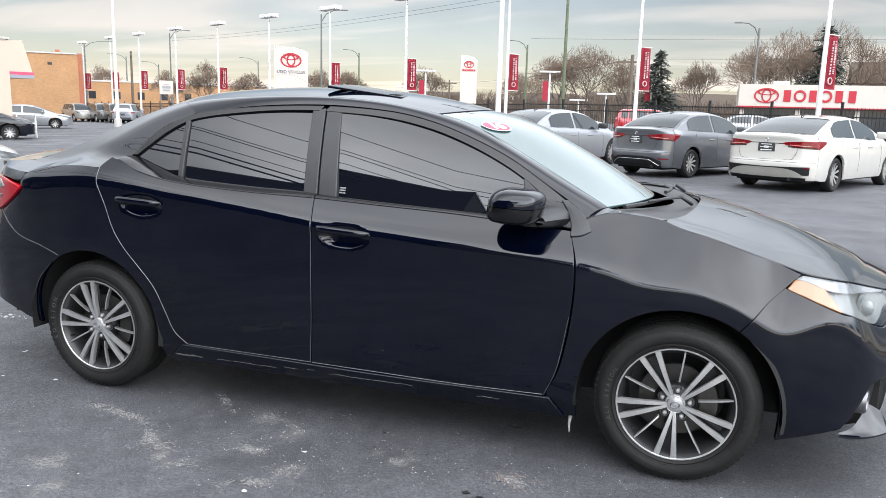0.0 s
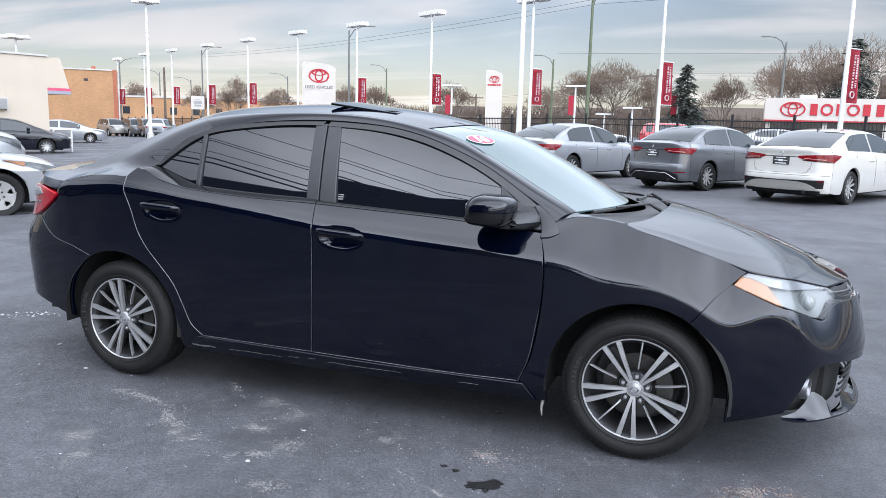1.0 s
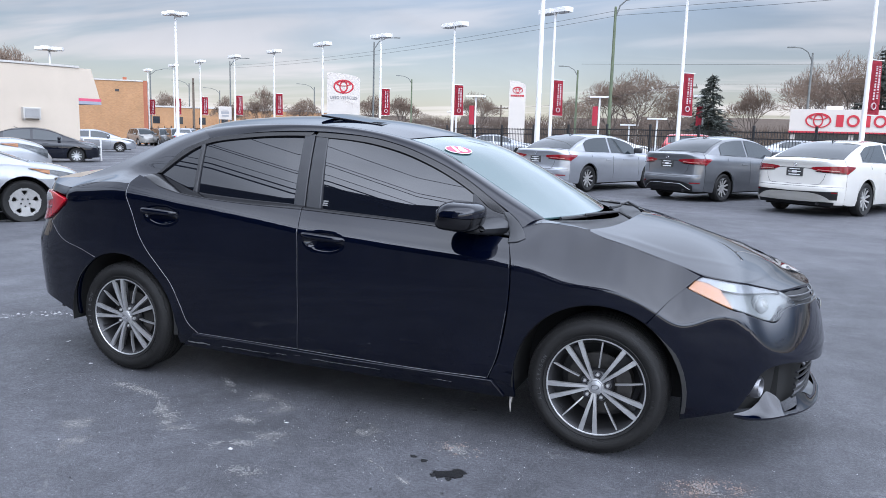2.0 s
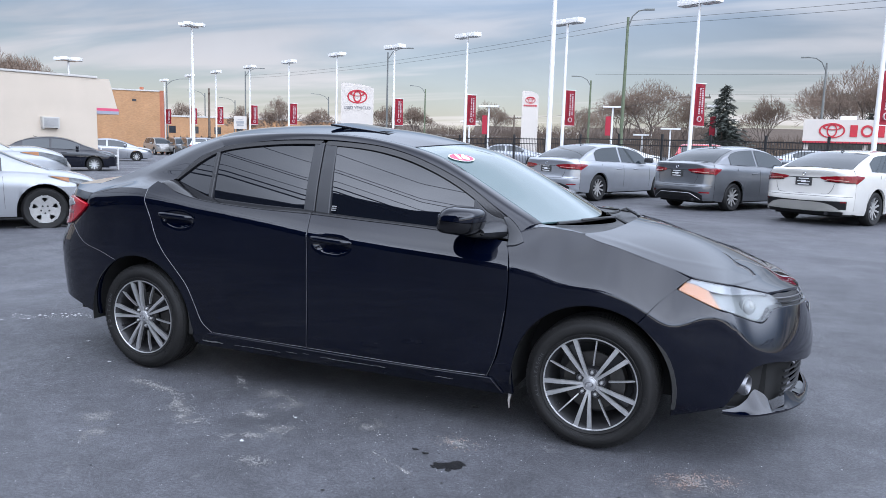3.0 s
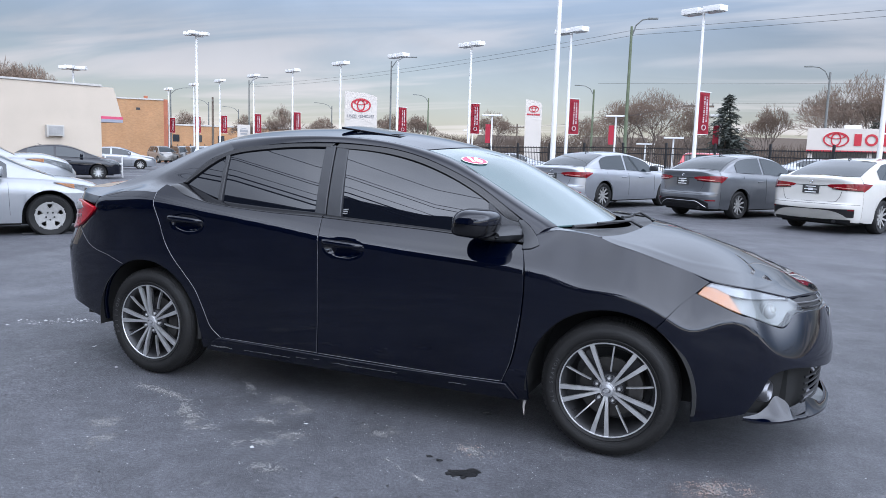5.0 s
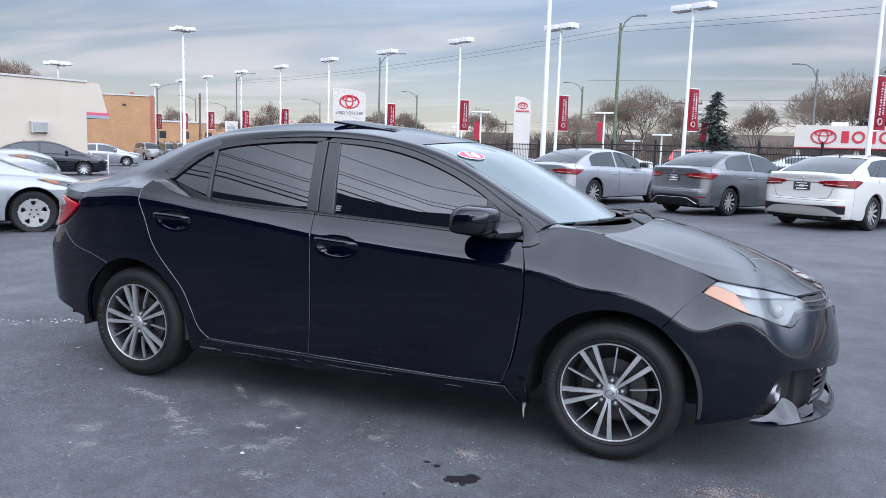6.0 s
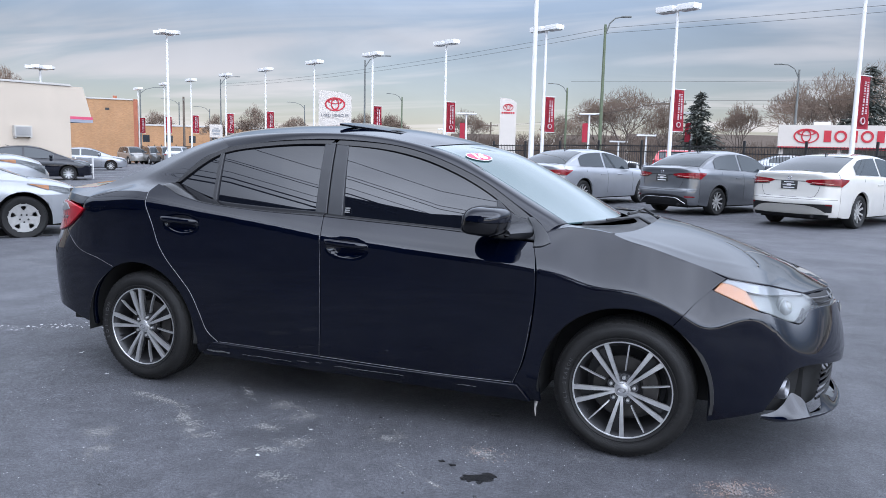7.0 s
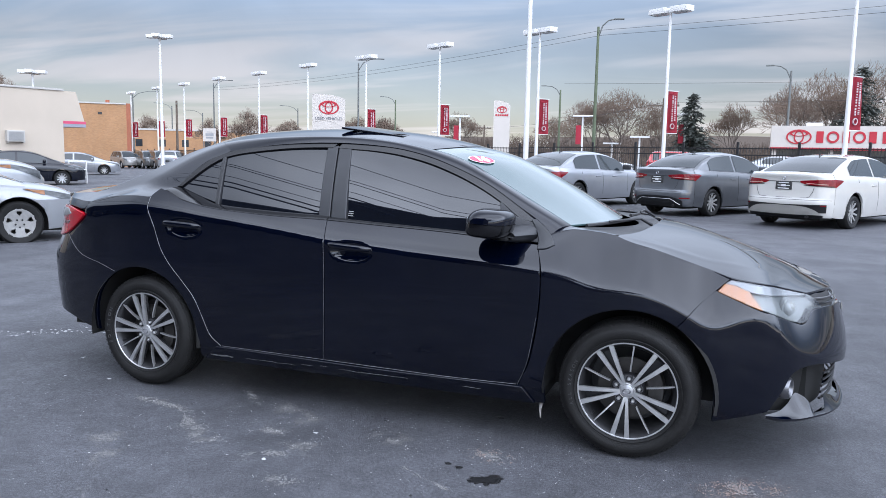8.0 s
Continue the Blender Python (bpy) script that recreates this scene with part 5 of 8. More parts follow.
def wheels():
    r, w, rr = 0.315, 0.205, 0.2195
    meshes = []

    def keep(nm, bm, mt, lab="", smooth=40):
        bmesh.ops.recalc_face_normals(bm, faces=bm.faces)
        me = bpy.data.meshes.new(nm)
        bm.to_mesh(me); bm.free()
        me.materials.append(mt); me.shade_smooth(); me.set_sharp_from_angle(angle=radians(smooth))
        return nm, me, lab
    # tyre: face at y = 0 looking to -y
    bm = bmesh.new()
    prof = [(rr - 0.004, 0.018), (rr + 0.004, 0.006), (rr + 0.016, 0.001), (rr + 0.020, 0.004), (rr + 0.032, -0.004), (0.272, -0.006), (0.286, -0.001), (0.290, 0.004), (0.303, 0.013), (0.312, 0.026)]
    for y0 in (0.040, 0.078, 0.118, 0.158):
        prof += [(r, y0 - 0.004), (r, y0), (r - 0.008, y0 + 0.001), (r - 0.008, y0 + 0.008), (r, y0 + 0.009)]
    prof += [(0.312, w - 0.02), (0.28, w), (rr, w - 0.015)]
    revolve(bm, prof, 72, closed=True)
    # shoulder blocks
    for k in range(72):
        a = 2 * math.pi * k / 72
        box(bm, 0.2990, 0.3060, 0.012, 0.030, -0.005, 0.005, m=Matrix.Rotation(a, 4, "Y"))
    tyre = keep("tyre", bm, M_RUBBER)
    bm = bmesh.new()
    revolve(bm, [(rr + 0.003, 0.010), (rr + 0.002, 0.003), (rr - 0.0020, 0.003), (rr - 0.0040, 0.006)], 72)
    meshes.append(keep("rim_edge", bm, M_ALLOY, "bright machined rim edge"))
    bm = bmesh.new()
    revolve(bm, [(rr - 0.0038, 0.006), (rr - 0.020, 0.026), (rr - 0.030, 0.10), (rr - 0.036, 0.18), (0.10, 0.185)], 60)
    meshes.append(keep("rim_barrel", bm, M_BARREL, "dark rim barrel with the wheel's inner shade in its colour"))

    def spoke(bm, ang, r0, r1, w0, w1, y0, y1, off=0.0, deep=0.022, flare=1.0):
        m = Matrix.Rotation(radians(-ang), 4, "Y")
        rows = []
        for t in np.linspace(0, 1, 7):
            x = r0 + (r1 - r0) * t
            hw = (w0 + (w1 - w0) * t) / 2
            y = y0 + (y1 - y0) * t - 0.006 * math.sin(math.pi * t)
            o = off * (0.10 + 0.90 * t)
            rows.append([m @ Vector((x, y + dy, o + hh)) for dy, hh in ((0.0, -hw), (0.0, hw), (0.004, hw * 1.15), (deep, hw * 0.9), (deep, -hw * 0.9), (0.004, -hw * 1.15), (0.0, -hw))])
        grid(bm, rows)
    lead = 112
    for k in range(5):
        for off in (0.033, -0.033):
            bm = bmesh.new()
            spoke(bm, lead + 72 * k, 0.026, rr - 0.004, 0.0105, 0.0210, 0.014, 0.006, off)
            meshes.append(keep("spoke", bm, M_ALLOY, "machined twin spoke"))
        bm = bmesh.new()
        spoke(bm, lead + 36 + 72 * k, 0.085, rr - 0.008, 0.006, 0.0055, 0.028, 0.012, 0.0, 0.018)
        meshes.append(keep("thin_spoke", bm, M_ALLOY, "slim spoke"))
        # dark web between the twin spokes
        bm = bmesh.new()
        spoke(bm, lead + 72 * k, 0.045, rr - 0.012, 0.016, 0.050, 0.060, 0.046, 0.0, 0.012)
        meshes.append(keep("web", bm, M_RIMDARK))
        bm = bmesh.new()
        a = radians(lead + 36 + 72 * k)
        revolve(bm, [(0.0005, -0.010), (0.006, -0.009), (0.0095, -0.003), (0.0095, 0.018)], 8)
        bmesh.ops.transform(bm, matrix=Matrix.Translation((0.054 * math.cos(a), 0.020, 0.054 * math.sin(a))), verts=bm.verts)
        meshes.append(keep("lug_nut", bm, M_ALLOY))
        bm = bmesh.new()
        revolve(bm, [(0.0125, 0.010), (0.0135, 0.004), (0.0165, 0.004), (0.0180, 0.014)], 16)
        bmesh.ops.transform(bm, matrix=Matrix.Translation((0.054 * math.cos(a), 0.018, 0.054 * math.sin(a))), verts=bm.verts)
        meshes.append(keep("lug_seat", bm, M_ALLOYDARK))
    bm = bmesh.new()
    revolve(bm, [(0.030, 0.028), (0.040, 0.030), (0.062, 0.036), (0.070, 0.042), (0.076, 0.064)], 40)
    meshes.append(keep("hub", bm, M_RIMDARK))
    bm = bmesh.new()
    revolve(bm, [(0.0310, 0.0125), (0.0330, 0.0120), (0.0360, 0.015), (0.0385, 0.026)], 40)
    meshes.append(keep("hub_ring", bm, M_ALLOY, "machined ring round the centre cap"))
    bm = bmesh.new()
    revolve(bm, [(0.0005, -0.010), (0.0045, -0.010), (0.0055, 0.0), (0.0055, 0.018)], 8)
    va = radians(lead + 100)
    bmesh.ops.transform(bm, matrix=Matrix.Translation((0.196 * math.cos(va), 0.034, 0.196 * math.sin(va))), verts=bm.verts)
    meshes.append(keep("valve_cap", bm, M_TRIM))
    bm = bmesh.new()
    revolve(bm, [(0.0005, 0.004), (0.020, 0.006), (0.029, 0.010), (0.031, 0.016)], 32)
    meshes.append(keep("centre_cap", bm, M_CAP, "silver centre cap"))
    bm = bmesh.new()
    revolve(bm, [(0.70, 0.0), (0.85, -0.004), (1.0, 0.0), (0.85, 0.004)], 28, closed=True)
    bmesh.ops.transform(bm, matrix=Matrix.Translation((0, 0.0055, 0)) @ Matrix.Diagonal((0.019, 0.6, 0.013, 1)), verts=bm.verts)
    meshes.append(keep("cap_ring", bm, M_ALLOYDARK))
    bm = bmesh.new()
    revolve(bm, [(0.06, 0.085), (0.075, 0.080), (0.140, 0.080), (0.140, 0.098), (0.06, 0.100)], 48)
    meshes.append(keep("brake_disc", bm, M_DISC, "grey brake disc"))
    bm = bmesh.new()
    rows = [[(rad * math.cos(a), y, rad * math.sin(a)) for rad, y in ((0.090, 0.062), (0.155, 0.062), (0.160, 0.080), (0.160, 0.11))] for a in np.linspace(radians(-25), radians(25), 8)]
    grid(bm, rows)
    meshes.append(keep("caliper", bm, M_DISC))
    # raised sidewall marks: plain bars where the words cannot be read
    for a in np.arange(322, 350, 6.0):
        bm = bmesh.new()
        box(bm, 0.2495, 0.2635, -0.0065, -0.003, -0.007, 0.007, m=Matrix.Rotation(radians(-a), 4, "Y"))
        meshes.append(keep("sidewall_bar", bm, M_RUBBER))
    bm = bmesh.new()
    revolve(bm, [(0.2380, -0.0032), (0.2395, -0.0052), (0.2410, -0.0032)], 60)
    meshes.append(keep("sidewall_ring", bm, M_RUBBER))
    for xc, sg, spin in ((0.0, 1, 9), (2.7, 1, -8), (0.0, -1, 20), (2.7, -1, 33)):
        wh = new("wheel", tyre[1])
        wh.parent = CAR
        wh["label"] = "black tyre on a twin-spoke alloy wheel"
        wh.matrix_local = pose(xc, 0.032 if sg > 0 else 2 * HALF - 0.032, r, 0, 0, 0 if sg > 0 else 180) @ pose(0, 0, 0, 0, spin, 0)
        for nm, me, lab in meshes:
            o = new(nm, me)
            o.parent = wh
            if lab:
                o["label"] = lab
        words, size, span = ("EDITION", 0.030, 44) if xc == 0.0 else ("ALL SEASON", 0.022, 45)
        for i, ch in enumerate(words):
            if ch == " ":
                continue
            a = radians(199 - span * i / (len(words) - 1) + spin)
            bm = text_mesh(ch, size, 0.0015)
            up = Vector((math.cos(a), 0, math.sin(a)))
            right = Vector((math.sin(a), 0, -math.cos(a)))
            m = Matrix((right, up, Vector((0, -1, 0)))).transposed().to_4x4()
            m.translation = up * 0.256 + Vector((0, -0.0062, 0))
            bmesh.ops.transform(bm, matrix=m, verts=bm.verts)
            part("sidewall_letter", bm, M_SIDEWALL, wh)


doors_and_sides()
nose()
SCREEN = upper_body()
glass_house()
details(SCREEN)
wheels()


# ---- other cars ----
def wheel_mesh_parts(r, w, rim_mat, style, face, cover=False):
    """Tyre, rim barrel, spokes and hub as meshes that all cars share; the wheel turns about y and faces -y."""
    rr = r * (0.645 if cover else 0.70)
    bm = bmesh.new()
    revolve(bm, [(rr, -w / 2 + 0.012), (rr + 0.02, -w / 2 + 0.002), (r * 0.90, -w / 2 - 0.004), (r - 0.012, -w / 2 + 0.018), (r, -w / 2 + 0.035), (r, w / 2 - 0.035), (r * 0.9, w / 2), (rr, w / 2)], 40, closed=True)
    tyre = bm
    bm = bmesh.new()
    revolve(bm, [(rr + 0.002, -w / 2 + 0.012), (rr - 0.012, -w / 2 + 0.006), (rr - 0.022, -w / 2 + 0.03), (rr - 0.03, w / 2 - 0.02), (0.02, w / 2 - 0.03)], 40)
    barrel = bm
    bm = bmesh.new()
    n = style
    for k in range(n):
        m = Matrix.Rotation(2 * math.pi * k / n + 0.3, 4, "Y")
        vs = []
        for x, hw, y in ((0.03, 0.06, -w / 2 + 0.024), (rr * 0.48, 0.054, -w / 2 + 0.014), (rr * 0.66, 0.052, -w / 2 + 0.010), (rr * 0.86, 0.082, -w / 2 + 0.007), (rr * 0.95, 0.108, -w / 2 + 0.006)) if cover else ((0.03, 0.024, -w / 2 + 0.045), (rr * 0.55, 0.006 + 0.10 / n, -w / 2 + 0.030), (rr - 0.012, 0.004 + 0.13 / n, -w / 2 + 0.016)):
            vs.append([bm.verts.new(m @ Vector((x, y + dy, hh))) for dy, hh in ((0.0, -hw), (0.0, hw), (0.02, hw * 1.2), (0.02, -hw * 1.2))])
        for A, B in zip(vs, vs[1:]):
            for i in range(4):
                bm.faces.new((A[i], A[(i + 1) % 4], B[(i + 1) % 4], B[i]))
    if cover:
        revolve(bm, [(0.001, -w / 2 + 0.020), (0.09, -w / 2 + 0.018), (0.10, -w / 2 + 0.05)], 30)
        revolve(bm, [(rr * 0.84, -w / 2 + 0.03), (rr * 0.86, -w / 2 + 0.006), (rr, -w / 2 + 0.003), (rr + 0.004, -w / 2 + 0.02)], 40)
    else:
        revolve(bm, [(0.001, -w / 2 + 0.03), (0.055, -w / 2 + 0.034), (0.065, -w / 2 + 0.06)], 20)
    spokes = bm
    return tyre, barrel, spokes


def tail(T, paint, detail, x0, hw, deck, zl, wj, zsh, cr):
    """The rear end of a sedan: curved fascia with boot lid, lamps, plate, bumper insert and lower panel."""
    wide = spl([(zl, 0.955), (zl + 0.10, 0.985), (0.52, 1.0), (0.66, 1.0), (deck - 0.14, 0.985), (deck - 0.05, 0.955), (deck + 0.02, 0.90)])
    lean = spl([(zl, 0.10), (zl + 0.08, 0.035), (zl + 0.20, 0.008), (0.50, -0.012), (0.565, -0.004), (0.60, 0.016), (deck - 0.30, 0.034), (deck - 0.12, 0.040), (deck - 0.05, 0.020), (deck - 0.012, 0.008), (deck + 0.012, 0.030), (deck + 0.03, 0.10)])

    def R(t, z, out=0.0):
        a = abs(t)
        return Vector((x0 + lean(z) + (0.30 - lean(z)) * (0.18 * a * a + 0.82 * a ** 6) - out * (1 - 0.6 * a ** 4), math.copysign(wj * wide(z) * a + out * a ** 4, t), z))

    def sheet(nm, mm, t0, t1, za, zb, out, lab="", n=12, m=5, thick=0.012, parent=None):
        bm = bmesh.new()
        rows = []
        for t in np.linspace(t0, t1, n):
            f = (t - t0) / (t1 - t0)
            lo, hi = za(f) if callable(za) else za, zb(f) if callable(zb) else zb
            rows.append([R(t, z, out) for z in np.linspace(lo, hi, m)])
        grid(bm, rows)
        bmesh.ops.solidify(bm, geom=bm.faces, thickness=thick if t1 > t0 else -thick)
        bmesh.ops.recalc_face_normals(bm, faces=bm.faces)
        return part(nm, bm, mm, parent or T, lab, smooth=30)
    bm = bmesh.new()
    rows = []
    zs = list(np.linspace(zl + 0.02, 0.60, 14)) + list(np.linspace(0.62, deck + 0.03, 18))
    ts = np.sign(np.linspace(-1, 1, 37)) * np.abs(np.linspace(-1, 1, 37)) ** 0.7
    for z in zs:
        rows.append([R(t, z) for t in ts])
    rows.append([Vector((x0 + 0.32, wj * 0.91 * t, zsh + cr * (1 - abs(t) ** 2.2) * 0.95 + 0.001)) for t in ts])
    grid(bm, rows)
    bmesh.ops.recalc_face_normals(bm, faces=bm.faces)
    part("rear_fascia", bm, paint, T, smooth=35)
    # boot lid: shut lines down from the lamps and across, step of the bumper
    for pts in ([R(s, z, 0.001) for s, z in ((-0.66, deck - 0.24), (-0.63, deck - 0.34), (-0.57, deck - 0.43), (-0.50, deck - 0.445), (0, deck - 0.45), (0.50, deck - 0.445), (0.57, deck - 0.43), (0.63, deck - 0.34), (0.66, deck - 0.24))],
                [R(t, 0.575, 0.001) for t in np.linspace(-0.97, 0.97, 21)]):
        bm = bmesh.new()
        tube(bm, pts, 0.0045, seg=4)
        part("shut_line", bm, M_TRIM, T)
    # strip between the lamps, above the plate: black paints a shadow line, chrome is trim
    sheet("lamp_gap_strip", M_TRIM if detail != "bright" else M_CHROME, -0.42, 0.42, deck - 0.150, deck - 0.138, 0.006, "thin strip between the lamps, a painted shadow line where black")
    for sg in (-1, 1):
        lamp = sheet("lid_lamp", M_REDLENSB, sg * 0.36, sg * 1.0, lambda f: deck - 0.150 - 0.085 * f ** 0.6, lambda f: deck - 0.132 + 0.045 * f ** 0.5, 0.010, "red tail lamp with pale inner bars", n=14)
        sheet("lamp_bar", M_LAMPPINK, sg * 0.50, sg * 0.90, lambda f: deck - 0.172 - 0.02 * f, lambda f: deck - 0.160 - 0.02 * f, 0.016, "pale reversing lamp strip", thick=0.004, parent=lamp)
        sheet("lamp_base", M_LAMPDARK, sg * 0.46, sg * 0.98, lambda f: deck - 0.205 - 0.030 * f, lambda f: deck - 0.190 - 0.022 * f, 0.015, "dark red lower lamp edge", thick=0.004, parent=lamp)
    # plate and emblem
    c = R(0, deck - 0.225)
    bm = bmesh.new()
    box(bm, c.x - 0.020, c.x + 0.012, -0.16, 0.16, c.z - 0.075, c.z + 0.075, 0.008)
    pl = part("plate", bm, M_PLATE, T, "black dealer plate", smooth=30)
    for zz, ww, hh in ((0.055, 0.10, 0.007), (0.004, 0.045, 0.020), (0.004, 0.125, 0.006), (-0.052, 0.11, 0.009)):
        bm = bmesh.new()
        box(bm, c.x - 0.024, c.x - 0.017, -ww, ww, c.z + zz - hh, c.z + zz + hh)
        part("print_bar", bm, M_PLATETXT, pl)
    c = R(0, deck - 0.078)
    bm = bmesh.new()
    revolve(bm, [(0.020, -0.004), (0.028, -0.009), (0.036, -0.004), (0.028, 0.0)], 18, closed=True)
    bmesh.ops.transform(bm, matrix=pose(c.x - 0.002, 0, c.z, 0, 0, -90), verts=bm.verts)
    part("emblem", bm, M_CHROME, T, "small round chrome emblem", smooth=True)
    # lower bumper
    if detail == "ribbed":
        sheet("bumper_insert", M_TRIM, -0.90, 0.90, lambda f: 0.335, lambda f: 0.475 + 0.02 * abs(2 * f - 1), 0.010, "black lower bumper insert", n=25)
        sheet("diffuser", M_WHITE, -0.80, 0.80, lambda f: 0.285 + 0.02 * abs(2 * f - 1) ** 3, lambda f: 0.462 - 0.135 * abs(2 * f - 1) ** 5, 0.050, "pale painted diffuser with ribs", n=25)
        for yy in (-0.44, -0.26, -0.08, 0.10, 0.28, 0.46):
            sheet("rib", M_WHITE, yy - 0.012, yy + 0.012, 0.288, 0.362, 0.078, n=3, m=3)
        for sg in (-1, 1):
            sheet("reflector", M_REDLENSB, sg * 0.80, sg * 0.89, 0.462, 0.482, 0.016, "red bumper reflector", n=4)
        sheet("bumper_base", M_TRIM, -0.86, 0.86, zl, 0.290, 0.014, "black bumper underside", n=21)
    else:
        sheet("bumper_insert", M_TRIM, -0.80, 0.80, lambda f: zl + 0.01, lambda f: 0.465 - 0.10 * abs(2 * f - 1) ** 4, 0.012, "black lower bumper insert", n=25)
        bm = bmesh.new()
        tube(bm, [R(t, 0.405 - 0.13 * max(0.0, abs(t) - 0.50) / 0.25, 0.024) for t in np.linspace(-0.75, 0.75, 17)], 0.0045, seg=5)
        part("bumper_strip", bm, M_ALLOY, T, "thin bright bumper strip")
        for sg in (-1, 1):
            sheet("reflector", M_REDLENSB, sg * 0.72, sg * 0.93, 0.415, 0.440, 0.012, "red bumper reflector", n=5)
    # exhaust tip
    bm = bmesh.new()
    tube(bm, [(x0 + 0.02, -hw * 0.52, zl + 0.035), (x0 + 0.25, -hw * 0.52, zl + 0.045)], 0.030, seg=12)
    part("exhaust_pipe", bm, M_RIMDARK, T, smooth=40)


def build_car(name, label, paint, group, L=4.85, wb=2.82, W=1.84, H=1.445, rear_over=1.06, style="sedan", wheel_r=0.33, spokes=10, belt=0.98, detail="", rimm=None, cover=False):
    """A parked car: x forward from the rear axle, y to its left, built of body, windows, lamps, wheels."""
    T = thing(name, label, "car", group)
    hw, x0, x1 = W / 2, -rear_over, L - rear_over
    suv = style == "suv"
    zl = 0.30 if suv else 0.22
    hoodz = belt + (0.06 if suv else -0.02)
    # plan, belt and top lines
    plan = spl([(x0, 0.70), (x0 + 0.06, 0.83), (x0 + 0.25, 0.93), (x0 + 0.6, 0.985), (0.2, 1.0), (wb - 0.3, 1.0), (wb + 0.25, 0.985), (x1 - 0.3, 0.90), (x1 - 0.1, 0.76), (x1, 0.58)])
    deck = belt + (0.08 if not suv else 0.05)
    shoulder = spl([(x0, deck - 0.10), (x0 + 0.05, deck - 0.02), (x0 + 0.25, deck), (0.3, belt + 0.045), (wb * 0.5, belt + 0.0), (wb - 0.4, belt - 0.03), (wb + 0.3, hoodz - 0.075), (x1 - 0.25, hoodz - 0.14), (x1 - 0.04, hoodz - 0.23), (x1, hoodz - 0.33)])
    crown = spl([(x0, 0.03), (x0 + 0.3, 0.05), (0, 0.05), (wb * 0.5, 0.04), (wb, 0.085), (x1 - 0.3, 0.08), (x1, 0.05)])

    def low(x):
        z = zl + max(0.0, (x0 + 0.5 - x)) * 0.18 + max(0.0, x - (x1 - 0.5)) * 0.06
        for xc in (0.0, wb):
            R = wheel_r + 0.055
            if abs(x - xc) < R:
                z = max(z, wheel_r + math.sqrt(max(0.0, R * R - (x - xc) ** 2)))
        return z

    xt = x0 if suv else x0 + 0.31
    xs = set(np.round(np.linspace(xt, x1, 36), 4))
    for xc in (0.0, wb):
        R = wheel_r + 0.055
        xs |= {round(xc + s * (R + 0.002), 4) for s in (-1, 1)} | {round(xc + R * math.cos(a), 4) for a in np.linspace(0.02, math.pi - 0.02, 15)}
    xs = sorted(x for x in xs if x >= xt)
    bm = bmesh.new()
    rows = []
    for x in xs:
        w, zs, zb = hw * plan(x), shoulder(x), low(x)
        prof = [(0.955, zb), (0.985, max(zb + 0.005, zl + 0.10)), (1.0, max(zb + 0.01, 0.52)), (1.0, max(zb + 0.015, 0.66)), (0.99, max(zb + 0.02, zs - 0.14)), (0.965, zs - 0.05), (0.925, zs), (0.87, zs + crown(x) * 0.25), (0.60, zs + crown(x) * 0.75), (0.25, zs + crown(x) * 0.97), (0.0, zs + crown(x))]
        side = [(x, -w * a, z) for a, z in prof]
        rows.append(side + [(p[0], -p[1], p[2]) for p in side[-2::-1]])
    V = grid(bm, rows)
    if suv:
        bm.faces.new(V[0])
    bm.faces.new(V[-1][::-1])
    bmesh.ops.recalc_face_normals(bm, faces=bm.faces)
    part("body", bm, paint, T, smooth=38)
    # underside and wheel housings
    bm = bmesh.new()
    box(bm, x0 + 0.25, x1 - 0.3, -hw + 0.28, hw - 0.28, zl - 0.04, 0.62)
    box(bm, wheel_r + 0.07, wb - wheel_r - 0.07, -hw + 0.09, hw - 0.09, zl - 0.03, 0.5)
    part("underbody", bm, M_WELL, T)
    # cabin
    if suv:
        keys = [(x0 + 0.10, belt), (x0 + 0.28, H - 0.12), (x0 + 0.55, H - 0.02), (wb * 0.45, H), (wb * 0.62, H - 0.05), (wb + 0.02, belt + 0.0)]
    else:
        keys = [(x0 + 0.42, deck), (-0.12, H - 0.17), (0.42, H - 0.035), (wb * 0.40, H), (wb * 0.56, H - 0.045), (wb - 0.18, belt + 0.10), (wb + 0.10, belt + 0.0)]
    roofz = spl(keys)
    xa, xb = keys[0][0], keys[-1][0]

    def sect(x):
        zb = shoulder(x) - 0.02
        h = max(0.01, roofz(x) - zb)
        wbase = hw * 0.885 * (1.0 - 0.05 * ((x - 1.0) / 1.8) ** 2)
        pts = [(wbase - 0.42 * h * f, zb + h * f * 0.97) for f in (0, 0.25, 0.5, 0.72, 0.88)]
        yt = pts[-1][0]
        return pts + [(yt - 0.045, zb + h * 0.94), (yt - 0.14, zb + h * 0.985), (yt * 0.5, zb + h * 1.005 + 0.012), (0, zb + h * 1.005 + 0.02)]
    bm = bmesh.new()
    rows = []
    for x in np.linspace(xa, xb, 44):
        s = [(x, -y, z) for y, z in sect(x)]
        rows.append(s + [(p[0], -p[1], p[2]) for p in s[-2::-1]])
    grid(bm, rows)
    bmesh.ops.recalc_face_normals(bm, faces=bm.faces)
    part("roof", bm, paint, T, smooth=50)

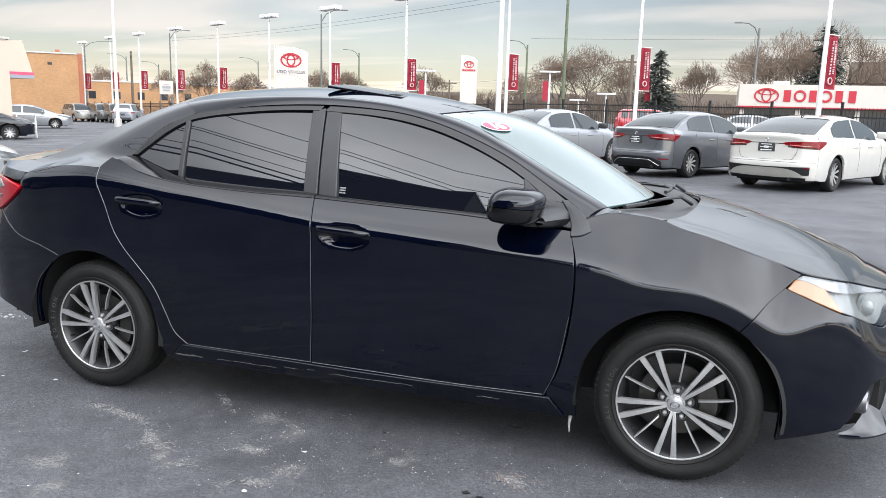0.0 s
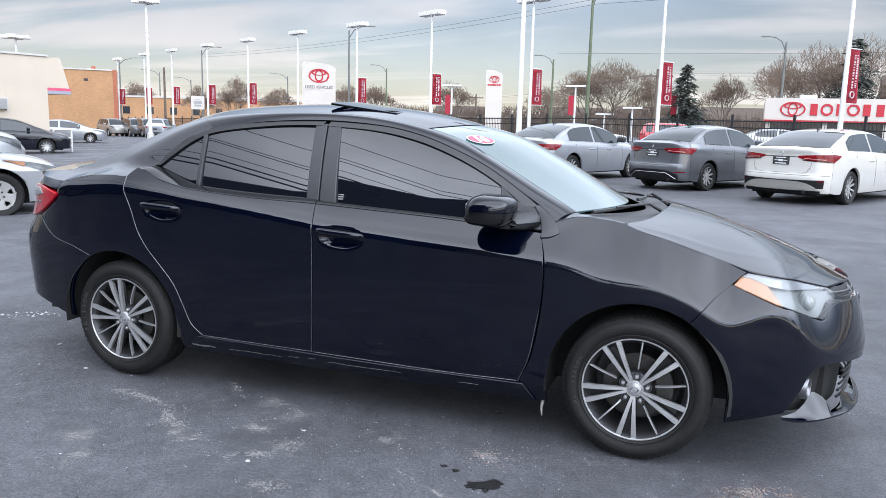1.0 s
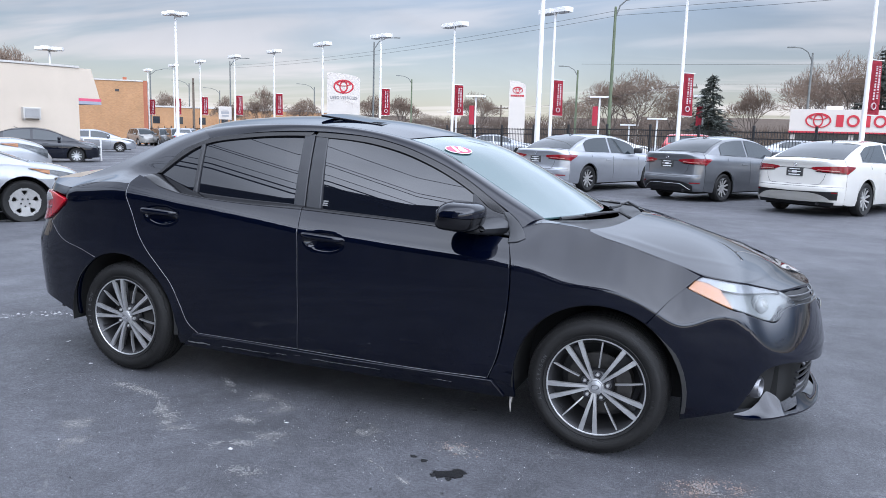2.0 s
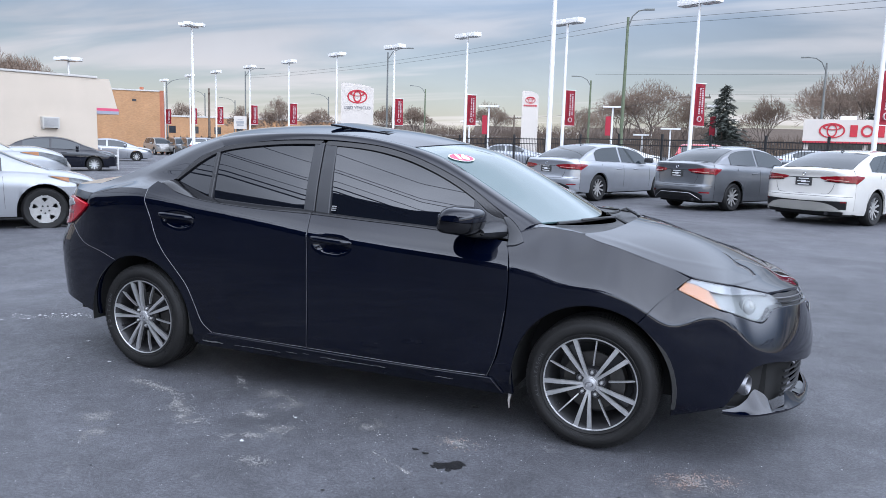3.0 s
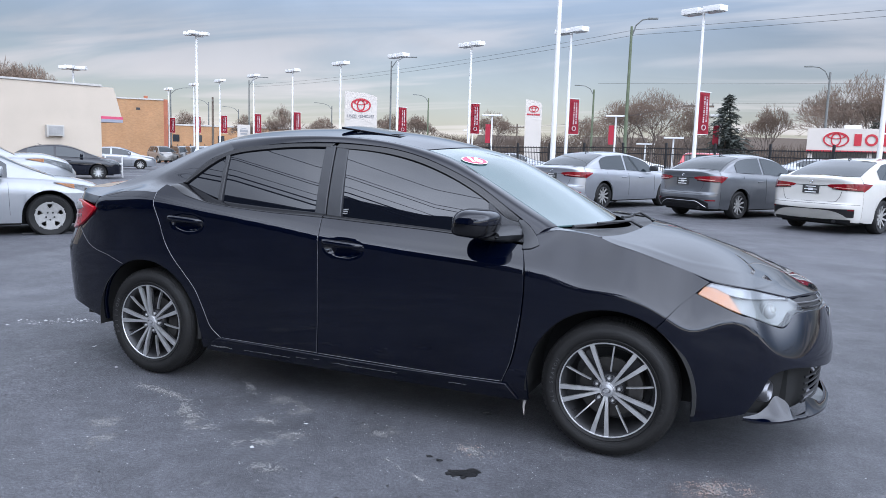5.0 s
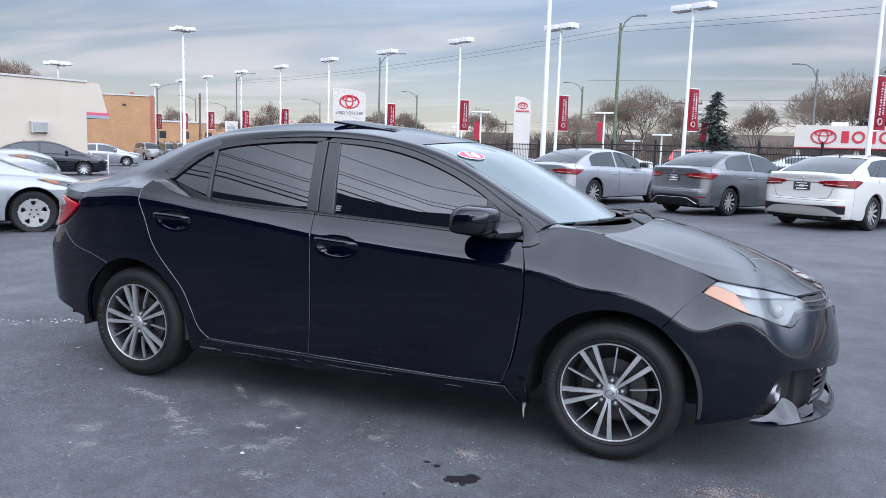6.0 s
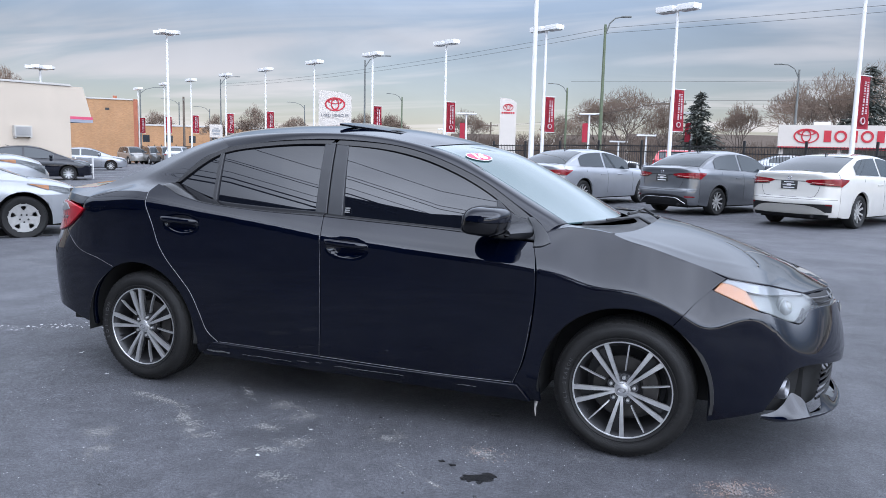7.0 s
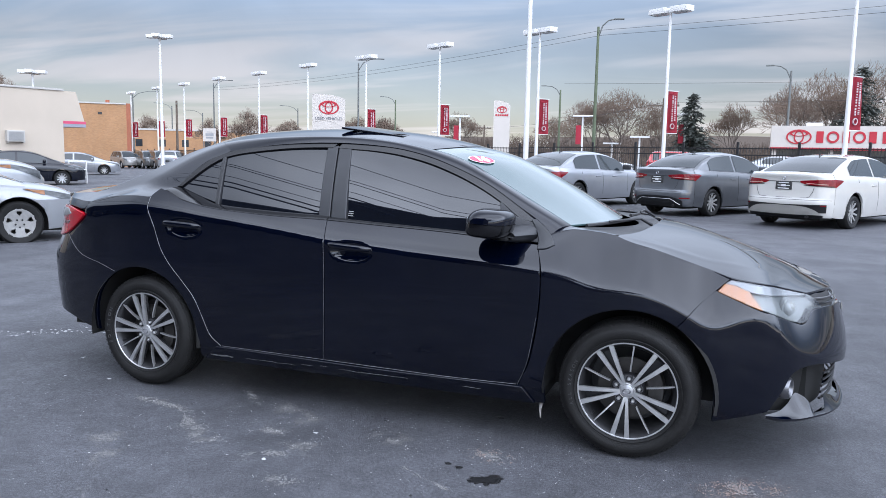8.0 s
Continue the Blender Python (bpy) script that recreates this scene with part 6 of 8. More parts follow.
    def pane(nm, x_lo, x_hi, k0, k1, sides, lab=""):
        for sg in sides:
            bm = bmesh.new()
            rows = []
            for x in np.linspace(x_lo, x_hi, 10):
                P = np.array([(x, -y, z) for y, z in sect(x)])
                kk = np.linspace(k0(x) if callable(k0) else k0, k1(x) if callable(k1) else k1, 7)
                pts = [Vector([np.interp(k, range(len(P)), P[:, j]) for j in range(3)]) for k in kk]
                rows.append([Vector((p.x, p.y - 0.006, p.z + 0.006)) for p in pts])
            if sg == 0:
                rows = [r + [Vector((p.x, -p.y, p.z)) for p in r[-2::-1]] for r in rows]
            elif sg > 0:
                rows = [[Vector((p.x, -p.y, p.z)) for p in r] for r in rows]
            grid(bm, rows)
            part(nm, bm, M_CARGLASS, T, lab, smooth=True)
    # side windows: lower edge above the belt, upper edge under the roof rail
    xm = wb * 0.37
    head = lambda x: 4.0 if roofz(x) - shoulder(x) > 0.30 else max(0.5, 4.0 * (roofz(x) - shoulder(x) - 0.04) / 0.26 * 0.86)
    if suv:
        pane("rear_quarter_window", x0 + 0.38, -0.12, 0.35, head, (-1, 1))
        pane("rear_side_window", -0.02, xm - 0.04, 0.35, head, (-1, 1))
    else:
        pane("rear_side_window", -0.05, xm - 0.04, 0.35, head, (-1, 1))
    pane("front_side_window", xm + 0.05, wb * 0.80, 0.35, head, (-1, 1))
    if suv:
        pane("rear_window", x0 + 0.115, x0 + 0.27, 5.6, 8.0, (0,))
        pane("windscreen", wb * 0.645, wb - 0.06, 5.3, 8.0, (0,))
    else:
        pane("rear_window", x0 + 0.50, 0.26, 5.4, 8.0, (0,))
        pane("windscreen", wb * 0.60, wb + 0.0, 5.4, 8.0, (0,))
    # wheels
    ty, ba, sp = wheel_mesh_parts(wheel_r, 0.215, rimm or M_ALLOY, spokes, 0, cover)
    me = []
    for nm, b_, mm in (("tyre", ty, M_RUBBER), ("rim", ba, M_RIMDARK), ("spokes", sp, rimm or M_ALLOY)):
        bmesh.ops.recalc_face_normals(b_, faces=b_.faces)
        d = bpy.data.meshes.new(nm)
        b_.to_mesh(d); b_.free()
        d.materials.append(mm); d.shade_smooth(); d.set_sharp_from_angle(angle=radians(40))
        me.append((nm, d))
    for xc, sg in ((0, -1), (0, 1), (wb, -1), (wb, 1)):
        wh = new("wheel", me[0][1]); wh.parent = T
        wh.matrix_local = pose(xc, sg * (hw - 0.135), wheel_r, 0, 0, 0 if sg < 0 else 180)
        for nm, d in me[1:]:
            o = new(nm, d); o.parent = wh
        for k in range(5 if cover else 0):
            bm = bmesh.new()
            a = radians(36 + 72 * k + 17)
            tube(bm, [(0.058 * math.cos(a), -0.100, 0.058 * math.sin(a)), (0.058 * math.cos(a), -0.086, 0.058 * math.sin(a))], 0.014, seg=8)
            part("lug_nut", bm, M_RIMDARK, wh)
    # mirrors and handles
    for sg in (-1, 1):
        bm = bmesh.new()
        box(bm, wb * 0.735, wb * 0.735 + 0.12, sg * hw - 0.11 + 0.03 * sg, sg * hw + 0.11 + 0.03 * sg, belt + 0.03, belt + 0.17, 0.04)
        part("mirror", bm, paint if detail != "bright" else M_TRIM, T, smooth=True)
        for xh in (xm - 0.22, wb * 0.72 - 0.42):
            bm = bmesh.new()
            box(bm, xh - 0.11, xh + 0.11, sg * hw * 0.985 - 0.02, sg * hw * 0.985 + 0.02, belt - 0.15, belt - 0.12, 0.012)
            part("door_handle", bm, paint, T, smooth=True)
    # door seams as thin dark grooves standing on the skin
    for xd in (xm, wb * 0.80, -0.02 + wheel_r * 0.3):
        for sg in (-1, 1):
            bm = bmesh.new()
            pts = [(xd + 0.03 * (belt - z), sg * (hw * plan(xd) * f + 0.001), z) for z, f in ((zl + 0.12, 0.985), (0.52, 1.0), (0.66, 1.0), (shoulder(xd) - 0.14, 0.99), (shoulder(xd) - 0.05, 0.965))] if xd > 0.2 else [(xd + 0.02, sg * hw * 0.997, shoulder(xd) - 0.12), (xd + 0.0, sg * hw * 0.985, shoulder(xd) - 0.05)]
            tube(bm, pts, 0.003, seg=4)
            part("door_seam", bm, M_TRIM, T)

    def patch(nm, mm, sgs, fx, za, zb_, n=10, out=0.008, lab="", y_in=0.0):
        """A panel wrapped on the body between two heights; fx gives plan places along it."""
        for sg in sgs:
            bm = bmesh.new()
            rows = []
            for t in np.linspace(0, 1, n):
                x = fx(t)
                z0, z1 = za(t) if callable(za) else za, zb_(t) if callable(zb_) else zb_
                dxn = (plan(x + 0.01) - plan(x - 0.01)) / 0.02 * hw
                nx, ny = -dxn, 1.0
                k = out / math.hypot(nx, ny)
                zs = shoulder(x)
                zk = [zl, 0.66, zs - 0.14, zs - 0.05, zs, zs + crown(x) * 0.25, zs + crown(x) * 0.75]
                wk = [0.985, 1.0, 0.99, 0.965, 0.925, 0.87, 0.60]
                row = []
                for z in np.linspace(z0, z1, 5):
                    if zk[1] > zk[2]:
                        zk[1] = zk[2] - 0.02
                    y = hw * plan(x) * float(np.interp(z, zk, wk))
                    row.append((x + nx * k, sg * (y + ny * k), z + 0.5 * out * (z > zs - 0.03)))
                rows.append(row)
            grid(bm, rows)
            ext = bmesh.ops.solidify(bm, geom=bm.faces, thickness=0.012)
            part(nm, bm, mm, T, lab, smooth=30)
    if suv and detail != "plain":
        patch("tail_lamp", M_REDLENSB, (-1, 1), lambda t: x0 + 0.004 + 0.40 * t ** 1.8, lambda t: deck - 0.185 + 0.060 * t, lambda t: deck - 0.055 - 0.035 * t, lab="red tail lamp")
    if not suv:
        patch("tail_lamp", M_REDLENSB, (-1, 1), lambda t: x0 + 0.30 + (0.26 if detail != "narrow" else 0.20) * t, lambda t: deck - 0.250 + 0.135 * t, lambda t: deck - 0.080 - 0.022 * t, lab="red tail lamp wrapped round the corner")
    patch("headlamp", M_HEADGLASS, (-1, 1), lambda t: x1 - 0.08 - 0.74 * t ** 1.2, lambda t: shoulder(x1 - 0.08 - 0.74 * t ** 1.2) - 0.13 + 0.115 * t, lambda t: shoulder(x1 - 0.08 - 0.74 * t ** 1.2) + 0.010 - 0.012 * t, lab="clear headlamp")
    if detail == "amber":
        patch("turn_lens", M_AMBER, (-1, 1), lambda t: x1 - 0.54 - 0.25 * t, lambda t: shoulder(x1 - 0.54 - 0.25 * t) - 0.060 + 0.045 * t, lambda t: shoulder(x1 - 0.54 - 0.25 * t) - 0.004 - 0.006 * t, lab="amber rear part of the headlamp", out=0.014)
    if not suv:
        tail(T, paint, detail, x0, hw, deck, zl, hw * plan(x0 + 0.31), shoulder(x0 + 0.31), crown(x0 + 0.31))
    else:
        bm = bmesh.new()
        box(bm, x0 - 0.024, x0 - 0.002, -0.16, 0.16, deck - 0.35, deck - 0.21, 0.008)
        part("plate", bm, M_PLATE, T, "black dealer plate", smooth=30)
        bm = bmesh.new()
        box(bm, x0 - 0.03, x0 + 0.02, -hw * 0.66, hw * 0.66, zl + 0.08, zl + 0.26, 0.02)
        part("bumper_insert", bm, M_TRIM, T, "black lower bumper insert", smooth=30)
    if not suv:
        bm = bmesh.new()
        vs = [(0, 0, 0), (0.14, 0, 0.0), (0.03, 0, 0.06), (0.0, 0, 0.06)]
        grid(bm, [[(x + 0.32, -0.012, H + z * 0.9 - 0.03) for x, _, z in (vs[0], vs[3])], [(x + 0.32, 0.012, H + z * 0.9 - 0.03) for x, _, z in (vs[0], vs[3])]])
        tube(bm, [(0.46, 0, H - 0.02), (0.36, 0, H + 0.005), (0.32, 0, H + 0.035)], 0.016, 0.008, 6)
        part("fin_antenna", bm, M_TRIM, T)
    return T


def stand(car, rr_x, rr_y, heading, W, which="rr", wb=0.0):
    """Puts a car so that its right rear (or right front) wheel face is at that place."""
    h = radians(heading)
    f, l = Vector((math.cos(h), math.sin(h))), Vector((-math.sin(h), math.cos(h)))
    p = Vector((rr_x, rr_y)) + l * (W / 2 - 0.03) - (f * wb if which == "fr" else f * 0)
    car.matrix_world = pose(p.x, p.y, ground_z(p.x, p.y), 0, 0, heading)
    return car


ROW = "cars parked along the fence"
stand(build_car("sedan", "silver grey sedan parked on asphalt before the fence", M_SILVER, ROW, detail="bright", rimm=M_COVER, belt=0.94, H=1.43), -0.57, 16.05, 66, 1.84)
stand(build_car("sedan", "dark grey sedan with red tail lamps and black dealer plate", M_GREY, ROW, L=4.50, wb=2.62, W=1.74, H=1.455, rear_over=1.0, detail="narrow", wheel_r=0.318, spokes=10, rimm=M_COVER), 2.67, 15.23, 58.5, 1.74)
stand(build_car("sedan", "white sedan with ribbed white diffuser and dealer plate", M_WHITE, ROW, L=4.90, wb=2.825, W=1.85, H=1.445, rear_over=1.12, detail="ribbed", spokes=10, rimm=M_COVER), 5.33, 13.55, 60.4, 1.85)
ROW2 = "cars parked near the white building"
stand(build_car("sedan", "pale silver sedan with five-window wheel covers, front showing", M_SILVERB, ROW2, L=4.56, wb=2.70, W=1.78, H=1.44, rear_over=0.98, wheel_r=0.32, spokes=5, belt=0.89, rimm=M_COVER, cover=True, detail="amber"), -6.58, 4.82, 55, 1.78, "fr", 2.70)
stand(build_car("suv", "pale silver crossover parked behind a silver sedan", M_SILVERB, ROW2, L=4.50, wb=2.65, W=1.78, H=1.68, rear_over=0.95, style="suv", wheel_r=0.34, spokes=5, belt=1.16, detail="amber"), -8.51, 5.86, 55, 1.78, "fr", 2.65)
stand(build_car("sedan", "black sedan with silver wheels by the white wall", M_BLACK, ROW2, L=4.60, wb=2.65, W=1.78, H=1.45, rear_over=1.05, wheel_r=0.32, spokes=10, belt=0.94), -23.4, 21.2, 48, 1.78, "fr", 2.65)
stand(build_car("sedan", "silver sedan parked before the brick building", M_SILVER, ROW2, L=4.75, wb=2.80, W=1.84, H=1.44, rear_over=1.0, spokes=10, belt=0.94), -34.7, 35.0, 43, 1.84, "fr", 2.80)
ROW3 = "vehicles parked far across the lot"
for cx, cy, heading, paint, words in ((-51.7, 55.0, -28, M_TAUPE, "taupe suv facing out, far across the lot"), (-48.9, 54.8, -32, M_DARKSUV, "dark brown suv parked far across the lot"),
                                      (-46.6, 53.9, -35, M_DARKSUV, "dark suv nosing out between parked vehicles"), (-42.0, 50.2, 118, M_SILVER, "grey suv with red tail lamps beside the tall lamp")):
    V = build_car("suv", words, paint, ROW3, L=4.5, wb=2.65, W=1.84, H=1.65, rear_over=0.9, style="suv", wheel_r=0.35, belt=1.02)
    h = radians(heading)
    V.matrix_world = pose(cx - 1.3 * math.cos(h), cy - 1.3 * math.sin(h), ground_z(cx, cy), 0, 0, heading)


# ---- lamp posts, banners, signs ----
def lamp_post(x, y, h, heads, banner, yaw, r=0.085, label="tall white lot lamp with box heads"):
    T = thing("lot_lamp", label, "lamp post", "lot lamps")
    bm = bmesh.new()
    g0 = ground_z(x, y)
    tube(bm, [(0, 0, 0.35 + g0), (0, 0, h - 0.1)], r, r * 0.62, 12)
    part("pole", bm, M_POLE, T, smooth=40)
    bm = bmesh.new()
    tube(bm, [(0, 0, g0), (0, 0, 0.55 + g0)], 0.26, 0.24, 16)
    part("base", bm, M_COPING, T, "concrete base", smooth=40)
    bm = bmesh.new()
    tube(bm, [(0, 0, 0.55 + g0), (0, 0, 0.62 + g0)], 0.17, 0.15, 12)
    part("collar", bm, M_POLE, T)
    for k in range(heads):
        a = yaw + (0 if heads == 2 else 0) + 360 * k / heads
        m = pose(0, 0, h, 0, 0, a)
        bm = bmesh.new()
        box(bm, 0.10, 0.88, -0.25, 0.25, -0.11, 0.11, 0.03, m)
        hd = part("lamp_head", bm, M_POLE, T, "white box lamp head", smooth=30)
        bm = bmesh.new()
        box(bm, 0.16, 0.82, -0.20, 0.20, -0.135, -0.112, 0.006, m)
        part("lens", bm, M_LENS, hd)
        bm = bmesh.new()
        box(bm, 0.0, 0.14, -0.05, 0.05, -0.05, 0.05, 0.01, m)
        part("bracket", bm, M_POLE, T)
    T.matrix_world = pose(x, y, 0)
    if banner:
        B = thing("banner", "red cloth banner with white print on a lamp pole", "banner", "red lot banners")
        z0, z1, w, a = banner
        m = pose(0, 0, 0, 0, 0, a)
        bm = bmesh.new()
        rows = []
        for z in np.linspace(z0, z1, 14):
            s = (z - z0) / (z1 - z0)
            rows.append([m @ Vector((r + 0.02 + u * w, 0.035 * math.sin(5 * u + 2.5 * s + x) * u, z - 0.02 * u * math.sin(s * 3))) for u in np.linspace(0, 1, 7)])
        grid(bm, rows)
        bmesh.ops.solidify(bm, geom=bm.faces, thickness=0.008)
        part("cloth", bm, M_BANNER, B, smooth=True)
        # print: two rows of upright bars and a ring, as on the cloth
        for col, cw, seed_ in ((0.70, 0.13, 1), (0.46, 0.11, 2)):
            z = z1 - 0.16
            rnd = random.Random(seed_)
            while z > z0 + 0.48:
                d = rnd.choice((0.03, 0.045, 0.06))
                bm = bmesh.new()
                s = (z - z0) / (z1 - z0)
                yo = 0.035 * math.sin(5 * col + 2.5 * s + x) * col
                box(bm, r + 0.02 + (col - cw / 2) * w * 1.0, r + 0.02 + (col + cw / 2) * w, yo - 0.016, yo + 0.012, z - d, z, m=m)
                part("print_bar", bm, M_BANNERTXT, B)
                z -= d + rnd.choice((0.018, 0.022, 0.05))
        bm = bmesh.new()
        revolve(bm, [(0.085, -0.034), (0.11, -0.034), (0.11, 0.03), (0.085, 0.03)], 20, closed=True)
        yo = 0.035 * math.sin(2.5 + 0.5 + x) * 0.5
        bmesh.ops.transform(bm, matrix=m @ pose(r + 0.02 + 0.52 * w, yo, z0 + 0.26), verts=bm.verts)
        part("ring_mark", bm, M_BANNERTXT, B, smooth=30)
        for z in (z0 - 0.02, z1 + 0.02):
            bm = bmesh.new()
            tube(bm, [m @ Vector((0, 0, z)), m @ Vector((r + w + 0.05, 0, z))], 0.014, seg=6)
            part("arm", bm, M_POLE, B)
        B.matrix_world = pose(x, y, 0)
    return T


ROW_AT, ROW_STEP = Vector((0.49, 28.5)), Vector((-6.40, 3.89))
for x, y, h in ((6.27, 23.6, 7.0), (0.39, 28.49, 6.99), (-5.77, 32.41, 7.01), (-12.22, 36.21, 7.05), (-18.64, 40.19, 7.06), (-24.84, 43.64, 7.07), (-31.65, 47.80, 7.09), (-38.29, 51.68, 7.14), (-45.09, 55.55, 7.12), (-51.59, 59.44, 7.14), (-58.32, 63.10, 7.01)):
    lamp_post(x, y, h, 2, None if x == -24.84 else (2.28, 3.9, 0.55, 50), 149)
lamp_post(-34.99, 40.78, 8.96, 4, None, 20, r=0.12, label="tall white lot lamp with four box heads")
lamp_post(-41.83, 36.20, 6.20, 4, None, 30, r=0.10, label="white lot lamp with four box heads behind the white building")
lamp_post(-3.05, 20.1, 8.3, 2, None, 149, r=0.088)


def fence():
    T = thing("fence", "black iron picket fence along the lot edge", "fence", kind="structure")
    d = ROW_STEP.normalized()
    nrm = Vector((-d.y, d.x)) * -1
    a = ROW_AT - d * 34 + nrm * 1.6
    n = 50
    step = 2.45
    post = bmesh.new(); box(post, -0.04, 0.04, -0.04, 0.04, 0, 1.95, 0.006)
    pm = bpy.data.meshes.new("post"); post.to_mesh(pm); post.free(); pm.materials.append(M_IRON)
    rail = bmesh.new()
    box(rail, 0.0, step, -0.02, 0.02, 1.68, 1.72)
    rm = bpy.data.meshes.new("rail"); rail.to_mesh(rm); rail.free(); rm.materials.append(M_IRON)
    ang = math.degrees(math.atan2(d.y, d.x))
    bmk = bmesh.new(); box(bmk, -0.008, 0.008, -0.008, 0.008, 0.1, 1.76)
    km = bpy.data.meshes.new("picket"); bmk.to_mesh(km); bmk.free(); km.materials.append(M_IRON)
    bmp = bmesh.new()
    T.matrix_world = pose(a.x, a.y, 0, 0, 0, ang)
    for i in range(n):
        g0 = ground_z(*(a + d * step * i))
        o = new("post", pm); o.parent = T; o.matrix_local = pose(step * i, 0, g0)
        for z in (0.0, -0.25, -1.48):
            o = new("rail", rm); o.parent = T; o.matrix_local = pose(step * i, 0, z + g0)
        if 5 <= i < 20:
            for k in range(1, 20):
                o = new("picket", km); o.parent = T; o.matrix_local = pose(step * i + k * step / 20, 0, g0)
            continue
        for k in range(1, 20):
            box(bmp, step * i + k * step / 20 - 0.008, step * i + k * step / 20 + 0.008, -0.008, 0.008, 0.1 + g0, 1.76 + g0)
    pk = part("pickets", bmp, M_IRON, T)
    tagged(pk, kind="stuff")


fence()


def street_light(x, y, h, yaw, m_pole, reach=2.4, r=0.12, label="grey street light with curved arm", pre=0.0):
    T = thing("street_light", label, "street light", "street lights")
    bm = bmesh.new()
    tube(bm, [(0, 0, ground_z(x, y)), (0, 0, h - 0.4)], r, r * 0.6, 10)
    part("pole", bm, m_pole, T, smooth=40)
    m = pose(0, 0, 0, 0, 0, yaw)
    bm = bmesh.new()
    tube(bm, [m @ Vector(p) for p in ((0, 0, h - 1.0), (0.25 * reach, 0, h - 0.35), (0.6 * reach, 0, h - 0.06), (reach, 0, h))], 0.045, 0.035, 8)
    part("arm", bm, M_STEELPOLE, T, smooth=40)
    bm = bmesh.new()
    vs = box(bm, reach - 0.05, reach + 0.50, -0.09, 0.09, h - 0.04, h + 0.05, 0.03, m)
    part("lamp_head", bm, M_STEELPOLE, T, smooth=40)
    T.matrix_world = pose(x, y, 0)
    return T


def mono_sign(x, y, h, w, yaw, words):
    """A white sign slab with a curved top, a red ring mark, and letters or a red bar."""
    T = thing("pylon_sign", "white slab sign with red oval mark" + (" and grey letters" if words else " and red bar"), "sign", "pylon signs")
    th = 0.35
    bm = bmesh.new()
    prof = [(-w / 2, 0.0), (-w / 2, h), (-w * 0.25, h - 0.02), (w * 0.1, h - 0.08), (w * 0.38, h - 0.22), (w / 2, h - 0.36), (w / 2, 0.0)]
    f = [bm.verts.new((a, -th / 2, z)) for a, z in prof]
    b = [bm.verts.new((a, th / 2, z)) for a, z in prof]
    bm.faces.new(f); bm.faces.new(b[::-1])
    for i in range(len(f)):
        j = (i + 1) % len(f)
        bm.faces.new((f[i], b[i], b[j], f[j]))
    part("slab", bm, M_SIGN, T)
    R = w * 0.31
    zc = h - 0.42 - R * 0.75

    def oval(rx, rz, cx, cz, t):
        bm = bmesh.new()
        revolve(bm, [(1 - t, -0.02), (1.0, -0.02), (1.0, 0.0), (1 - t, 0.0)], 36, closed=True)
        bmesh.ops.transform(bm, matrix=Matrix.Translation((cx, -th / 2 - 0.002, cz)) @ Matrix.Diagonal((rx, 1, rz, 1)), verts=bm.verts)
        return bm
    part("oval_mark", oval(R, R * 0.68, 0, zc, 0.16), M_SIGNRED, T)
    part("inner_oval", oval(R * 0.42, R * 0.60, 0, zc, 0.30), M_SIGNRED, T)
    part("cross_oval", oval(R * 0.74, R * 0.26, 0, zc + R * 0.28, 0.28), M_SIGNRED, T)
    if words:
        bm = text_mesh(words, w * 0.120, 0.006, 0.005)
        bmesh.ops.transform(bm, matrix=pose(0, -th / 2 - 0.006, zc - R * 1.10, 90), verts=bm.verts)
        part("letters", bm, M_SIGNTXT, T, "grey letters")
        bm = bmesh.new()
        rows = [[(w * (-0.48 + 0.96 * u), -th / 2 - 0.004 - 0.02 * k, zc - R * 1.75 + 0.35 * (1 - (2 * u - 0.7) ** 2)) for k in (0, 1)] for u in np.linspace(0, 1, 14)]
        V = grid(bm, rows)
        part("swoosh", bm, M_COPING, T, "faint grey curved line")
    else:
        for k in range(6):
            bm = bmesh.new()
            box(bm, -w * 0.40 + k * w * 0.135, -w * 0.40 + k * w * 0.135 + w * 0.11, -th / 2 - 0.02, -th / 2 - 0.002, zc - R * 1.25, zc - R * 0.90)
            part("red_bar", bm, M_SIGNRED, T)
    T.matrix_world = pose(x, y, 0, 0, 0, yaw)


